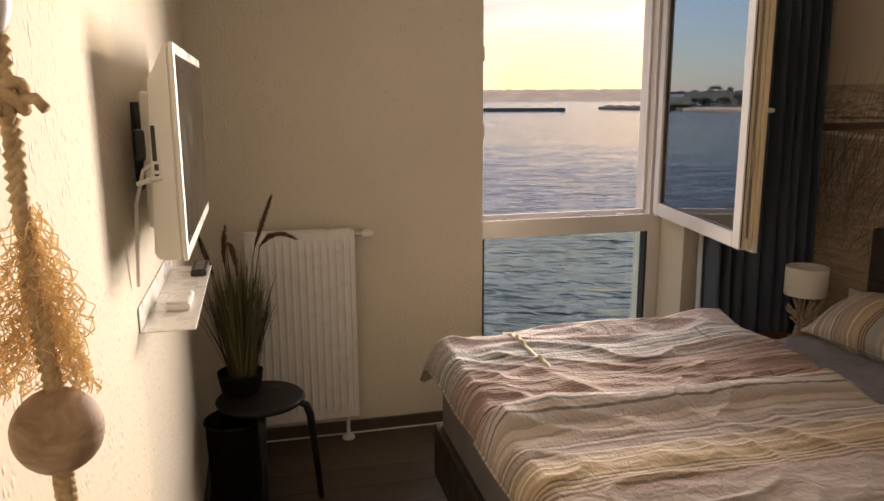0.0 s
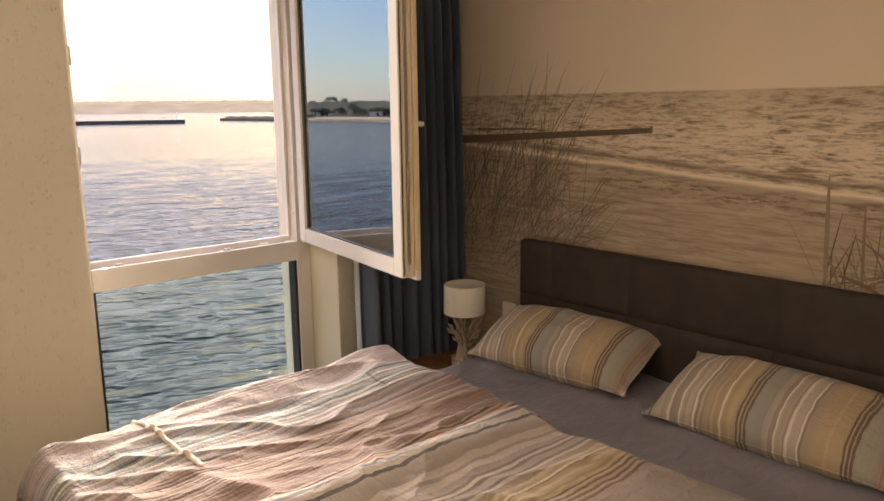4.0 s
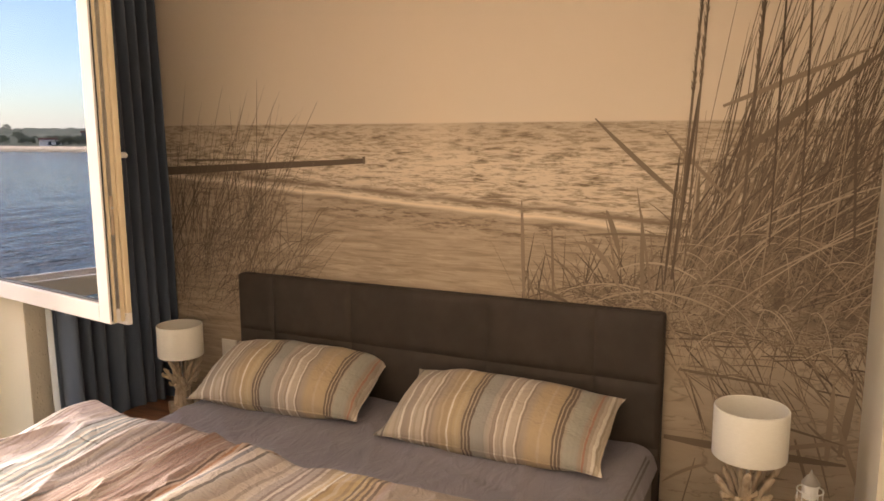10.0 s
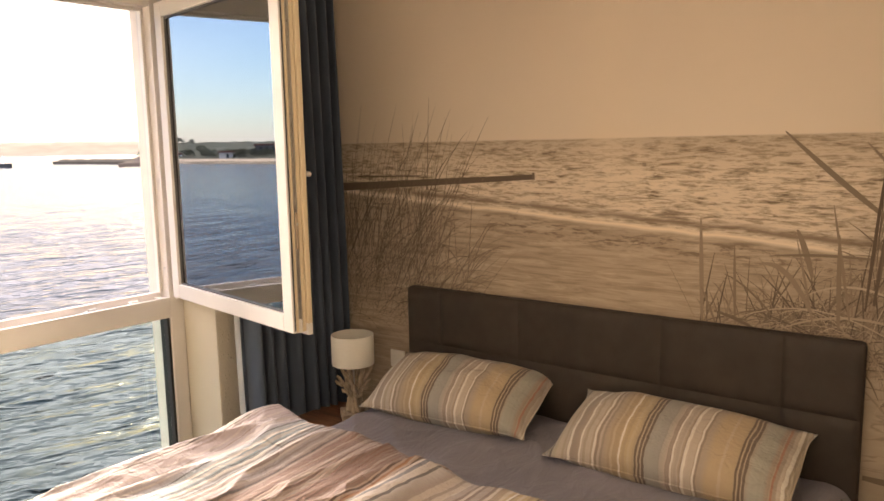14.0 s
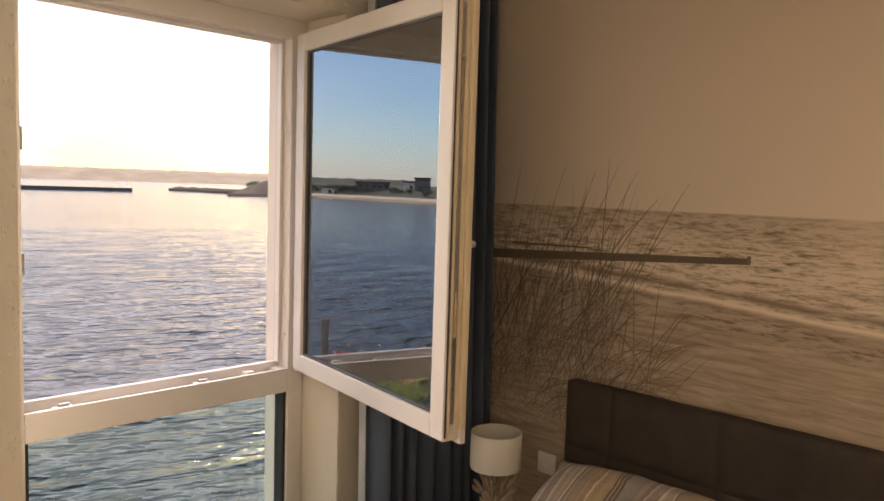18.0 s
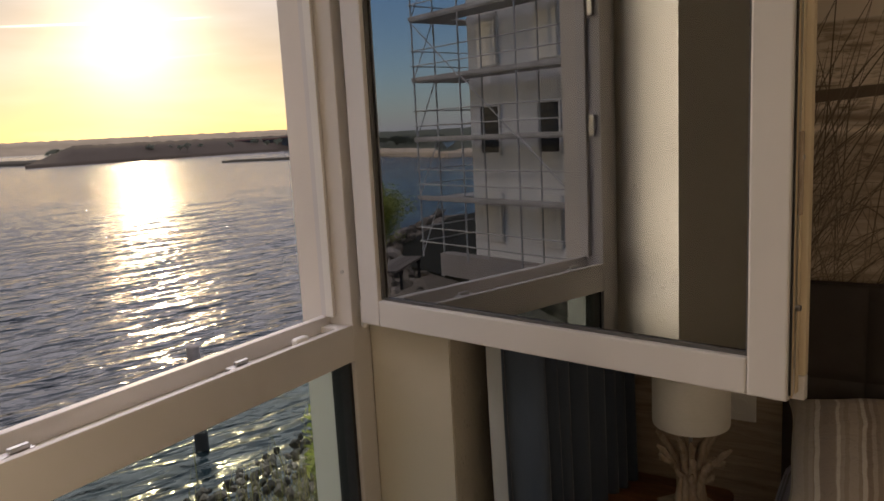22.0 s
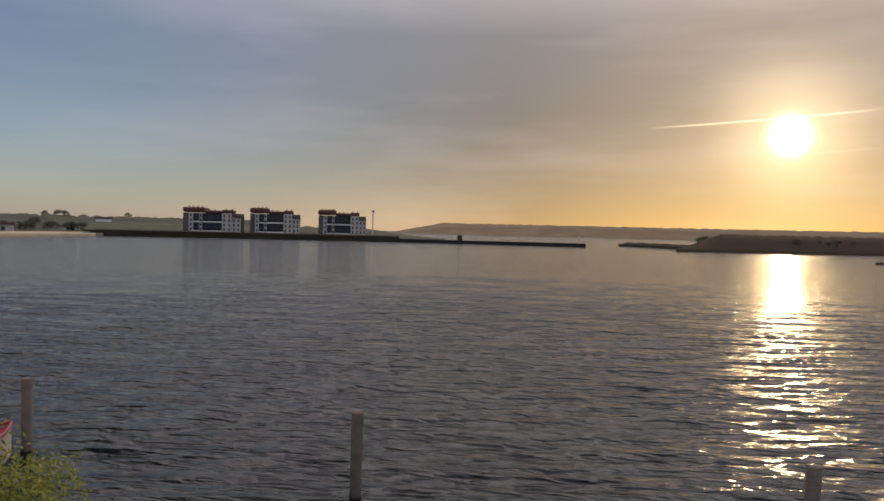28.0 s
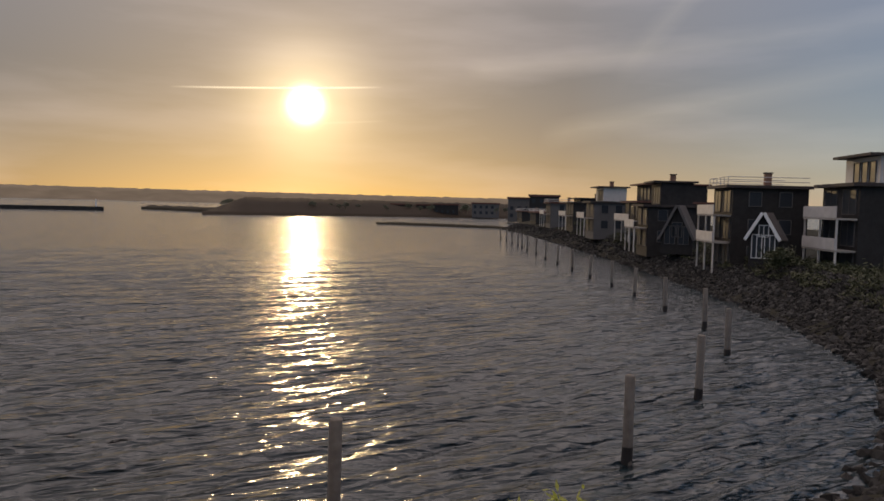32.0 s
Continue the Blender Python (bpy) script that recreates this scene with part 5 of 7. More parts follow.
pillow((3.205, -1.072, 0.654), (0, -21, 6), "striped cotton pillow leaning at the headboard", 0.365)
pillow((3.185, -1.955, 0.647), (0, -20, 1), "striped cotton pillow with mustard and mint bands", 0.390)

# ---- bedside tables, lamps, small things ----
def rounded_plate(w, d, r, z0, z1, soft=0.004):
    """A plate with round corners and softened edges; half sizes w and d."""
    bm = bmesh.new()
    rows = []
    for inset, z in ((soft, z0), (0, z0 + soft), (0, z1 - soft), (soft * 0.3, z1 - soft * 0.3), (soft, z1)):
        row = []
        for cx, cy, a0 in ((1, 1, 0), (-1, 1, 90), (-1, -1, 180), (1, -1, 270)):
            for k in range(7):
                a = radians(a0 + 15 * k)
                row.append(bm.verts.new((cx * (w - r) + (r - inset) * math.cos(a), cy * (d - r) + (r - inset) * math.sin(a), z)))
        rows.append(row)
    for lo, hi in zip(rows, rows[1:]):
        for k in range(len(lo)):
            q = (k + 1) % len(lo)
            bm.faces.new((lo[k], lo[q], hi[q], hi[k]))
    bm.faces.new(rows[0][::-1]), bm.faces.new(rows[-1])
    return bm


def nightstand(at):
    t = thing("nightstand", "striped walnut bedside table with rounded corners on black hairpin legs", "bedside table", at, "bedside tables")
    part("top", rounded_plate(0.20, 0.21, 0.045, 0.383, 0.415), M["hardwood"], t)
    for x in (-1, 1):
        for y in (-1, 1):
            # a bent rod: down, round the foot and up again
            cx, cy = x * 0.155, y * 0.165
            pts = [(cx - x * 0.055, cy, 0.379), (cx + x * 0.004, cy + y * 0.006, 0.02), (cx + x * 0.010, cy + y * 0.010, 0.006), (cx + x * 0.010, cy + y * 0.014, 0.012), (cx, cy - y * 0.055, 0.379)]
            leg = part("leg", tube(pts, 0.005, 8), M["black_chair"], t, "black bent steel rod leg", True)
            part("leg_plate", box(cx - 0.062 if x > 0 else cx - 0.03, cx + 0.03 if x > 0 else cx + 0.062, cy - 0.062 if y > 0 else cy - 0.03, cy + 0.03 if y > 0 else cy + 0.062, 0.3785, 0.3825, 0.001), M["black_chair"], leg)
    return t


ns = nightstand((3.03, -2.775, 0.0))
copy_thing(ns, pose(3.235, -0.405, 0.0) @ Mx.Diagonal((0.85, 0.75, 1, 1)))
LAMP_Z = 0.4155


def driftwood_stem(rr, a, r0, spread, top, thick):
    """A weathered root: upright in the bundle, bending out to a blunt, knobby tip."""
    bm = bmesh.new()
    pts, radii = [], []
    n = 11
    for k in range(n + 1):
        w = k / n
        out = r0 * (1 + 0.25 * max(0.0, 0.25 - w) * 4) + spread * max(0.0, w - 0.42) ** 1.5
        turn = a + 0.5 * w * math.sin(a * 3)
        pts.append(Vector((out * math.cos(turn) + rr.uniform(-0.003, 0.003), out * math.sin(turn) + rr.uniform(-0.003, 0.003), 0.034 + top * w)))
        knob = 1.25 if k >= n - 1 else (1.3 if k in (6, 7) and rr.random() < 0.4 else 1.0)
        radii.append(thick * (1.15 - 0.55 * w) * knob * rr.uniform(0.86, 1.12))
    radii[-1] *= 0.55
    tube([tuple(p) for p in pts], radii, 8, bm)
    # a short broken twig low on the outer side
    if spread > 0.1:
        k = rr.choice((6, 7, 8))
        o = Vector((math.cos(a), math.sin(a), 0))
        side = Vector((-o.y, o.x, 0)) * rr.uniform(-0.02, 0.02)
        q = pts[k] + o * rr.uniform(0.020, 0.036) + side + Vector((0, 0, rr.uniform(0.0, 0.022)))
        e = q + o * 0.006 + Vector((0, 0, 0.012))
        tube([tuple(pts[k]), tuple((pts[k] + q) / 2 + Vector((0, 0, -0.003))), tuple(q), tuple(e)], [thick * 0.75, thick * 0.6, thick * 0.72, thick * 0.35], 7, bm)
    return bm


def table_lamp(at, label):
    t = thing("table_lamp", label, "table lamp", at, "bedside lamps")
    part("foot", box(-0.065, 0.065, -0.065, 0.065, 0, 0.038, 0.004), M["driftwood"], t, "pale square wooden foot")
    rr = random.Random(21)
    for k in range(15):
        a = k * 2.4
        outer = k > 5
        bm = driftwood_stem(rr, a, (0.026 if outer else 0.012) + rr.uniform(-0.004, 0.004), rr.uniform(0.11, 0.185) if outer else rr.uniform(0.0, 0.09), rr.uniform(0.15, 0.228), rr.uniform(0.0095, 0.0135))
        part("driftwood_stem", bm, M["driftwood"], t, smooth=True)
    part("stem_rod", rod((0, 0, 0.04), (0, 0, 0.33), 0.005, n=10), M["steel"], t)
    z0, z1, r = 0.272, 0.416, 0.100
    bm = lathe([(r, z0), (r + 0.0015, z0 + 0.004), (r + 0.0015, z1 - 0.004), (r, z1), (r - 0.003, z1), (r - 0.0035, z1 - 0.004), (r - 0.0035, z0 + 0.004), (r - 0.003, z0), (r, z0)], 56)
    shade = part("shade", bm, M["shade"], t, "white linen drum shade", True)
    bm = bmesh.new()
    for k in range(3):
        a = k * 2.094
        tube([(0, 0, 0.33), (r * 0.97 * math.cos(a), r * 0.97 * math.sin(a), 0.345)], 0.002, 6, bm)
    part("shade_ring", bm, M["steel"], shade)
    part("bulb", lathe([(0, 0.285), (0.014, 0.285), (0.014, 0.305), (0.024, 0.325), (0.024, 0.338), (0.015, 0.352), (0, 0.356)], 18), M["white_plastic"], t, smooth=True)
    return t


lamp = table_lamp((3.115, -2.745, LAMP_Z), "driftwood table lamp with white drum shade, unlit")
copy_thing(lamp, pose(3.215, -0.485, LAMP_Z, 0, 0, 140) @ Mx.Scale(0.93, 4))

light_house = thing("lighthouse_figure", "small white wooden lighthouse ornament on the bedside table", "ornament", (3.04, -2.905, LAMP_Z))
light_house.scale = (0.86, 0.86, 1.0)
part("base", lathe([(0, 0), (0.050, 0), (0.052, 0.02), (0.048, 0.045), (0.044, 0.05), (0, 0.05)], 28), M["white_paint"], light_house, smooth=True)
part("plinth_ring", lathe([(0.044, 0.050), (0.056, 0.052), (0.056, 0.064), (0.044, 0.066)], 28), M["white_paint"], light_house, smooth=True)
part("tower", lathe([(0.044, 0.066), (0.040, 0.10), (0.031, 0.195), (0.030, 0.20), (0, 0.20)], 28), M["white_paint"], light_house, "weathered white tower", True)
part("gallery", lathe([(0, 0.2005), (0.041, 0.2005), (0.042, 0.208), (0.030, 0.211), (0, 0.211)], 28), M["driftwood"], light_house, smooth=True)
for k in range(10):
    a = k * 0.628
    part("baluster", rod((0.038 * math.cos(a), 0.038 * math.sin(a), 0.2085), (0.038 * math.cos(a), 0.038 * math.sin(a), 0.232), 0.0016, n=6), M["white_paint"], light_house)
part("gallery_rail", lathe([(0.0365, 0.232), (0.0395, 0.232), (0.0395, 0.235), (0.0365, 0.235), (0.0365, 0.232)], 28), M["white_paint"], light_house)
part("lantern", lathe([(0.022, 0.2115), (0.022, 0.244), (0.026, 0.246), (0.026, 0.252), (0, 0.252)], 16), M["white_paint"], light_house)
for k in range(6):
    a = k * 1.047
    part("lantern_window", box(0.0215, 0.0232, -0.006, 0.006, 0.217, 0.238), M["black_plastic"], light_house)
    light_house.children[-1].matrix_local = Mx.Rotation(a, 4, "Z")
part("cap", lathe([(0.028, 0.2525), (0.014, 0.272), (0.004, 0.282), (0.003, 0.290), (0, 0.292)], 20), M["concrete"], light_house, "grey pointed cap", True)

for y, z in ((-0.566, 0.652), (-2.60, 0.312)):
    s = thing("wall_socket", "white wall socket beside the bed", "socket", (3.43, y, z), "wall sockets")
    part("plate", box(-0.010, -0.001, -0.041, 0.041, -0.041, 0.041, 0.004), M["white_plastic"], s)
    bm = lathe([(0.020, -0.0105), (0.023, -0.0105), (0.023, -0.0130), (0.020, -0.0130), (0.020, -0.0105)], 24)
    ring = part("cup", bm, M["white_plastic"], s)
    ring.matrix_local = Mx.Rotation(radians(90), 4, "Y")
cable = tube([(3.418, -2.60, 0.312), (3.36, -2.62, 0.345), (3.33, -2.66, 0.42), (3.24, -2.70, 0.421), (3.17, -2.73, 0.425)], 0.0028, 8)
tagged(part("lamp_cable", cable, M["black_plastic"], smooth=True), "thin black lamp cable running to the socket", "cable")

# ---- mural wall: sepia beach print ----
m = Mat("sepia_beach_print", (0.5, 0.4, 0.28), 0.8)
p = m.xyz()
Y_, Z_ = p[1], p[2]
HOR = 1.637
# sky, brightest low in the middle
skyc = m.ramp(m.span(Z_, HOR, 2.6), [(0, (0.68, 0.577, 0.46)), (0.5, (0.639, 0.53, 0.42)), (1, (0.577, 0.474, 0.362))])
side = m.span(m.math("ABSOLUTE", m.math("ADD", Y_, 1.75)), 0.3, 1.7, 0.0, 0.24)
skyc = m.mix(side, skyc, (0.371, 0.304, 0.218))
# sea: darker far strip, bright water with short dark flecks that grow towards the beach
flecks = m.noise(1.0, 5, m.pos((1, 15.0, 95.0)), 0.66, 0.4)
swell = m.noise(1.0, 4, m.pos((1, 4.5, 46.0)), 0.62, 0.5)
chop = m.noise(1.0, 3, m.pos((1, 30.0, 190.0)), 0.6, 0.2)
near_sea = m.span(Z_, 1.62, 1.40)
seac = m.ramp(flecks, [(0.33, (0.16, 0.115, 0.0759)), (0.43, (0.412, 0.33, 0.236)), (0.54, (0.68, 0.567, 0.443))])
seac = m.mix(m.math("MULTIPLY", m.span(swell, 0.42, 0.33), m.span(near_sea, 0.15, 0.8, 0.1, 0.75)), seac, (0.17, 0.122, 0.0805))
seac = m.mix(m.math("MULTIPLY", m.span(swell, 0.54, 0.66), m.span(near_sea, 0.2, 1.0, 0.0, 0.6)), seac, (0.762, 0.649, 0.517))
seac = m.mix(m.span(Z_, 1.50, HOR, 0.0, 0.55), seac, (0.299, 0.232, 0.161))
seac = m.mix(m.span(chop, 0.42, 0.34, 0.0, 0.5), seac, (0.227, 0.17, 0.115))
# beach: wet sheen, ripple marks, then plain sand
rip = m.noise(1.0, 6, m.pos((1, 5.0, 60.0), (0.05, 0, 0)), 0.68, 0.9)
sandc = m.ramp(rip, [(0.33, (0.242, 0.187, 0.132)), (0.5, (0.397, 0.314, 0.23)), (0.66, (0.515, 0.417, 0.316))])
sandc = m.mix(m.span(m.noise(3, 4), 0.35, 0.65, 0.0, 0.4), sandc, (0.433, 0.345, 0.253))
# the water's edge runs down to the near side
edge = m.math("ADD", m.math("MULTIPLY", Y_, 0.0636), 1.434)
edge = m.math("ADD", edge, m.math("MULTIPLY", m.math("SUBTRACT", m.noise(2.0, 3, m.pos((1, 1.6, 0.01))), 0.5), 0.035))
shore = m.math("SUBTRACT", Z_, edge)
c = m.mix(m.span(shore, -0.006, 0.008), sandc, seac)
foam = m.math("MULTIPLY", m.span(shore, -0.016, -0.002), m.span(shore, 0.012, -0.002))
c = m.mix(foam, c, (0.803, 0.68, 0.529))
crest = m.math("MULTIPLY", m.span(shore, 0.012, 0.024), m.span(shore, 0.050, 0.030))
crest = m.math("MULTIPLY", crest, m.span(m.noise(1.0, 4, m.pos((1, 5.0, 30.0)), 0.6), 0.38, 0.52, 0.25, 0.9))
c = m.mix(crest, c, (0.206, 0.146, 0.0989))
# weed washed up below the foam, then lines left by the tide
wet = m.math("MULTIPLY", m.span(shore, -0.13, -0.06), m.span(shore, -0.012, -0.04))
c = m.mix(m.math("MULTIPLY", m.math("MULTIPLY", wet, 0.9), m.span(m.noise(1.0, 6, m.pos((1, 14, 75)), 0.72, 0.5), 0.50, 0.60)), c, (0.154, 0.108, 0.0736))
tide = m.math("MULTIPLY", m.span(shore, -0.34, -0.24), m.span(shore, -0.10, -0.18))
c = m.mix(m.math("MULTIPLY", m.math("MULTIPLY", tide, 0.55), m.span(m.noise(1.0, 4, m.pos((1, 3.0, 90), (0.03, 0, 0)), 0.6, 0.3), 0.50, 0.62)), c, (0.278, 0.211, 0.149))
# dune in the near corner
dune = m.math("ADD", m.math("MULTIPLY", Y_, -0.45), m.math("MULTIPLY", m.noise(2.0, 3, m.pos((1, 2, 2))), 0.10))
inside = m.span(m.math("SUBTRACT", m.math("SUBTRACT", dune, 0.02), Z_), -0.01, 0.02)
dunec = m.ramp(m.noise(2.2, 6, m.pos((1, 1.2, 3.0)), 0.6, 0.6), [(0.3, (0.34, 0.27, 0.198)), (0.7, (0.484, 0.397, 0.301))])
dunec = m.mix(m.span(m.math("ABSOLUTE", m.span(m.noise(2.6, 4, m.pos((1, 1.0, 3.4)), 0.55, 0.8), 0.2, 0.8, -1.0, 1.0)), 0.05, 0.0, 0.0, 0.55), dunec, (0.154, 0.113, 0.0805))
c = m.mix(m.math("MULTIPLY", inside, 0.9), c, dunec)
# the shaded heart of the grass
mat_in = m.math("MULTIPLY", m.math("MULTIPLY", m.span(Y_, -2.28, -2.62), m.span(Z_, 0.90, 1.05)), m.span(Z_, 1.62, 1.25))
mat_in = m.math("MULTIPLY", mat_in, m.span(m.noise(11, 5, m.pos((1, 1.4, 0.8)), 0.65), 0.36, 0.58, 0.15, 0.95))
c = m.mix(mat_in, c, (0.139, 0.101, 0.069))
c = m.mix(m.span(Z_, HOR - 0.003, HOR + 0.003), c, skyc)
# pale path of the printed sun
ray = m.math("MULTIPLY", m.span(m.math("ABSOLUTE", m.math("ADD", Y_, 1.59)), 0.16, 0.0), m.math("MULTIPLY", m.span(Z_, 1.30, 1.60), m.span(Z_, 2.2, 1.62)))
c = m.mix(m.math("MULTIPLY", ray, 0.42), c, (0.721, 0.587, 0.437))
m.put("Base Color", c)
M["mural"] = m.bump(m.noise(180, 3), 0.1, 0.001).m
mural = struct("wall_mural", box(X1, X1 + 0.3, Y0 - 0.3, YOUT, 0, CEIL), M["mural"], "wall covered by a sepia beach photo wallpaper", "wall")

inks = {}
for name, c0, c1 in (("ink_dark", (0.0979, 0.07, 0.0471), (0.175, 0.13, 0.092)), ("ink_mid", (0.17, 0.126, 0.0874), (0.299, 0.232, 0.167)), ("ink_light", (0.278, 0.214, 0.153), (0.474, 0.381, 0.287))):
    m = Mat("printed_" + name, c0, 0.8)
    m.put("Base Color", m.ramp(m.island(), [(0, c0), (1, c1)]))
    inks[name] = m.m


def ribbon(bm, pts, w0, x):
    """A printed blade, flat on the wall: points are (y, z)."""
    prev = None
    n = len(pts) - 1
    for k, (y, z) in enumerate(pts):
        y2, z2 = pts[min(k + 1, n)]
        y1, z1 = pts[max(k - 1, 0)]
        dy, dz = y2 - y1, z2 - z1
        d = math.hypot(dy, dz) or 1
        w = w0 * (0.12 + 0.88 * math.sin(math.pi * (0.10 + 0.88 * k / n)) ** 0.7) * 0.5
        a, b = bm.verts.new((x, y - dz / d * w, z + dy / d * w)), bm.verts.new((x, y + dz / d * w, z - dy / d * w))
        if prev:
            bm.faces.new((prev[0], a, b, prev[1]))
        prev = (a, b)


def arc(y, z, dy, dz, sag, n=7):
    return [(y + dy * t, z + dz * t + sag * t * t) for t in (k / n for k in range(n + 1))]


def printed(name, ink, layer, seed, count, make, label):
    rr = random.Random(seed)
    bm = bmesh.new()
    for k in range(count):
        ribbon(bm, *make(rr), X1 - 0.0004 * layer - 6e-7 * k)
    ob = part(name, bm, inks[ink], mural, label)
    return tagged(ob, kind="stuff")


def clip_tall(pts):
    return [(min(max(y, Y0 + 0.02), -0.02), min(max(z, 0.02), CEIL - 0.01)) for y, z in pts]


# near dune grass: a fan of leaning stalks, a tangled mat, loose stems on the sand
def tall(rr):
    y = -2.44 - 0.95 * rr.random() ** 0.8
    z = rr.uniform(1.02, 1.30)
    h = rr.uniform(0.25, 0.72) * (0.75 if y > -2.55 else 1)
    far = rr.random() ** 1.4
    return clip_tall(arc(y, z, -(0.03 + 0.62 * far) * (0.35 if y > -2.53 else 1), h, -0.35 * far * h, 9)), rr.uniform(0.0018, 0.0055)


def broad(rr):
    y, z = rr.uniform(-3.3, -2.50), rr.uniform(1.05, 1.32)
    return clip_tall(arc(y, z, -rr.uniform(0.0, 0.30), rr.uniform(0.22, 0.55), -rr.uniform(0, 0.12), 9)), rr.uniform(0.008, 0.015)


def tangle(rr):
    y = -2.16 - 1.3 * rr.random()
    z = 0.93 + 0.34 * rr.random() ** 1.3
    if y > -2.42:
        z = rr.uniform(0.98, 1.08)
    a = rr.uniform(-0.4, 3.5)
    l = rr.uniform(0.05, 0.24)
    return clip_tall(arc(y, z, l * math.cos(a), l * 0.7 * abs(math.sin(a)) + 0.04, rr.uniform(-0.28, 0.0), 10)), rr.uniform(0.0012, 0.0038)


def long_arch(rr):
    y, z = rr.uniform(-2.9, -2.35), rr.uniform(1.0, 1.14)
    reach = rr.uniform(0.25, 0.55) * rr.choice((-1, 1))
    return clip_tall(arc(y, z, reach, 0.42 * abs(reach) + 0.06, -0.62 * abs(reach), 14)), rr.uniform(0.004, 0.008)


def lean(rr):
    y, z = rr.uniform(-3.25, -2.52), rr.uniform(1.15, 1.45)
    h = rr.uniform(0.45, 0.95)
    far = rr.uniform(0.25, 0.75)
    return clip_tall(arc(y, z, -far * h * 0.55, h, -0.12 * far * h, 10)), rr.uniform(0.0014, 0.0032)


def litter(rr):
    y, z = rr.uniform(-3.4, -2.44), rr.uniform(0.80, 0.99)
    a = -2.25 + rr.uniform(-0.35, 0.35) if rr.random() < 0.6 else rr.uniform(-0.25, 0.2) + 3.14
    l = rr.uniform(0.07, 0.22)
    return clip_tall(arc(y, z, l * math.cos(a), l * math.sin(a), rr.uniform(-0.03, 0.01), 5)), rr.uniform(0.003, 0.007)


def low_litter(rr):
    y, z = rr.uniform(-3.4, -2.46), rr.uniform(0.34, 0.78)
    a = rr.choice((-2.2, -2.0, 3.0, 3.3, -1.4)) + rr.uniform(-0.2, 0.2)
    l = rr.uniform(0.10, 0.34)
    return clip_tall(arc(y, z, l * math.cos(a), l * math.sin(a), rr.uniform(-0.03, 0.03), 6)), rr.uniform(0.004, 0.011)


def fringe(rr):
    y = -1.90 - 0.62 * rr.random() ** 0.7
    z = 1.0 + 0.03 * rr.random()
    return clip_tall(arc(y, z, rr.uniform(-0.14, 0.14), rr.uniform(0.05, 0.24) * (1 + 0.8 * (-1.9 - y)), rr.uniform(-0.08, 0), 7)), rr.uniform(0.0018, 0.006)


printed("printed_grass", "ink_mid", 1, 31, 300, tall, "printed tall dune grass")
printed("printed_grass", "ink_dark", 2, 32, 330, tall, "printed tall dune grass")
printed("printed_grass", "ink_dark", 2.1, 52, 190, lean, "printed fine leaning stalks")
printed("printed_grass", "ink_mid", 2.2, 44, 46, broad, "printed broad dune leaves")
printed("printed_grass", "ink_dark", 2.4, 34, 420, tangle, "printed tangle of dune grass")
printed("printed_grass", "ink_mid", 3.4, 35, 520, tangle, "printed tangle of dune grass")
printed("printed_grass", "ink_light", 4.2, 36, 170, tangle, "printed tangle of pale grass")
printed("printed_grass", "ink_light", 4.6, 37, 60, tall, "printed pale grass stalks")
printed("printed_grass", "ink_light", 4.8, 45, 4, long_arch, "printed long arching pale leaves")
printed("printed_stems", "ink_dark", 3, 38, 70, litter, "printed fallen stems on sand")
printed("printed_stems", "ink_mid", 3.8, 39, 85, litter, "printed fallen stems on sand")
printed("printed_stems", "ink_mid", 3.1, 46, 13, low_litter, "printed fallen stems on sand")
printed("printed_grass", "ink_mid", 4.0, 40, 60, fringe, "printed grass fringe")
printed("printed_grass", "ink_dark", 4.1, 47, 45, fringe, "printed grass fringe")
# the single long leaves in front of the sea
bm = bmesh.new()
depth_ = 0.0021
for pts, w in ((arc(-2.50, 1.372, 0.307, 0.245, 0.03, 9), 0.017), (arc(-2.62, 1.40, 0.20, 0.19, 0.02, 7), 0.012), (arc(-1.951, 1.00, 0.014, 0.365, 0, 7), 0.015), (arc(-2.30, 1.03, 0.06, 0.30, -0.02, 8), 0.008),
               (arc(-2.29, 1.08, 0.16, 0.34, -0.20, 12), 0.018), (arc(-2.29, 1.19, 0.05, 0.20, -0.05, 8), 0.019), (arc(-2.18, 1.05, 0.16, 0.20, -0.07, 8), 0.007), (arc(-2.06, 1.02, 0.01, 0.26, 0, 7), 0.010), (arc(-2.46, 1.26, 0.30, 0.02, -0.03, 7), 0.009),
               (arc(-2.40, 1.06, 0.06, 0.38, -0.02, 8), 0.009), (arc(-2.37, 1.03, 0.01, 0.30, 0.0, 8), 0.014), (arc(-2.00, 1.0, 0.055, 0.13, 0, 6), 0.009), (arc(-2.02, 1.0, -0.03, 0.12, 0, 6), 0.008), (arc(-1.99, 1.05, -0.16, -0.03, -0.03, 6), 0.012),
               (arc(-2.99, 0.60, -0.03, 0.26, 0, 6), 0.022), (arc(-2.955, 0.56, -0.005, 0.28, 0, 6), 0.018), (arc(-2.98, 0.70, -0.10, -0.28, 0, 6), 0.016), (arc(-2.50, 0.82, -0.30, -0.02, 0.0, 6), 0.008), (arc(-2.46, 0.575, -0.55, -0.02, 0.02, 7), 0.030), (arc(-2.60, 0.50, 0.14, -0.05, -0.04, 6), 0.012),
               (arc(-2.70, 0.56, -0.40, 0.12, 0.0, 6), 0.016), (arc(-2.66, 0.70, -0.34, -0.06, 0.0, 6), 0.009), (arc(-2.595, 1.68, -0.40, 0.16, 0.0, 8), 0.017), (arc(-2.64, 1.52, -0.40, 0.34, -0.02, 8), 0.022)):
    depth_ += 4e-6
    ribbon(bm, clip_tall(pts), w, X1 - depth_)
tagged(part("printed_leaves", bm, inks["ink_mid"], mural, "printed long dune leaves"), kind="stuff")
bm = bmesh.new()
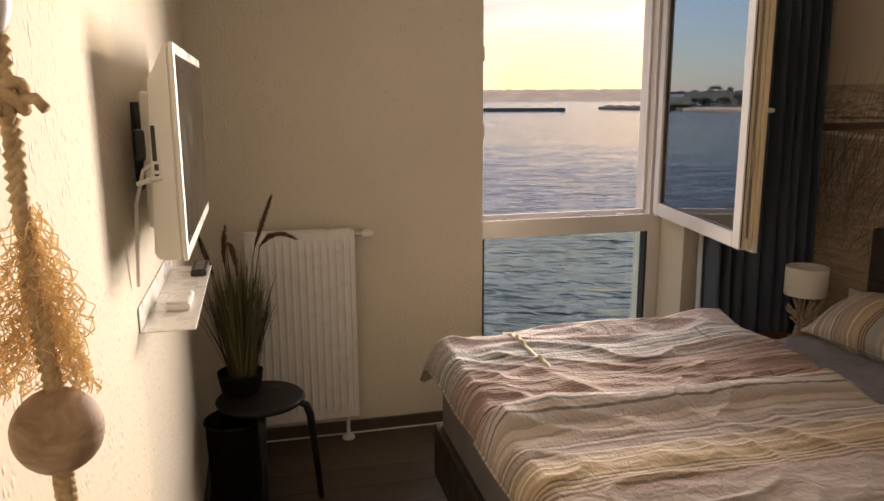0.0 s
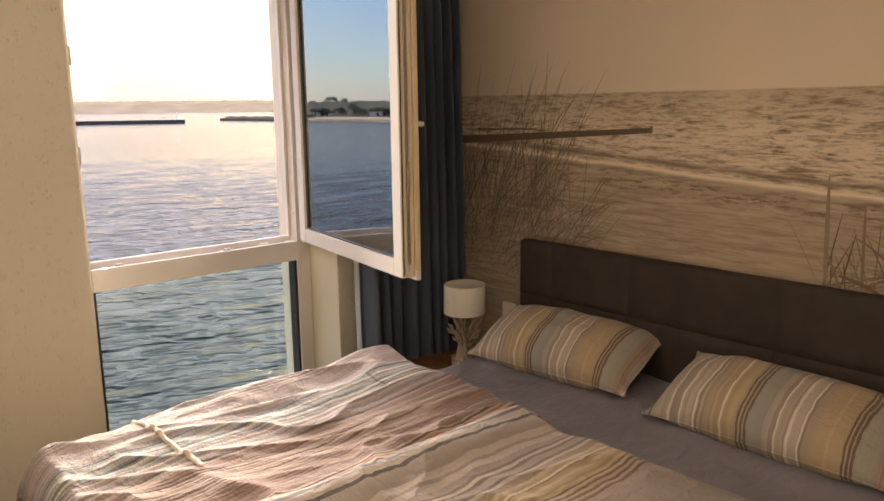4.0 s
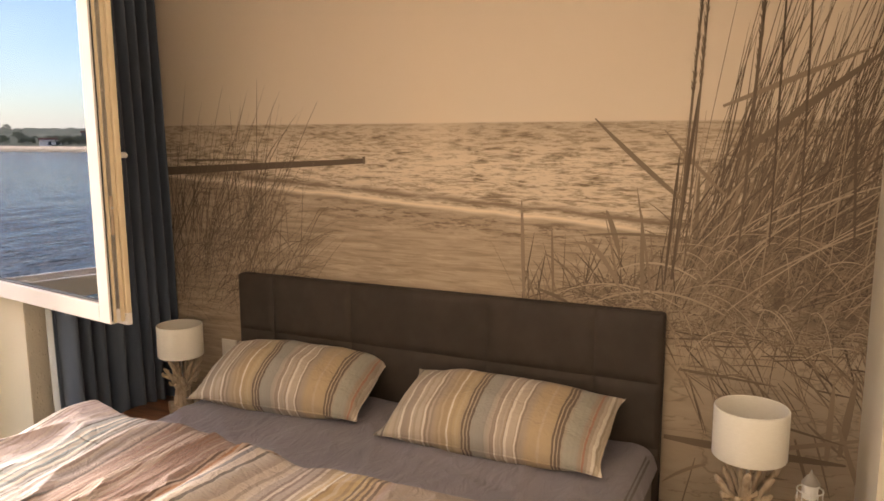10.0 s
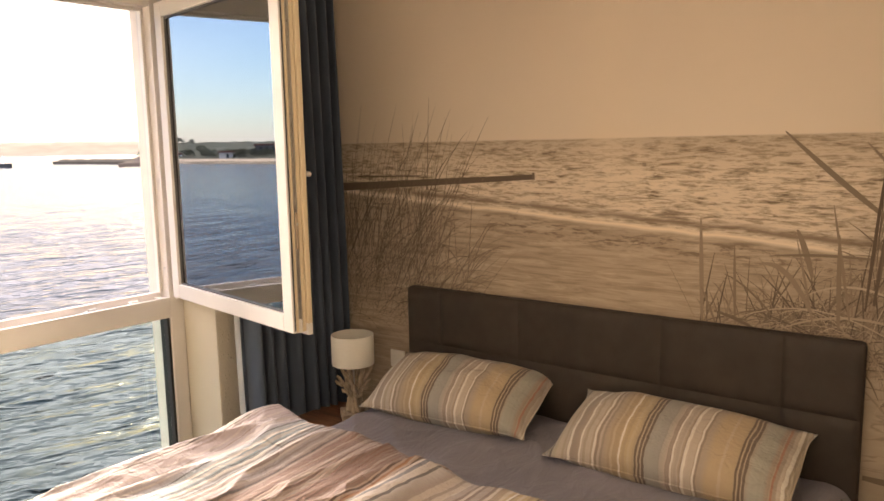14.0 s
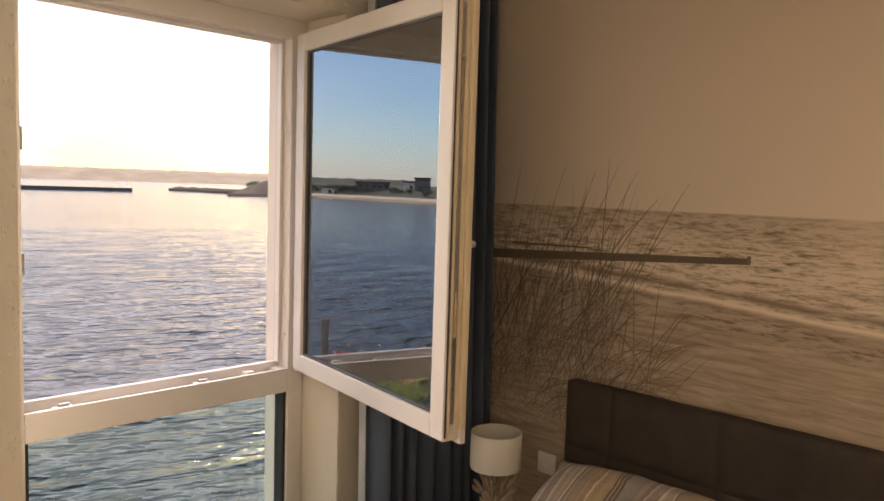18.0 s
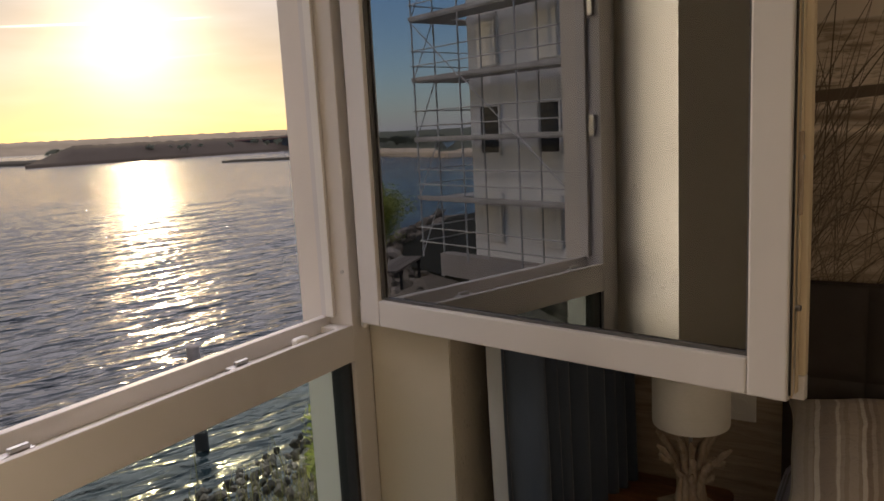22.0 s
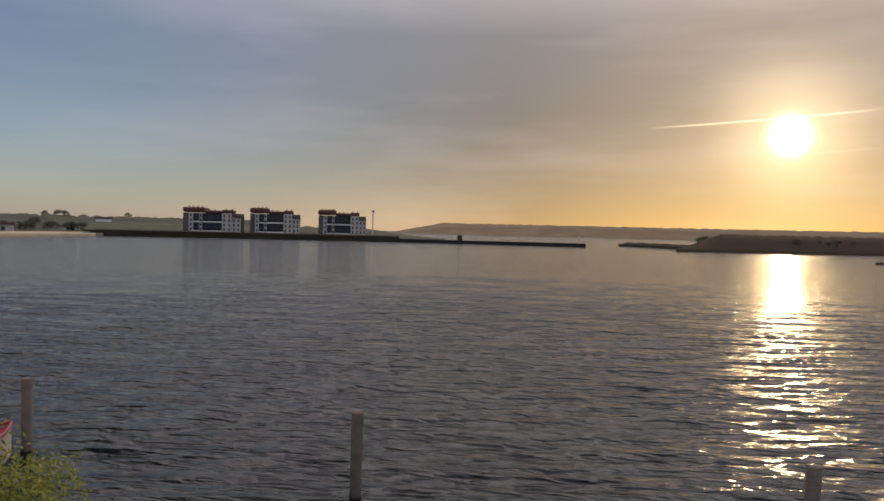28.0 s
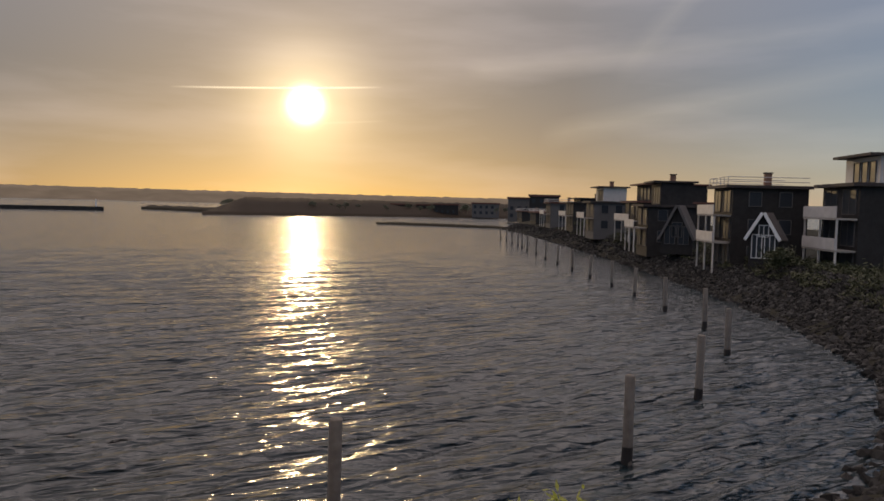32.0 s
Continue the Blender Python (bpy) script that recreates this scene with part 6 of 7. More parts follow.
for y, z, dy, dz, w in ((-2.462, 1.12, -0.062, 0.62, 0.014), (-2.475, 1.20, -0.055, 1.0, 0.008), (-2.500, 1.15, -0.05, 1.15, 0.007), (-2.662, 1.20, -0.05, 1.1, 0.010), (-2.752, 1.25, -0.006, 1.1, 0.007), (-2.835, 1.25, 0.012, 1.1, 0.007), (-2.985, 1.25, 0.03, 0.52, 0.009), (-2.44, 1.10, -0.03, 0.42, 0.010)):
    depth_ += 4e-6
    ribbon(bm, clip_tall(arc(y, z, dy, dz, 0.0, 10)), w, X1 - depth_)
# seed heads, a row of small overlapping grains up each of the tall stalks
rr = random.Random(48)
for y, z, dy in ((-2.504, 1.72, -0.030), (-2.525, 1.74, -0.024), (-2.688, 1.78, -0.025)):
    for k in range(34):
        w = k / 33
        for sd in (-1, 1):
            depth_ += 1e-6
            ribbon(bm, clip_tall(arc(y + dy * w, z + 0.55 * w, sd * rr.uniform(0.003, 0.009), rr.uniform(0.022, 0.040), 0, 3)), 0.0036, X1 - depth_)
tagged(part("printed_stalk", bm, inks["ink_dark"], mural, "printed thick grass stalks with seed heads"), kind="stuff")


# far dune grass beside the curtain
def wisp(rr):
    y, z = rr.uniform(-0.80, -0.20), rr.uniform(0.95, 1.20)
    return clip_tall(arc(y, z, -rr.uniform(-0.10, 0.34), rr.uniform(0.30, 0.80), -rr.uniform(0, 0.30), 9)), rr.uniform(0.0014, 0.0036)


def wisp_low(rr):
    y, z = rr.uniform(-1.0, -0.25), rr.uniform(0.80, 1.10)
    return clip_tall(arc(y, z, rr.uniform(-0.34, 0.16), rr.uniform(0.08, 0.50), -rr.uniform(0, 0.26), 8)), rr.uniform(0.0014, 0.0036)


printed("printed_grass", "ink_dark", 2.2, 51, 170, wisp, "printed fine dune grass")
printed("printed_grass", "ink_mid", 3.2, 52, 220, wisp_low, "printed fine dune grass")
printed("printed_grass", "ink_dark", 3.6, 53, 70, wisp_low, "printed fine dune grass")
# groynes in the printed sea
bm = bmesh.new()
for (ya, za, wa), (yb, zb, wb) in (((-0.05, 1.425, 0.040), (-1.285, 1.494, 0.020)), ((-0.35, 1.486, 0.008), (-0.72, 1.492, 0.006))):
    v = [bm.verts.new((X1 - 0.0004, y, z)) for y, z in ((ya, za - wa / 2), (yb, zb - wb / 2), (yb, zb + wb / 2), (ya, za + wa / 2))]
    bm.faces.new(v)
v = [bm.verts.new((X1 - 0.0005, y, z)) for y, z in ((-1.278, 1.483), (-1.290, 1.483), (-1.290, 1.511), (-1.278, 1.511))]
bm.faces.new(v)
part("printed_groyne", bm, inks["ink_dark"], mural, "printed dark timber groyne")

# ---- harbour ----
WZ = -5.5
CX, CY = 2.0, 0.0


def wave_height(x, y, cell):
    """Long-crested wind waves running in from the harbour mouth; those shorter than the cells are left to the material."""
    h = 0.0
    bend = 0.9 * noise.noise(Vector((x * 0.09, y * 0.09, 1.0))) + 0.35 * noise.noise(Vector((x * 0.31, y * 0.31, 2.0)))
    for amp, lam, ang, ph in ((0.020, 3.6, 1.20, 2.6), (0.030, 2.1, 1.33, 0.3), (0.036, 1.45, 1.24, 1.9), (0.030, 1.02, 1.40, 4.0), (0.021, 0.74, 1.14, 2.2), (0.014, 0.56, 1.45, 5.1)):
        if lam < cell * 3.0:
            continue
        k = 2 * math.pi / lam
        s = math.sin(k * (x * math.cos(ang) + y * math.sin(ang)) + ph + 2.0 * bend * (0.6 + 0.4 * lam))
        crest = 2 * ((s + 1) / 2) ** 1.7 - 0.85
        h += amp * crest * max(0.12, 0.75 + 1.1 * noise.noise(Vector((x * 0.22 + ph, y * 0.62 / max(0.8, lam), ph + 9))))
    if cell < 0.45:
        h += 0.020 * (0.5 - abs(noise.noise(Vector((x * 0.55, y * 1.5, 5.0)))) * 1.8)
    return 1.2 * h


bm = bmesh.new()
rings, r = [], 3.0
while r < 4300:
    rings.append(r)
    r += max(0.13, r * 0.0062) if r < 150 else r * 0.05
NA = 900
A0, A1 = radians(-75), radians(100)
prev = None
for r in rings:
    cell = max(r * (A1 - A0) / NA, r * 0.0062, 0.13)
    row = []
    for i in range(NA + 1):
        a = A0 + (A1 - A0) * i / NA
        x, y = CX + r * math.sin(a), CY + r * math.cos(a)
        row.append(bm.verts.new((x, y, WZ + (wave_height(x, y, cell) * min(1.0, (152 - r) / 70) if r < 150 else 0.0))))
    if prev:
        for i in range(NA):
            bm.faces.new((prev[i], prev[i + 1], row[i + 1], row[i]))
    prev = row
tagged(part("water", bm, M["water"], smooth=True), "dark rippled harbour water reaching the far shore", "water", kind="structure")
struct("sea_bed", box(-4200, 4200, -4200, 4200, WZ - 1.4, WZ - 1.2), M["farland"], "sea bed and land behind the houses", "ground")


# ---- mooring piles in an even row ----
PILES = [(-4.6, 22.7), (4.0, 17.8), (12.16, 12.5), (20.8, 10.3), (29.3, 12.0), (38.5, 14.6), (46.0, 19.0), (51.0, 24.0), (57.4, 29.8), (62.5, 34.8), (68.2, 40.6), (74.2, 46.6), (80.5, 52.8), (86.5, 58.8), (93, 65), (99, 71), (105, 76.5), (110.5, 81.5), (116, 87), (122, 93), (129, 100)]


def pile(r, h):
    t = thing("mooring_pile", "weathered round timber mooring pile standing in the water", "mooring pile", (0, 0, 0), "row of mooring piles")
    bm = lathe([(r, -1.2), (r * 1.02, 0.0), (r * 0.98, 0.5), (r, h - 0.02), (r * 0.93, h), (0, h + 0.004)], 16)
    for v in bm.verts:
        v.co.x += 0.012 * noise.noise(v.co * 3.0)
        v.co.y += 0.012 * noise.noise(v.co * 3.0 + Vector((5, 0, 0)))
    shaft = part("shaft", bm, M["timber_pile"], t, smooth=True)
    part("weed_band", lathe([(r * 1.04, -0.3), (r * 1.07, 0.0), (r * 1.06, 0.32), (r * 1.03, 0.42)], 16), M["house_dark"], t, "dark wet weed band")
    return t


first = pile(0.145, 2.42)
first.location = (*PILES[0], WZ)
rr = random.Random(5)
for x, y in PILES[1:]:
    copy_thing(first, pose(x, y, WZ + rr.uniform(-0.08, 0.05), rr.uniform(-1.0, 1.0), rr.uniform(-1.2, 1.2), rr.uniform(0, 360)))

# ---- banks ----
RIGHT = [(11.1, 7.5), (14.2, 6.6), (18.5, 5.8), (24.0, 4.9), (30.5, 5.4), (37.4, 7.0), (43.4, 10.0), (51.0, 14.9), (60.2, 22.2), (74.2, 34.2), (92.8, 51.1), (123.6, 80.5), (155.6, 111.7), (186.7, 145)]
LEFT = [(-24, 38.6), (-17.7, 33.3), (-12.7, 28.4), (-9.8, 25.4), (-9.2, 23.0), (-8.8, 20.4), (-6.6, 18.8), (-5.6, 16), (-4.8, 12.6), (-3.0, 10.6), (0, 9.0), (4, 8.9), (7.6, 8.9), (9.2, 8.5), (11.1, 7.5)]
SHORE = LEFT[:-1] + RIGHT


def along(pts, s):
    """The place s metres along a line, with its heading."""
    for (x0, y0), (x1, y1) in zip(pts, pts[1:]):
        d = math.hypot(x1 - x0, y1 - y0)
        if s <= d:
            return x0 + (x1 - x0) * s / d, y0 + (y1 - y0) * s / d, Vector(((x1 - x0) / d, (y1 - y0) / d))
        s -= d
    return None


def length(pts):
    return sum(math.hypot(b[0] - a[0], b[1] - a[1]) for a, b in zip(pts, pts[1:]))


def bank_mesh(pts, profile, step=1.6):
    bm = bmesh.new()
    prev, s, total = None, 0.0, length(pts)
    while s < total:
        x, y, t = along(pts, s)
        row = []
        for d, z in profile:
            j = 0.35 * noise.noise(Vector((x * 0.35, y * 0.35, d)))
            row.append(bm.verts.new((x + t.y * (d + j), y - t.x * (d + j), z + 0.25 * noise.noise(Vector((x * 0.5, y * 0.5, d * 0.7))))))
        if prev:
            for a, b, c, e in zip(prev, prev[1:], row[1:], row):
                bm.faces.new((a, b, c, e))
        prev = row
        s += step
    return bm


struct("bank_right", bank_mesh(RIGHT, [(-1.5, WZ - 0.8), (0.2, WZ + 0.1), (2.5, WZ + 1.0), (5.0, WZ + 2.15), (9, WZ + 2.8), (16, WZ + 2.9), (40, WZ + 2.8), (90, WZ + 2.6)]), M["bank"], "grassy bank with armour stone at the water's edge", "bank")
struct("bank_left", bank_mesh(LEFT, [(-1.5, WZ - 0.8), (0.2, WZ + 0.1), (2.0, WZ + 0.85), (4.2, WZ + 1.6), (7, WZ + 1.62), (9, WZ + 1.2)]), M["cobble"], "stony bank below the apartment house", "bank")
struct("quay_ground", extrude_poly([(-40, 0.45), (-40, 34), (-25, 33), (-16, 26), (-13.5, 22), (-12.5, 15), (-10, 9), (-5, 6), (4, 5.4), (9, 4), (18, 1.5), (18, 0.45)], WZ - 0.6, WZ + 1.75), M["bank"], "earth and gravel below the houses", "ground")
struct("land_behind", box(-80, 40, -160, 0.44, WZ - 0.6, WZ + 1.70), M["bank"], "plain ground behind the apartment house", "ground")

# armour stones: some hundred near ones are single pieces, the rest one mesh
rr = random.Random(17)
stone_meshes = []
for k in range(9):
    bm = bmesh.new()
    bmesh.ops.create_icosphere(bm, subdivisions=1, radius=0.5)
    s = Vector((rr.uniform(0.8, 1.3), rr.uniform(0.6, 1.0), rr.uniform(0.5, 0.8)))
    for v in bm.verts:
        v.co = Vector((v.co.x * s.x, v.co.y * s.y, v.co.z * s.z)) * (1 + 0.35 * noise.noise(v.co * 2.3 + Vector((k * 7, 0, 0))))
    me = bpy.data.meshes.new("stone")
    bm.to_mesh(me)
    bm.free()
    me.materials.append(M["rock"] if k < 4 else (M["cobble"] if k < 7 else M["pale_rock"]))
    stone_meshes.append(me)


def stone_spots(pts, a, b, n, up, wide):
    for _ in range(n):
        s = rr.uniform(a, b)
        q = along(pts, s)
        if q is None:
            continue
        x, y, t = q
        d = rr.uniform(-0.7, wide)
        yield x + t.y * d, y - t.x * d, WZ - 0.1 + max(0.0, d) * up, rr.uniform(0.24, 0.78)


armour = thing("armour_stones", "heap of grey armour stones along the water's edge", "rocks", (0, 0, 0), kind="structure")
spots = list(stone_spots(SHORE, 52, 76, 170, 0.47, 4.4)) + list(stone_spots(SHORE, 0, 30, 125, 0.47, 4.5))
for x, y, z, s in spots:
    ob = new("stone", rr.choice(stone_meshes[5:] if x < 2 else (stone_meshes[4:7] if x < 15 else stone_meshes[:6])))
    s *= 0.62 if 2 < x < 13 else 1.0
    ob.parent, ob.location, ob.scale = armour, (x, y, z), (s, s, s)
    ob.rotation_euler = (rr.uniform(0, 6), rr.uniform(0, 6), rr.uniform(0, 6))
G = (1 + 5 ** 0.5) / 2
ICO = [Vector(p).normalized() * 0.5 for p in ((-1, G, 0), (1, G, 0), (-1, -G, 0), (1, -G, 0), (0, -1, G), (0, 1, G), (0, -1, -G), (0, 1, -G), (G, 0, -1), (G, 0, 1), (-G, 0, -1), (-G, 0, 1))]
ICO_FACES = ((0, 11, 5), (0, 5, 1), (0, 1, 7), (0, 7, 10), (0, 10, 11), (1, 5, 9), (5, 11, 4), (11, 10, 2), (10, 7, 6), (7, 1, 8), (3, 9, 4), (3, 4, 2), (3, 2, 6), (3, 6, 8), (3, 8, 9), (4, 9, 5), (2, 4, 11), (6, 2, 10), (8, 6, 7), (9, 8, 1))
near_bm, far_bm = bmesh.new(), bmesh.new()
for x, y, z, s in list(stone_spots(SHORE, 0, 76, 2600, 0.47, 4.2)) + list(stone_spots(SHORE, 0, 40, 1500, 0.47, 1.6)) + list(stone_spots(SHORE, 72, 115, 6500, 0.47, 5.8)) + list(stone_spots(SHORE, 115, 150, 3400, 0.47, 4.8)) + list(stone_spots(SHORE, 150, 320, 4500, 0.45, 4.6)) + [(x, y, min(z, WZ + 1.95), s) for x, y, z, s in stone_spots(SHORE, 40, 60, 4200, 0.47, 6.5)] + [(rr.uniform(3.5, 11.5), rr.uniform(2.6, 8.0), WZ + 1.72, rr.uniform(0.14, 0.46)) for _ in range(1300)]:
    if x < 13:
        s *= 0.6
    mtx = Mx.Translation((x, y, z)) @ Euler((rr.uniform(0, 6), rr.uniform(0, 6), rr.uniform(0, 6))).to_matrix().to_4x4() @ Mx.Diagonal((s, s * 0.8, s * 0.65, 1))
    bm = near_bm if x < 13 else far_bm
    vs = [bm.verts.new(mtx @ (p * rr.uniform(0.75, 1.2))) for p in ICO]
    for f in ICO_FACES:
        bm.faces.new([vs[k] for k in f])
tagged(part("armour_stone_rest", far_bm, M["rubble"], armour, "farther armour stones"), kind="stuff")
tagged(part("shore_cobbles", near_bm, M["cobble_mix"], armour, "brown cobbles below the apartment house"), kind="stuff")


# ---- shrubs and trees ----
def leaf_cloud(bm, rr, centre, radius, n, size, flat=0.8):
    for _ in range(n):
        d = Vector((rr.gauss(0, 1), rr.gauss(0, 1), rr.gauss(0, flat))).normalized() * radius * rr.random() ** 0.42
        p = Vector(centre) + d
        a = Vector((rr.uniform(-1, 1), rr.uniform(-1, 1), rr.uniform(-0.4, 1))).normalized() * size * rr.uniform(0.6, 1.4)
        b = a.cross(Vector((rr.uniform(-1, 1), rr.uniform(-1, 1), rr.uniform(-1, 1)))).normalized() * size * 0.32
        bm.faces.new([bm.verts.new(q) for q in (p - a, p + b, p + a, p - b)])


def shrub(at, h, w, n, seed, mat, label, leaf=0.07, category="bush", name="bush"):
    rr = random.Random(seed)
    t = thing(name, label, category, at)
    bm = bmesh.new()
    tips = []
    for k in range(11):
        a = k * 2.4 + rr.uniform(-0.4, 0.4)
        reach = rr.uniform(0.25, 0.9) * w
        pts = [(0.08 * math.cos(a), 0.08 * math.sin(a), -0.2)]
        for q in range(1, 6):
            u = q / 5
            pts.append((reach * u * math.cos(a) + rr.uniform(-0.06, 0.06), reach * u * math.sin(a) + rr.uniform(-0.06, 0.06), h * rr.uniform(0.92, 1.02) * u ** 0.8 * (1 - 0.35 * reach / w * u)))
        tube(pts, [0.035 * h / 2, 0.03 * h / 2, 0.022 * h / 2, 0.015 * h / 2, 0.01 * h / 2, 0.004], 6, bm)
        tips += pts[1:]
    part("trunk", bm, M["bark"], t)
    tips += [(0.35 * w, 0.1 * w, h * 0.18), (-0.35 * w, 0, h * 0.2), (0, 0.35 * w, h * 0.22), (0.1 * w, -0.35 * w, h * 0.2), (0, 0, h * 0.3), (0, 0, h * 0.55), (0.1 * w, 0, h * 0.8), (-0.1 * w, 0.1 * w, h * 0.92), (0, -0.1 * w, h * 1.0)]
    bm = bmesh.new()
    for p in tips:
        leaf_cloud(bm, rr, p, 0.33 * w * rr.uniform(0.7, 1.3), n // len(tips), leaf)
    crown = part("crown", bm, mat, t, "dense small leaves")
    return t


shrub((7.9, 4.1, WZ + 1.9), 2.25, 0.95, 10000, 3, M["leaf"], "bright yellow-green willow bush at the water's edge", 0.055)
rr = random.Random(91)
bm = bmesh.new()
for k in range(1500):
    x, y = rr.gauss(8.6, 1.1), rr.gauss(5.6, 0.9)
    blade(bm, (x, y, WZ + 1.3), (rr.uniform(-0.25, 0.25), rr.uniform(-0.25, 0.25)), rr.uniform(0.5, 1.15), rr.uniform(0.008, 0.016), rr.uniform(0, 0.7), 5, rr.uniform(-1, 1))
tagged(part("reeds", bm, M["reed"]), "yellow-green reeds and rough grass round the bush", "reeds", kind="stuff")
stub = thing("wooden_stub", "short weathered timber stub among the shore rocks", "post", (15.2, 6.1, WZ + 0.3))
part("shaft", lathe([(0.17, -0.8), (0.175, 0.3), (0.17, 0.66), (0.15, 0.71), (0, 0.73)], 14), M["timber_pile"], stub, smooth=True)
shrub((-2.6, 13.6, WZ + 0.2), 2.7, 1.9, 9000, 4, M["leaf"], "yellow-green willow bush at the quay edge", 0.07)
shrub((-16.6, 28.4, WZ + 1.6), 2.7, 2.0, 9000, 5, M["leaf"], "yellow-green bush beside the scaffolding", 0.09)
for k, (x, y) in enumerate(((66, 21.5), (86, 38), (96, 48), (104, 55), (118, 68), (130, 80))):
    shrub((x, y, WZ + 2.7), 1.3 + 0.4 * (k % 3), 1.9, 1500, 60 + k, M["tree"], "low dark green shrub on the grassy bank", 0.16)


def tree(at, h, w, n, seed, label="grey-green broad-leaved tree on the far shore"):
    rr = random.Random(seed)
    t = thing("tree", label, "tree", at)
    bm = tube([(0, 0, -0.5), (0.02 * h, 0, h * 0.25), (0.01 * h, 0.02 * h, h * 0.55), (0, 0, h * 0.85)], [0.035 * h, 0.026 * h, 0.017 * h, 0.005 * h], 7)
    tips = []
    for k in range(9):
        a, z = k * 2.4, h * rr.uniform(0.24, 0.78)
        e = (w * rr.uniform(0.4, 0.8) * math.cos(a), w * rr.uniform(0.4, 0.8) * math.sin(a), z + h * rr.uniform(0.08, 0.28))
        tube([(0.01 * h, 0, z), (e[0] * 0.5, e[1] * 0.5, (z + e[2]) / 2 + 0.03 * h), e], [0.012 * h, 0.008 * h, 0.003 * h], 5, bm)
        tips.append(e)
    part("trunk", bm, M["bark"], t)
    bm = bmesh.new()
    for p in tips + [(0, 0, h * 0.85), (0, 0, h * 0.65)]:
        leaf_cloud(bm, rr, p, 0.34 * w * rr.uniform(0.7, 1.3), n // 11, 0.05 * h)
    part("crown", bm, M["far_leaf"], t)
    return t


# ---- buildings ----
def window_on(parent, m, w, h, frame="white_paint", bars=1):
    """A window lying in the wall plane of m (local x along the wall, y out of it, z up), with frame, panes and sill."""
    n = part("window", box(-w / 2, w / 2, -0.02, 0.05, 0, h), M["house_pane"], parent)
    n.matrix_local = m
    for a, b, c, d in ((-w / 2 - 0.06, -w / 2, -0.06, h + 0.06), (w / 2, w / 2 + 0.06, -0.06, h + 0.06), (-w / 2, w / 2, h, h + 0.06), (-w / 2, w / 2, -0.06, 0)):
        part("frame", box(a, b, -0.02, 0.09, c, d), M[frame], n)
    for k in range(bars):
        x = -w / 2 + w * (k + 1) / (bars + 1)
        part("mullion", box(x - 0.03, x + 0.03, 0.051, 0.08, 0, h), M[frame], n)
    return n


def face(x, y, z, rz):
    return pose(x, y, z, 0, 0, rz)


def scaffold_house():
    t = thing("apartment_house", "white rendered apartment block under construction", "building", (-13.6, 18.0, WZ + 2.2))
    part("wall", box(-12, 0, -16.5, 0, -0.5, 16.5), M["house_white"], t)
    part("roof", box(-12.3, 0.3, -16.8, 0.3, 16.5, 16.9), M["concrete"], t)
    part("plinth", box(0.001, 0.5, -16.5, 1.4, -0.5, 0.35), M["concrete"], t, "pale concrete plinth")
    for s in range(5):
        for y in (-1.0, -3.6, -6.4, -9.2, -12.0, -14.8):
            window_on(t, face(0, y, 1.0 + s * 2.9, -90), 0.85, 1.5, "white_paint", 0)
            if (s + int(-y)) % 2:
                part("foil", box(0.10, 0.13, y - 0.45, y + 0.45, 0.9 + s * 2.9, 2.6 + s * 2.9, 0.02), M["white_plastic"], t, "crinkled protective foil")
    for s in range(5):
        for x in (-2.5, -6, -9.5):
            window_on(t, face(x, 0, 1.0 + s * 2.9, 0), 1.1, 1.5, "white_paint", 1)
    sc = thing("scaffold", "steel tube scaffolding with plank decks round the block", "scaffold", (-13.6, 18.0, WZ + 2.55))
    H, decks = 13.0, [0.05 + 2.0 * k for k in range(7)]
    ys = [-16.0, -13.5, -11.0, -8.5, -6.0, -3.5, -1.0, 1.35]
    for y in ys:
        for x in (0.35, 1.30):
            part("standard", rod((x, y, 0), (x, y, H), 0.03, n=8), M["alu"], sc)
    for x in (-1.4, -3.9, -6.4):
        for y in (0.45, 1.35):
            part("standard", rod((x, y, 0), (x, y, H), 0.03, n=8), M["alu"], sc)
    for z in decks[1:]:
        part("deck", box(0.33, 1.32, -16.2, 1.45, z - 0.05, z, 0), M["deck_grey"], sc, "worn grey plank deck")
        part("deck", box(-6.6, 0.325, 0.43, 1.37, z - 0.05, z, 0), M["deck_grey"], sc, "worn grey plank deck")
        part("toe_board", box(1.33, 1.36, -16.2, 1.45, z + 0.001, z + 0.12), M["deck_grey"], sc)
    for z in decks:
        for dz in (0.5, 1.0):
            part("guard_rail", rod((1.34, -16.2, z + dz), (1.34, 1.45, z + dz), 0.022, n=7), M["alu"], sc)
            part("guard_rail", rod((1.34, 1.42, z + dz), (-6.6, 1.42, z + dz), 0.022, n=7), M["alu"], sc)
    for k, z in enumerate(decks[:-1]):
        y = ys[3 + k % 4]
        part("brace", rod((1.36, y, z), (1.36, y + 2.4, z + 2.0), 0.02, n=7), M["alu"], sc)
        part("brace", rod((1.30, 1.40, z), (0.35, 1.40, z + 2.0), 0.02, n=7), M["alu"], sc)
    return t


scaffold_house()
# a stack of planks on a trestle by the quay edge
tr = thing("plank_trestle", "dark timber trestle with a stack of planks on the quay", "trestle", (-10.3, 18.2, WZ + 2.05))
tr.rotation_euler = (0, 0, radians(-35))
for k in range(3):
    part("plank", box(-1.35, 1.35, -0.42 + k * 0.28, -0.17 + k * 0.28, 0.62, 0.68, 0.006), M["timber_pile"], tr)
for x in (-0.95, 0.95):
    part("beam", box(x - 0.05, x + 0.05, -0.5, 0.5, 0.54, 0.6195, 0.006), M["house_dark"], tr)
    for y in (-0.42, 0.42):
        part("leg", box(x - 0.04, x + 0.04, y - 0.04, y + 0.04, 0, 0.5395, 0.005), M["house_dark"], tr)


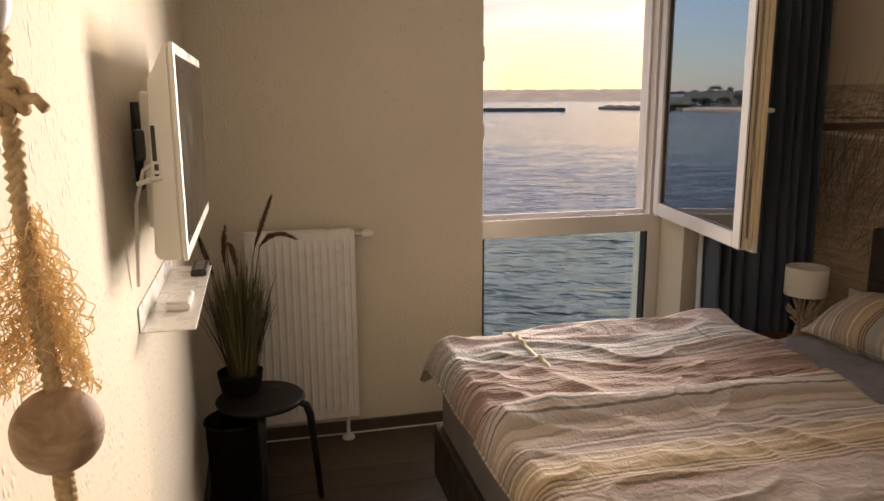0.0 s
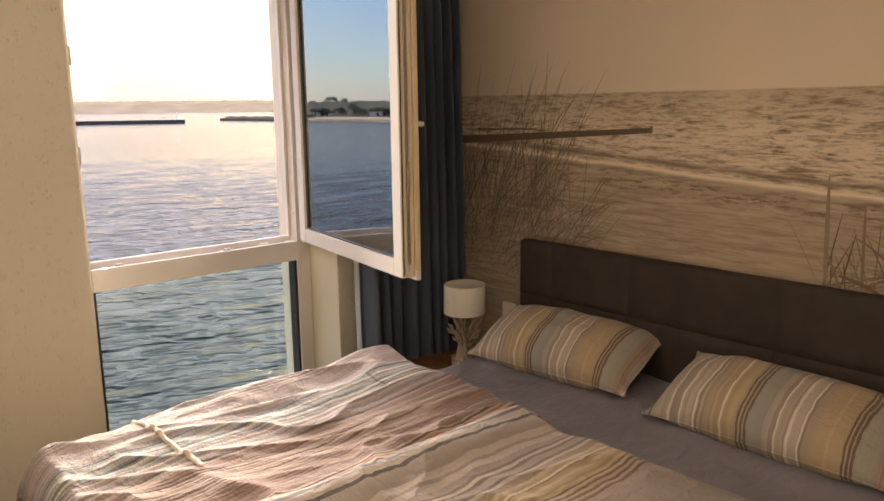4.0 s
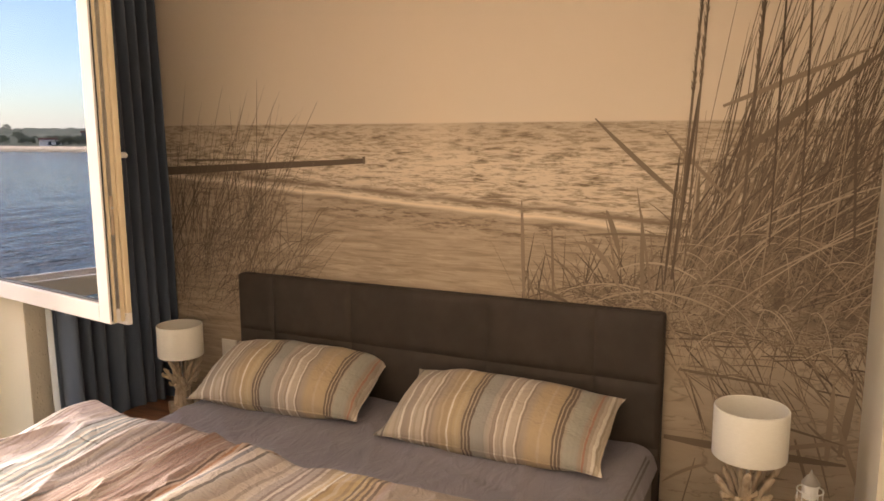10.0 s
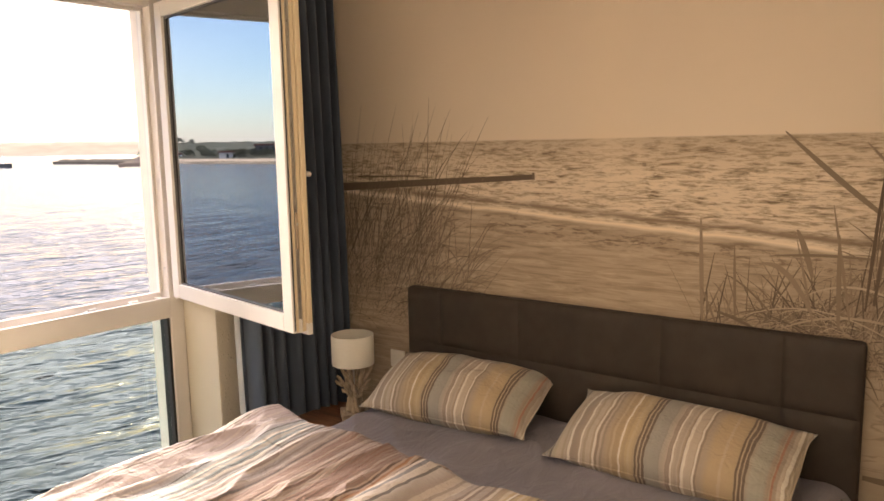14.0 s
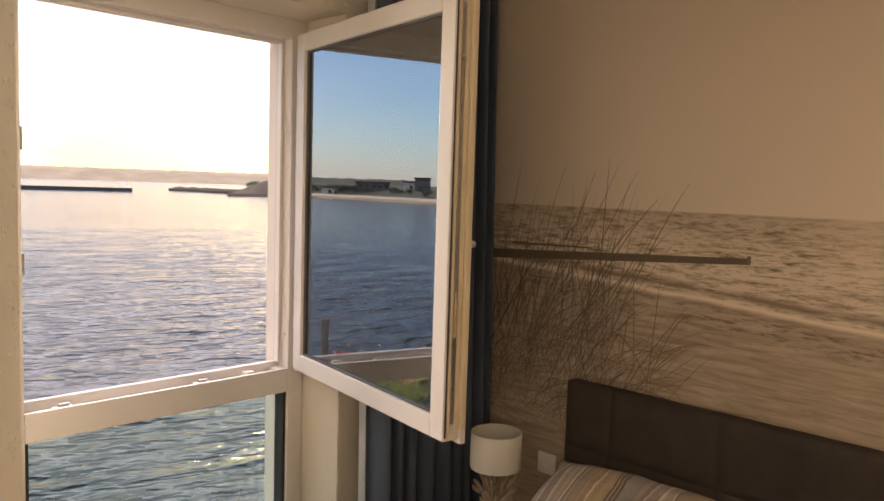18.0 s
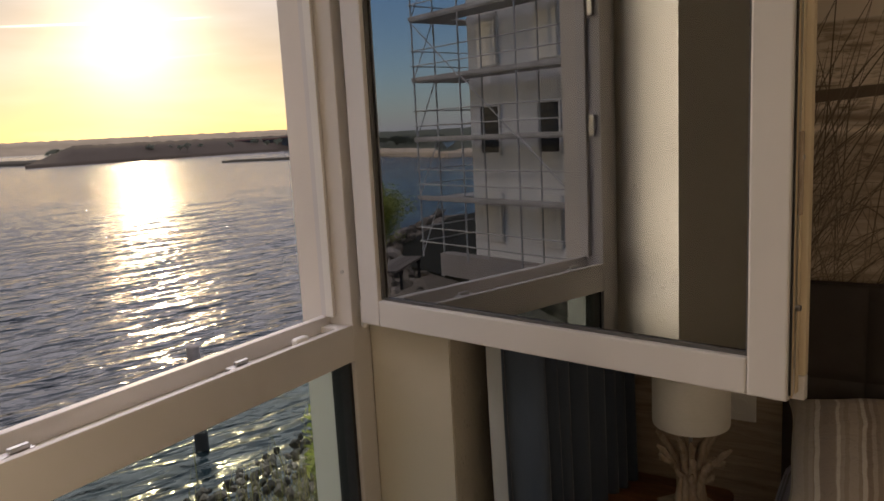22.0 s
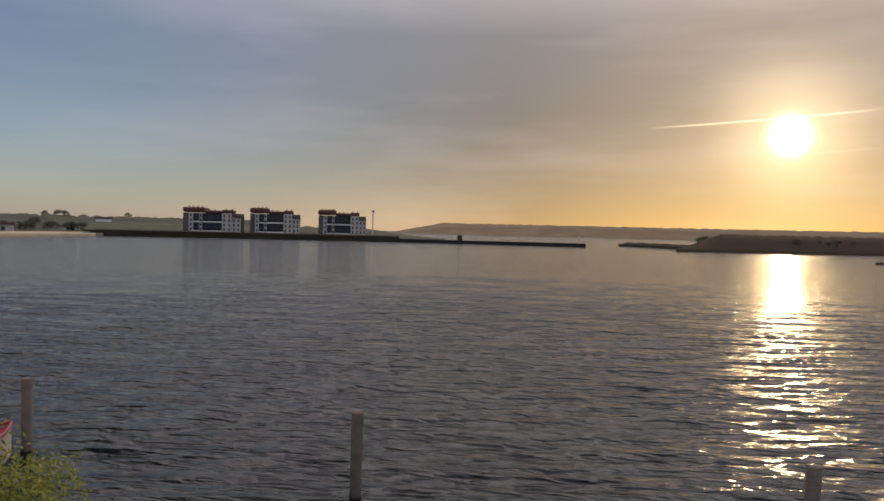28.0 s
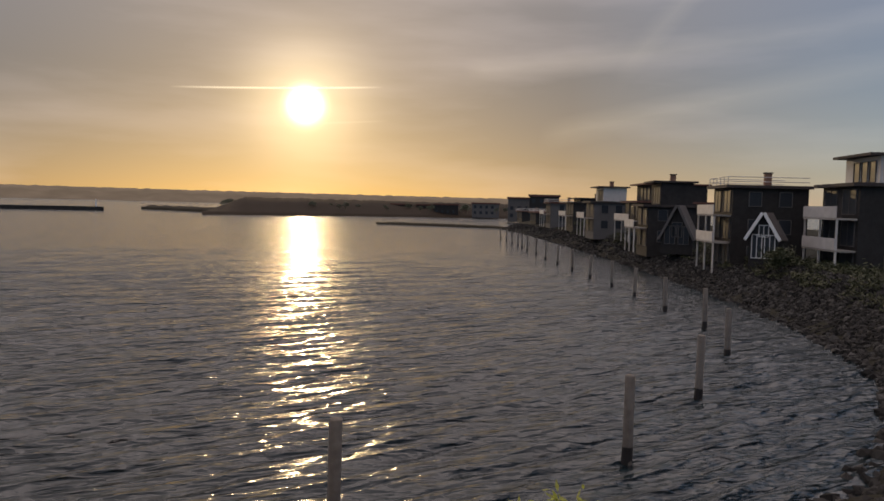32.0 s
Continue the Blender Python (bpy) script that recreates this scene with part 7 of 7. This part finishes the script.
def villa(at, rz, w, d, storeys, wall, roof, label, balcony=True, set_back=True, upper=None, up=2.4):
    """A modern waterside house: local x along the water front, y towards the land; storeys of 2.6 m."""
    t = thing("house", label, "house", at)
    t.rotation_euler = (0, 0, radians(rz))
    h = storeys * 2.6
    part("wall", box(-w / 2, w / 2, 0, d, -1.0, h), M[wall], t)
    part("roof", box(-w / 2 - 0.4, w / 2 + 0.4, -0.7, d + 0.3, h, h + 0.28), M[roof], t)
    if set_back:
        part("penthouse", box(-w / 2 + 0.5, w / 2 - 0.4, 1.6, d - 0.5, h + 0.281, h + up), M[upper or wall], t)
        part("penthouse_roof", box(-w / 2 + 0.1, w / 2, 0.6, d, h + up + 0.001, h + up + 0.22), M[roof], t)
        for k in range(3):
            window_on(t, pose(-w / 2 + w * (0.38 + 0.2 * k), 1.6, h + 0.45, 0, 0, 180), w * 0.14, up * 0.65, "house_grey", 0)
    else:
        # rail round the roof terrace
        for z in (0.62, 1.05):
            part("roof_rail", tube([(-w / 2, d, h + z), (-w / 2, -0.5, h + z), (w / 2, -0.5, h + z), (w / 2, d, h + z)], 0.035, 6), M["pale_parapet"], t, "pale terrace rail")
        for k in range(6):
            x = -w / 2 + w * k / 5
            part("rail_post", box(x - 0.03, x + 0.03, -0.53, -0.47, h + 0.281, h + 1.05), M["pale_parapet"], t)
    ch = part("chimney", box(w * 0.15, w * 0.15 + 0.6, d * 0.5, d * 0.5 + 0.6, h + 0.281, h + (up + 1.0 if set_back else 1.5), 0.03), M["brick"], t)
    part("chimney_cap", box(w * 0.15 - 0.08, w * 0.15 + 0.68, d * 0.5 - 0.08, d * 0.5 + 0.68, h + (up + 1.001 if set_back else 1.501), h + (up + 1.1 if set_back else 1.6)), M["roof_dark"], ch)
    n = max(2, int(w / 2.6))
    for s in range(storeys):
        for k in range(n):
            x = -w / 2 + w * (k + 0.5) / n
            window_on(t, pose(x, 0, s * 2.6 + 0.35, 0, 0, 180), w / n * 0.66, 2.0, "house_grey", 1)
        for k in range(2):
            window_on(t, pose(w / 2, d * (0.3 + 0.4 * k), s * 2.6 + 0.9, 0, 0, -90), 1.1, 1.3, "house_grey", 0)
            window_on(t, pose(-w / 2, d * (0.3 + 0.4 * k), s * 2.6 + 0.9, 0, 0, 90), 1.1, 1.3, "house_grey", 0)
        if balcony and s:
            b = part("balcony", box(-w / 2 + 0.2, w / 2 - 0.2, -1.7, -0.02, s * 2.6 - 0.16, s * 2.6), M["concrete"], t, "pale balcony slab")
            part("parapet", box(-w / 2 + 0.2, w / 2 - 0.2, -1.72, -1.64, s * 2.6 + 0.02, s * 2.6 + 0.95), M["pale_parapet"], b, "pale balcony parapet")
            for x in (-w / 2 + 0.3, 0.0, w / 2 - 0.3):
                part("post", box(x - 0.07, x + 0.07, -1.62, -1.48, -0.5 if s == 1 else (s - 1) * 2.6 + 0.001, s * 2.6 - 0.161), M["pale_parapet"], b)
    return t


def gabled(at, rz, w, d, eave, ridge, wall, roof, label, gable="white_paint"):
    """A house whose gable faces the water."""
    t = thing("house", label, "house", at)
    t.rotation_euler = (0, 0, radians(rz))
    bm = bmesh.new()
    prof = [(-w / 2, -1.0), (w / 2, -1.0), (w / 2, eave), (0, ridge), (-w / 2, eave)]
    f = [bm.verts.new((x, 0, z)) for x, z in prof]
    b = [bm.verts.new((x, d, z)) for x, z in prof]
    bm.faces.new(f), bm.faces.new(b[::-1])
    for k in range(5):
        bm.faces.new((f[k], b[k], b[(k + 1) % 5], f[(k + 1) % 5]))
    bmesh.ops.recalc_face_normals(bm, faces=bm.faces[:])
    part("wall", bm, M[wall], t)
    for s in (-1, 1):
        n = math.hypot(w / 2, ridge - eave)
        m = pose(0, 0, ridge + 0.03, 0, 0, 0) @ Mx.Rotation(s * math.atan2(ridge - eave, w / 2), 4, "Y")
        r = part("roof", box(0.0 if s > 0 else -n - 0.35, n + 0.35 if s > 0 else 0.0, -0.35, d + 0.3, 0.0, 0.16), M[roof], t)
        r.matrix_local = m
        e = part("bargeboard", box(0.0 if s > 0 else -n - 0.35, n + 0.35 if s > 0 else 0.0, -0.42, -0.36, -0.06, 0.22), M[gable], r)
    for x in (-w * 0.22, w * 0.22):
        window_on(t, pose(x, 0, 0.2, 0, 0, 180), w * 0.32, 2.0, gable, 1)
    window_on(t, pose(0, 0, eave + 0.1, 0, 0, 180), w * 0.3, (ridge - eave) * 0.45, gable, 1)
    return t


GZ = WZ + 2.9
villa((71.7, 18.7, GZ - 1.3), 218, 7.0, 9, 3, "house_dark", "roof_dark", "tall dark timber-clad house with pale balconies and a white penthouse", True, True, "pale_parapet", 2.5)
gabled((69.8, 24.2, GZ), 272, 2.5, 1.5, 2.0, 4.1, "house_dark", "roof_dark", "small dark gabled garden house with white bargeboards")
villa((76.2, 30.6, GZ - 1.3), 218, 6.4, 7, 3, "house_dark", "roof_dark", "dark-clad villa with a railed flat roof terrace", True, False)
gabled((83.2, 38.6, GZ + 0.2), 284, 3.5, 3.2, 0.9, 4.5, "house_dark", "roof_dark", "steep dark house with a glazed gable", "house_grey")
villa((89.4, 46.2, GZ - 0.6), 221, 5.6, 6, 2, "house_dark", "roof_dark", "dark villa with pale balcony bands", True, True, "house_dark", 3.0)
villa((103.0, 55.0, GZ), 223, 9.0, 10, 2, "house_dark", "roof_red", "dark flat-roofed house with a brown roof storey", True, True, "house_dark", 2.6)
villa((115.6, 70.0, GZ), 223, 7.0, 6, 2, "house_grey", "roof_dark", "grey house with long white balconies and an open roof deck", True, True, "pale_parapet", 2.6)
villa((140.0, 90.0, GZ), 223, 9.0, 10, 2, "house_dark", "roof_dark", "dark villa with pale balconies behind the bank", True, True, "house_dark", 1.0)
villa((158.0, 108.0, GZ), 223, 8.0, 9, 2, "house_grey", "roof_red", "grey villa with brown roof", True, False)
villa((178.0, 127.0, GZ), 226, 9.0, 9, 1, "house_dark", "roof_red", "dark villa behind the bank", True, False)
villa((205.0, 152.0, GZ), 226, 10.0, 10, 1, "house_dark", "roof_red", "dark house at the end of the row", True, False)


def polar_at(az, d):
    return 2.0 + d * math.sin(radians(az)), d * math.cos(radians(az))


def block(at, rz):
    """A far apartment block: white bays between recessed glazed ones, brown stepped roofs with chimneys."""
    t = thing("apartment_building", "white and slate apartment block with brown roofs on the far shore", "building", at, "three apartment blocks")
    t.rotation_euler = (0, 0, radians(rz))
    t.scale = (0.89, 0.9, 1.05)
    part("wall", box(-19, 19, 0.8, 16, -2, 11.0), M["house_grey"], t)
    # the gable end faces away from the light; grey paint stands for that shade
    part("gable_wall", box(-19.3, -15.6, -0.4, 0.79, -1, 11.0), M["house_grey"], t, "end wall with its shade painted as grey")
    for x0, x1, y, h in ((-15.5, -12.6, -0.8, 10.6), (-8.4, -6.6, -0.8, 11.4), (6.6, 13.2, -1.0, 11.2), (13.3, 19.0, -0.2, 8.6)):
        bay = part("bay", box(x0, x1, y, 0.79, -1, h), M["pale_parapet"], t, "white rendered bay")
        n = max(1, int((x1 - x0) / 2.6))
        for s in range(4):
            for k in range(n):
                x = x0 + (x1 - x0) * (k + 0.5) / n
                if 0.9 + s * 2.6 + 1.5 < h:
                    part("window", box(x - 0.6, x + 0.6, y - 0.06, y - 0.005, 0.9 + s * 2.6, 2.4 + s * 2.6), M["slate_glass"], bay)
    for x0, x1 in ((-12.5, -8.5), (-6.5, 6.5)):
        n = int((x1 - x0) / 2.1)
        for s in range(4):
            z = 0.2 + s * 2.65
            for k in range(n):
                a, b = x0 + (x1 - x0) * k / n + 0.15, x0 + (x1 - x0) * (k + 1) / n - 0.15
                part("window", box(a, b, 0.70, 0.79, z + 0.35, z + 2.35), M["slate_glass"], t)
            slab = part("balcony", box(x0 + 0.05, x1 - 0.05, -0.5, 0.69, z - 0.12, z + 0.05), M["house_grey"], t)
            part("parapet", box(x0 + 0.05, x1 - 0.05, -0.52, -0.44, z + 0.051, z + 0.75), M["slate_glass"] if s % 2 else M["house_white"], slab)
    part("entrance", box(-12.2, -8.8, -1.4, -0.9, -1, 0.9), M["house_white"], t, "white entrance porch")
    for x0, x1, h, z in ((-19.6, -5.0, 2.9, 11.401), (-4.9, 6.4, 1.6, 11.001), (6.5, 13.6, 1.9, 11.201), (13.7, 19.3, 0.5, 8.601)):
        part("roof", box(x0, x1, -0.9, 16.4, z, z + h, min(1.3, h * 0.45), segs=3), M["roof_red"], t, "brown rounded roof storey")
    for x, z in ((-17, 14.2), (-14, 14.3), (-11.0, 14.3), (-8, 14.3), (-3, 12.6), (0.5, 12.6), (8, 13.1), (12.0, 13.1)):
        part("chimney", box(x, x + 0.9, 5, 5.9, z - 0.3, z + 0.8), M["brick"], t)
    return t


first_block = block((*polar_at(-4.77, 480), WZ + 2.7), -6)
copy_thing(first_block, pose(*polar_at(-0.28, 484), WZ + 2.7, 0, 0, -4) @ Mx.Diagonal((0.89, 0.9, 1.05, 1)))
copy_thing(first_block, pose(*polar_at(4.70, 488), WZ + 2.7, 0, 0, -2) @ Mx.Diagonal((0.89, 0.9, 1.05, 1)))
mast = thing("light_mast", "tall harbour light mast beside the blocks", "mast", (59.5, 470.0, WZ + 1.5))
part("pole", rod((0, 0, 0), (0, 0, 16.0), 0.45, 0.3, 10), M["white_paint"], mast)
part("lamp_house", lathe([(0, 16), (0.9, 16), (0.9, 17.0), (0, 17.4)], 12), M["concrete"], mast)


# rough grass along the crest of the bank
rr = random.Random(41)
bm = bmesh.new()
for k in range(760):
    q = along(RIGHT, 12 + 138 * rr.random() ** 1.5)
    x, y, t = q
    d = rr.uniform(3.4, 10)
    s = rr.uniform(0.3, 0.75) * (1.0 if x < 60 else 0.7)
    leaf_cloud(bm, rr, (x + t.y * d, y - t.x * d, WZ + 0.1 + min(2.75, d * 0.5) + 0.2 * s), s * 1.3, 46, 0.16, 0.35)
tagged(part("bank_grass", bm, M["tree"]), "low tufts of rough grass on the bank", "grass", kind="stuff")


# ---- far shores: low land with a ragged tree line ----
def polar(az, d):
    a = radians(az)
    return CX + d * math.sin(a), CY + d * math.cos(a)


def far_land(name, az0, az1, d0, d1, top, depth, label, ragged, seed, mat="farland", steps=90, sharp=12):
    """A strip of land along an arc of the shore, its scrub rising unevenly."""
    bm = bmesh.new()
    prev = None
    for k in range(steps + 1):
        w = k / steps
        az, d = az0 + (az1 - az0) * w, d0 + (d1 - d0) * w
        end = min(1.0, min(w, 1 - w) * sharp)
        row = []
        for q, z in ((0, -0.6), (0.02, min(0.9, top * 0.5)), (0.08, min(1.6, top * 0.8)), (0.2, top * (0.55 + 0.25 * noise.noise(Vector((az * 0.8, seed, 0)))) * end), (0.45, (top + ragged * noise.noise(Vector((az * 2.3, seed, 3))) + ragged * 0.5 * noise.noise(Vector((az * 9.0, seed, 5)))) * end), (1.0, top * 0.8 * end)):
            row.append(bm.verts.new((*polar(az, d + depth * q), WZ + z)))
        if prev:
            for a, b, c, e in zip(prev, prev[1:], row[1:], row):
                bm.faces.new((a, b, c, e))
        prev = row
    return tagged(part(name, bm, M[mat], smooth=True), label, "shore", kind="structure")


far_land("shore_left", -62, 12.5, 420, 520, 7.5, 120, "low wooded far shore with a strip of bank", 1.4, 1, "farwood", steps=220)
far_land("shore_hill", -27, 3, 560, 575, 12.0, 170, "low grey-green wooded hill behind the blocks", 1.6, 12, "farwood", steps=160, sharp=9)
far_land("shore_beach", -40, -12.5, 185, 404, 2.2, 16, "pale sandy beach along the far shore", 0.2, 8, "sand", steps=120, sharp=30)
far_land("shore_beach", -75, -39.8, 170, 186, 2.0, 16, "pale sandy beach along the near side of the bay", 0.2, 9, "sand", steps=60, sharp=30)
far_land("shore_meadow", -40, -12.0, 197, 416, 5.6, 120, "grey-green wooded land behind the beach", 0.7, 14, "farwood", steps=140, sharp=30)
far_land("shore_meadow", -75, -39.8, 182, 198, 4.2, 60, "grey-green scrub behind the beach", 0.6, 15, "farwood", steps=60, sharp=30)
# these hills carry their haze as a glow of the material
far_land("shore_hills", 8, 60, 1500, 1500, 25.0, 400, "low hills across the bay, haze added as a faint glow", 2.0, 2, "haze", steps=200)
far_land("shore_island", 29.6, 60, 345, 470, 8.6, 120, "dark wooded spit under the sun", 0.7, 3, "island", steps=160, sharp=10)
far_land("marina_spit", 25.5, 31.0, 470, 400, 2.6, 18, "low marina mole with moored boats", 0.5, 4, steps=40)
far_land("jetty_spit", 42.3, 52.5, 255, 235, 0.9, 6, "low stone jetty reaching into the bay", 0.2, 5, steps=60)
# breakwater with its light
bw = thing("breakwater", "long low stone breakwater with a small light", "breakwater", (0, 0, WZ), kind="structure")
pts = [polar(9.0, 408), polar(12.8, 405), polar(23.1, 400)]
pts2 = [polar(23.1, 407), polar(12.8, 414), polar(9.0, 424)]
part("wall", extrude_poly([(p[0], p[1]) for p in pts + pts2], -0.6, 1.9), M["rock"], bw)
part("light_post", rod((*polar(22.6, 403), 1.9), (*polar(22.6, 403), 5.4), 0.35, 0.25, 8), M["white_paint"], bw)
part("hut", box(polar(13.6, 410)[0] - 1, polar(13.6, 410)[0] + 1, 396.5, 399.5, 1.9, 4.6), M["roof_dark"], bw)
quay_line = [polar(-24 + 33.0 * k / 16, 432 - 22.0 * k / 16) for k in range(17)]
quay_back = [polar(9.0 - 33.0 * k / 16, 520) for k in range(17)]
tagged(part("far_quay", extrude_poly(quay_line + quay_back, WZ - 0.6, WZ + 3.1), M["farland"]), "dark stone-faced quay below the apartment blocks", "quay", kind="structure")
# hotel and other far buildings
rr = random.Random(77)
for az, d, w, h, wall in ((-13.8, 424, 5, 3.2, "house_white"), (-14.6, 420, 4, 2.6, "house_white"), (-18.1, 384, 9, 3.4, "pale_parapet"), (-21.3, 380, 17, 6.6, "house_grey"), (-24.05, 368, 5.5, 7.4, "pale_parapet"), (-25.1, 366, 7.5, 9.2, "house_grey"), (-12.0, 540, 10, 8, "house_white"), (50.6, 420, 15, 6.6, "house_grey"), (47.6, 430, 14, 5.5, "house_dark"), (46.0, 440, 10, 5.0, "house_dark"), (44.2, 440, 12, 5.0, "house_dark"), (53.5, 330, 14, 9, "house_grey"), (55.0, 310, 12, 10, "house_dark")):
    x, y = polar(az, d)
    t = thing("far_house", "pale building among trees on the far shore", "building", (x, y, WZ + 1.5), "far shore buildings")
    t.rotation_euler = (0, 0, radians(-az))
    part("wall", box(-w / 2, w / 2, 0, 12, -1, h), M[wall], t)
    part("roof", box(-w / 2 - 0.5, w / 2 + 0.5, -0.5, 12.5, h, h + 0.8), M["roof_red"], t)
    for s in range(int(h / 3.2)):
        for k in range(int(w / 3.2)):
            part("window", box(-w / 2 + 1.0 + k * 3.2, -w / 2 + 2.4 + k * 3.2, -0.06, -0.005, 1 + s * 3.2, 2.6 + s * 3.2), M["house_pane"], t)
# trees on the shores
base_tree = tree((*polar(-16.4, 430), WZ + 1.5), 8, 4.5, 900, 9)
for k in range(120):
    az = -40 + 27 * rr.random()
    d = 214 + (az + 40) * 7.95 + 50 * rr.random() ** 2
    s = rr.uniform(0.42, 0.62) * (0.75 + 0.013 * (az + 40))
    copy_thing(base_tree, pose(*polar(az, d), WZ + 2.2, 0, 0, rr.uniform(0, 360)) @ Mx.Scale(s, 4))
for k in range(70):
    az = 31 + 28 * rr.random()
    s = rr.uniform(0.40, 0.62)
    copy_thing(base_tree, pose(*polar(az, 400 + 70 * rr.random()), WZ + 3.0, 0, 0, rr.uniform(0, 360)) @ Mx.Scale(s, 4))
for az, d, s in ((-14.9, 640, 0.85), (-14.4, 640, 0.8), (-10.4, 650, 0.75), (-15.7, 640, 0.7)):
    copy_thing(base_tree, pose(*polar(az, d), WZ + 9.5, 0, 0, rr.uniform(0, 360)) @ Mx.Scale(s, 4))

# ---- red boat at the quay ----
boat = thing("motor_boat", "small cream motor boat with a red deck, moored by the pile", "boat", (-6.15, 21.75, WZ + 0.05))
boat.rotation_euler = (0, 0, radians(64))


def hull(u, v):
    x = -2.0 + 4.0 * u
    half = 0.85 * (1 - max(0, u - 0.45) ** 2 * 3.2) * (0.45 + 0.55 * v ** 0.5)
    return x, half, -0.25 + 0.95 * v + 0.25 * u * u * v


for s in (-1, 1):
    bm = grid(24, 8, lambda u, v: (hull(u, v)[0], s * hull(u, v)[1], hull(u, v)[2]))
    part("hull_side", bm, M["pale_parapet"], boat, smooth=True)
part("deck", grid(24, 6, lambda u, v: (hull(u, 1)[0], hull(u, 1)[1] * (2 * v - 1), hull(u, 1)[2] - 0.12)), M["red_paint"], boat)
for s in (-1, 1):
    part("rub_rail", tube([(hull(u, 1)[0], s * hull(u, 1)[1], hull(u, 1)[2]) for u in (k / 14 for k in range(15))], 0.045, 6), M["red_paint"], boat)
part("windscreen", box(0.1, 0.16, -0.5, 0.5, 0.6, 1.05, 0.02), M["glass"], boat)
part("seat", box(-1.4, -0.7, -0.45, 0.45, 0.5, 0.85, 0.06), M["white_paint"], boat)
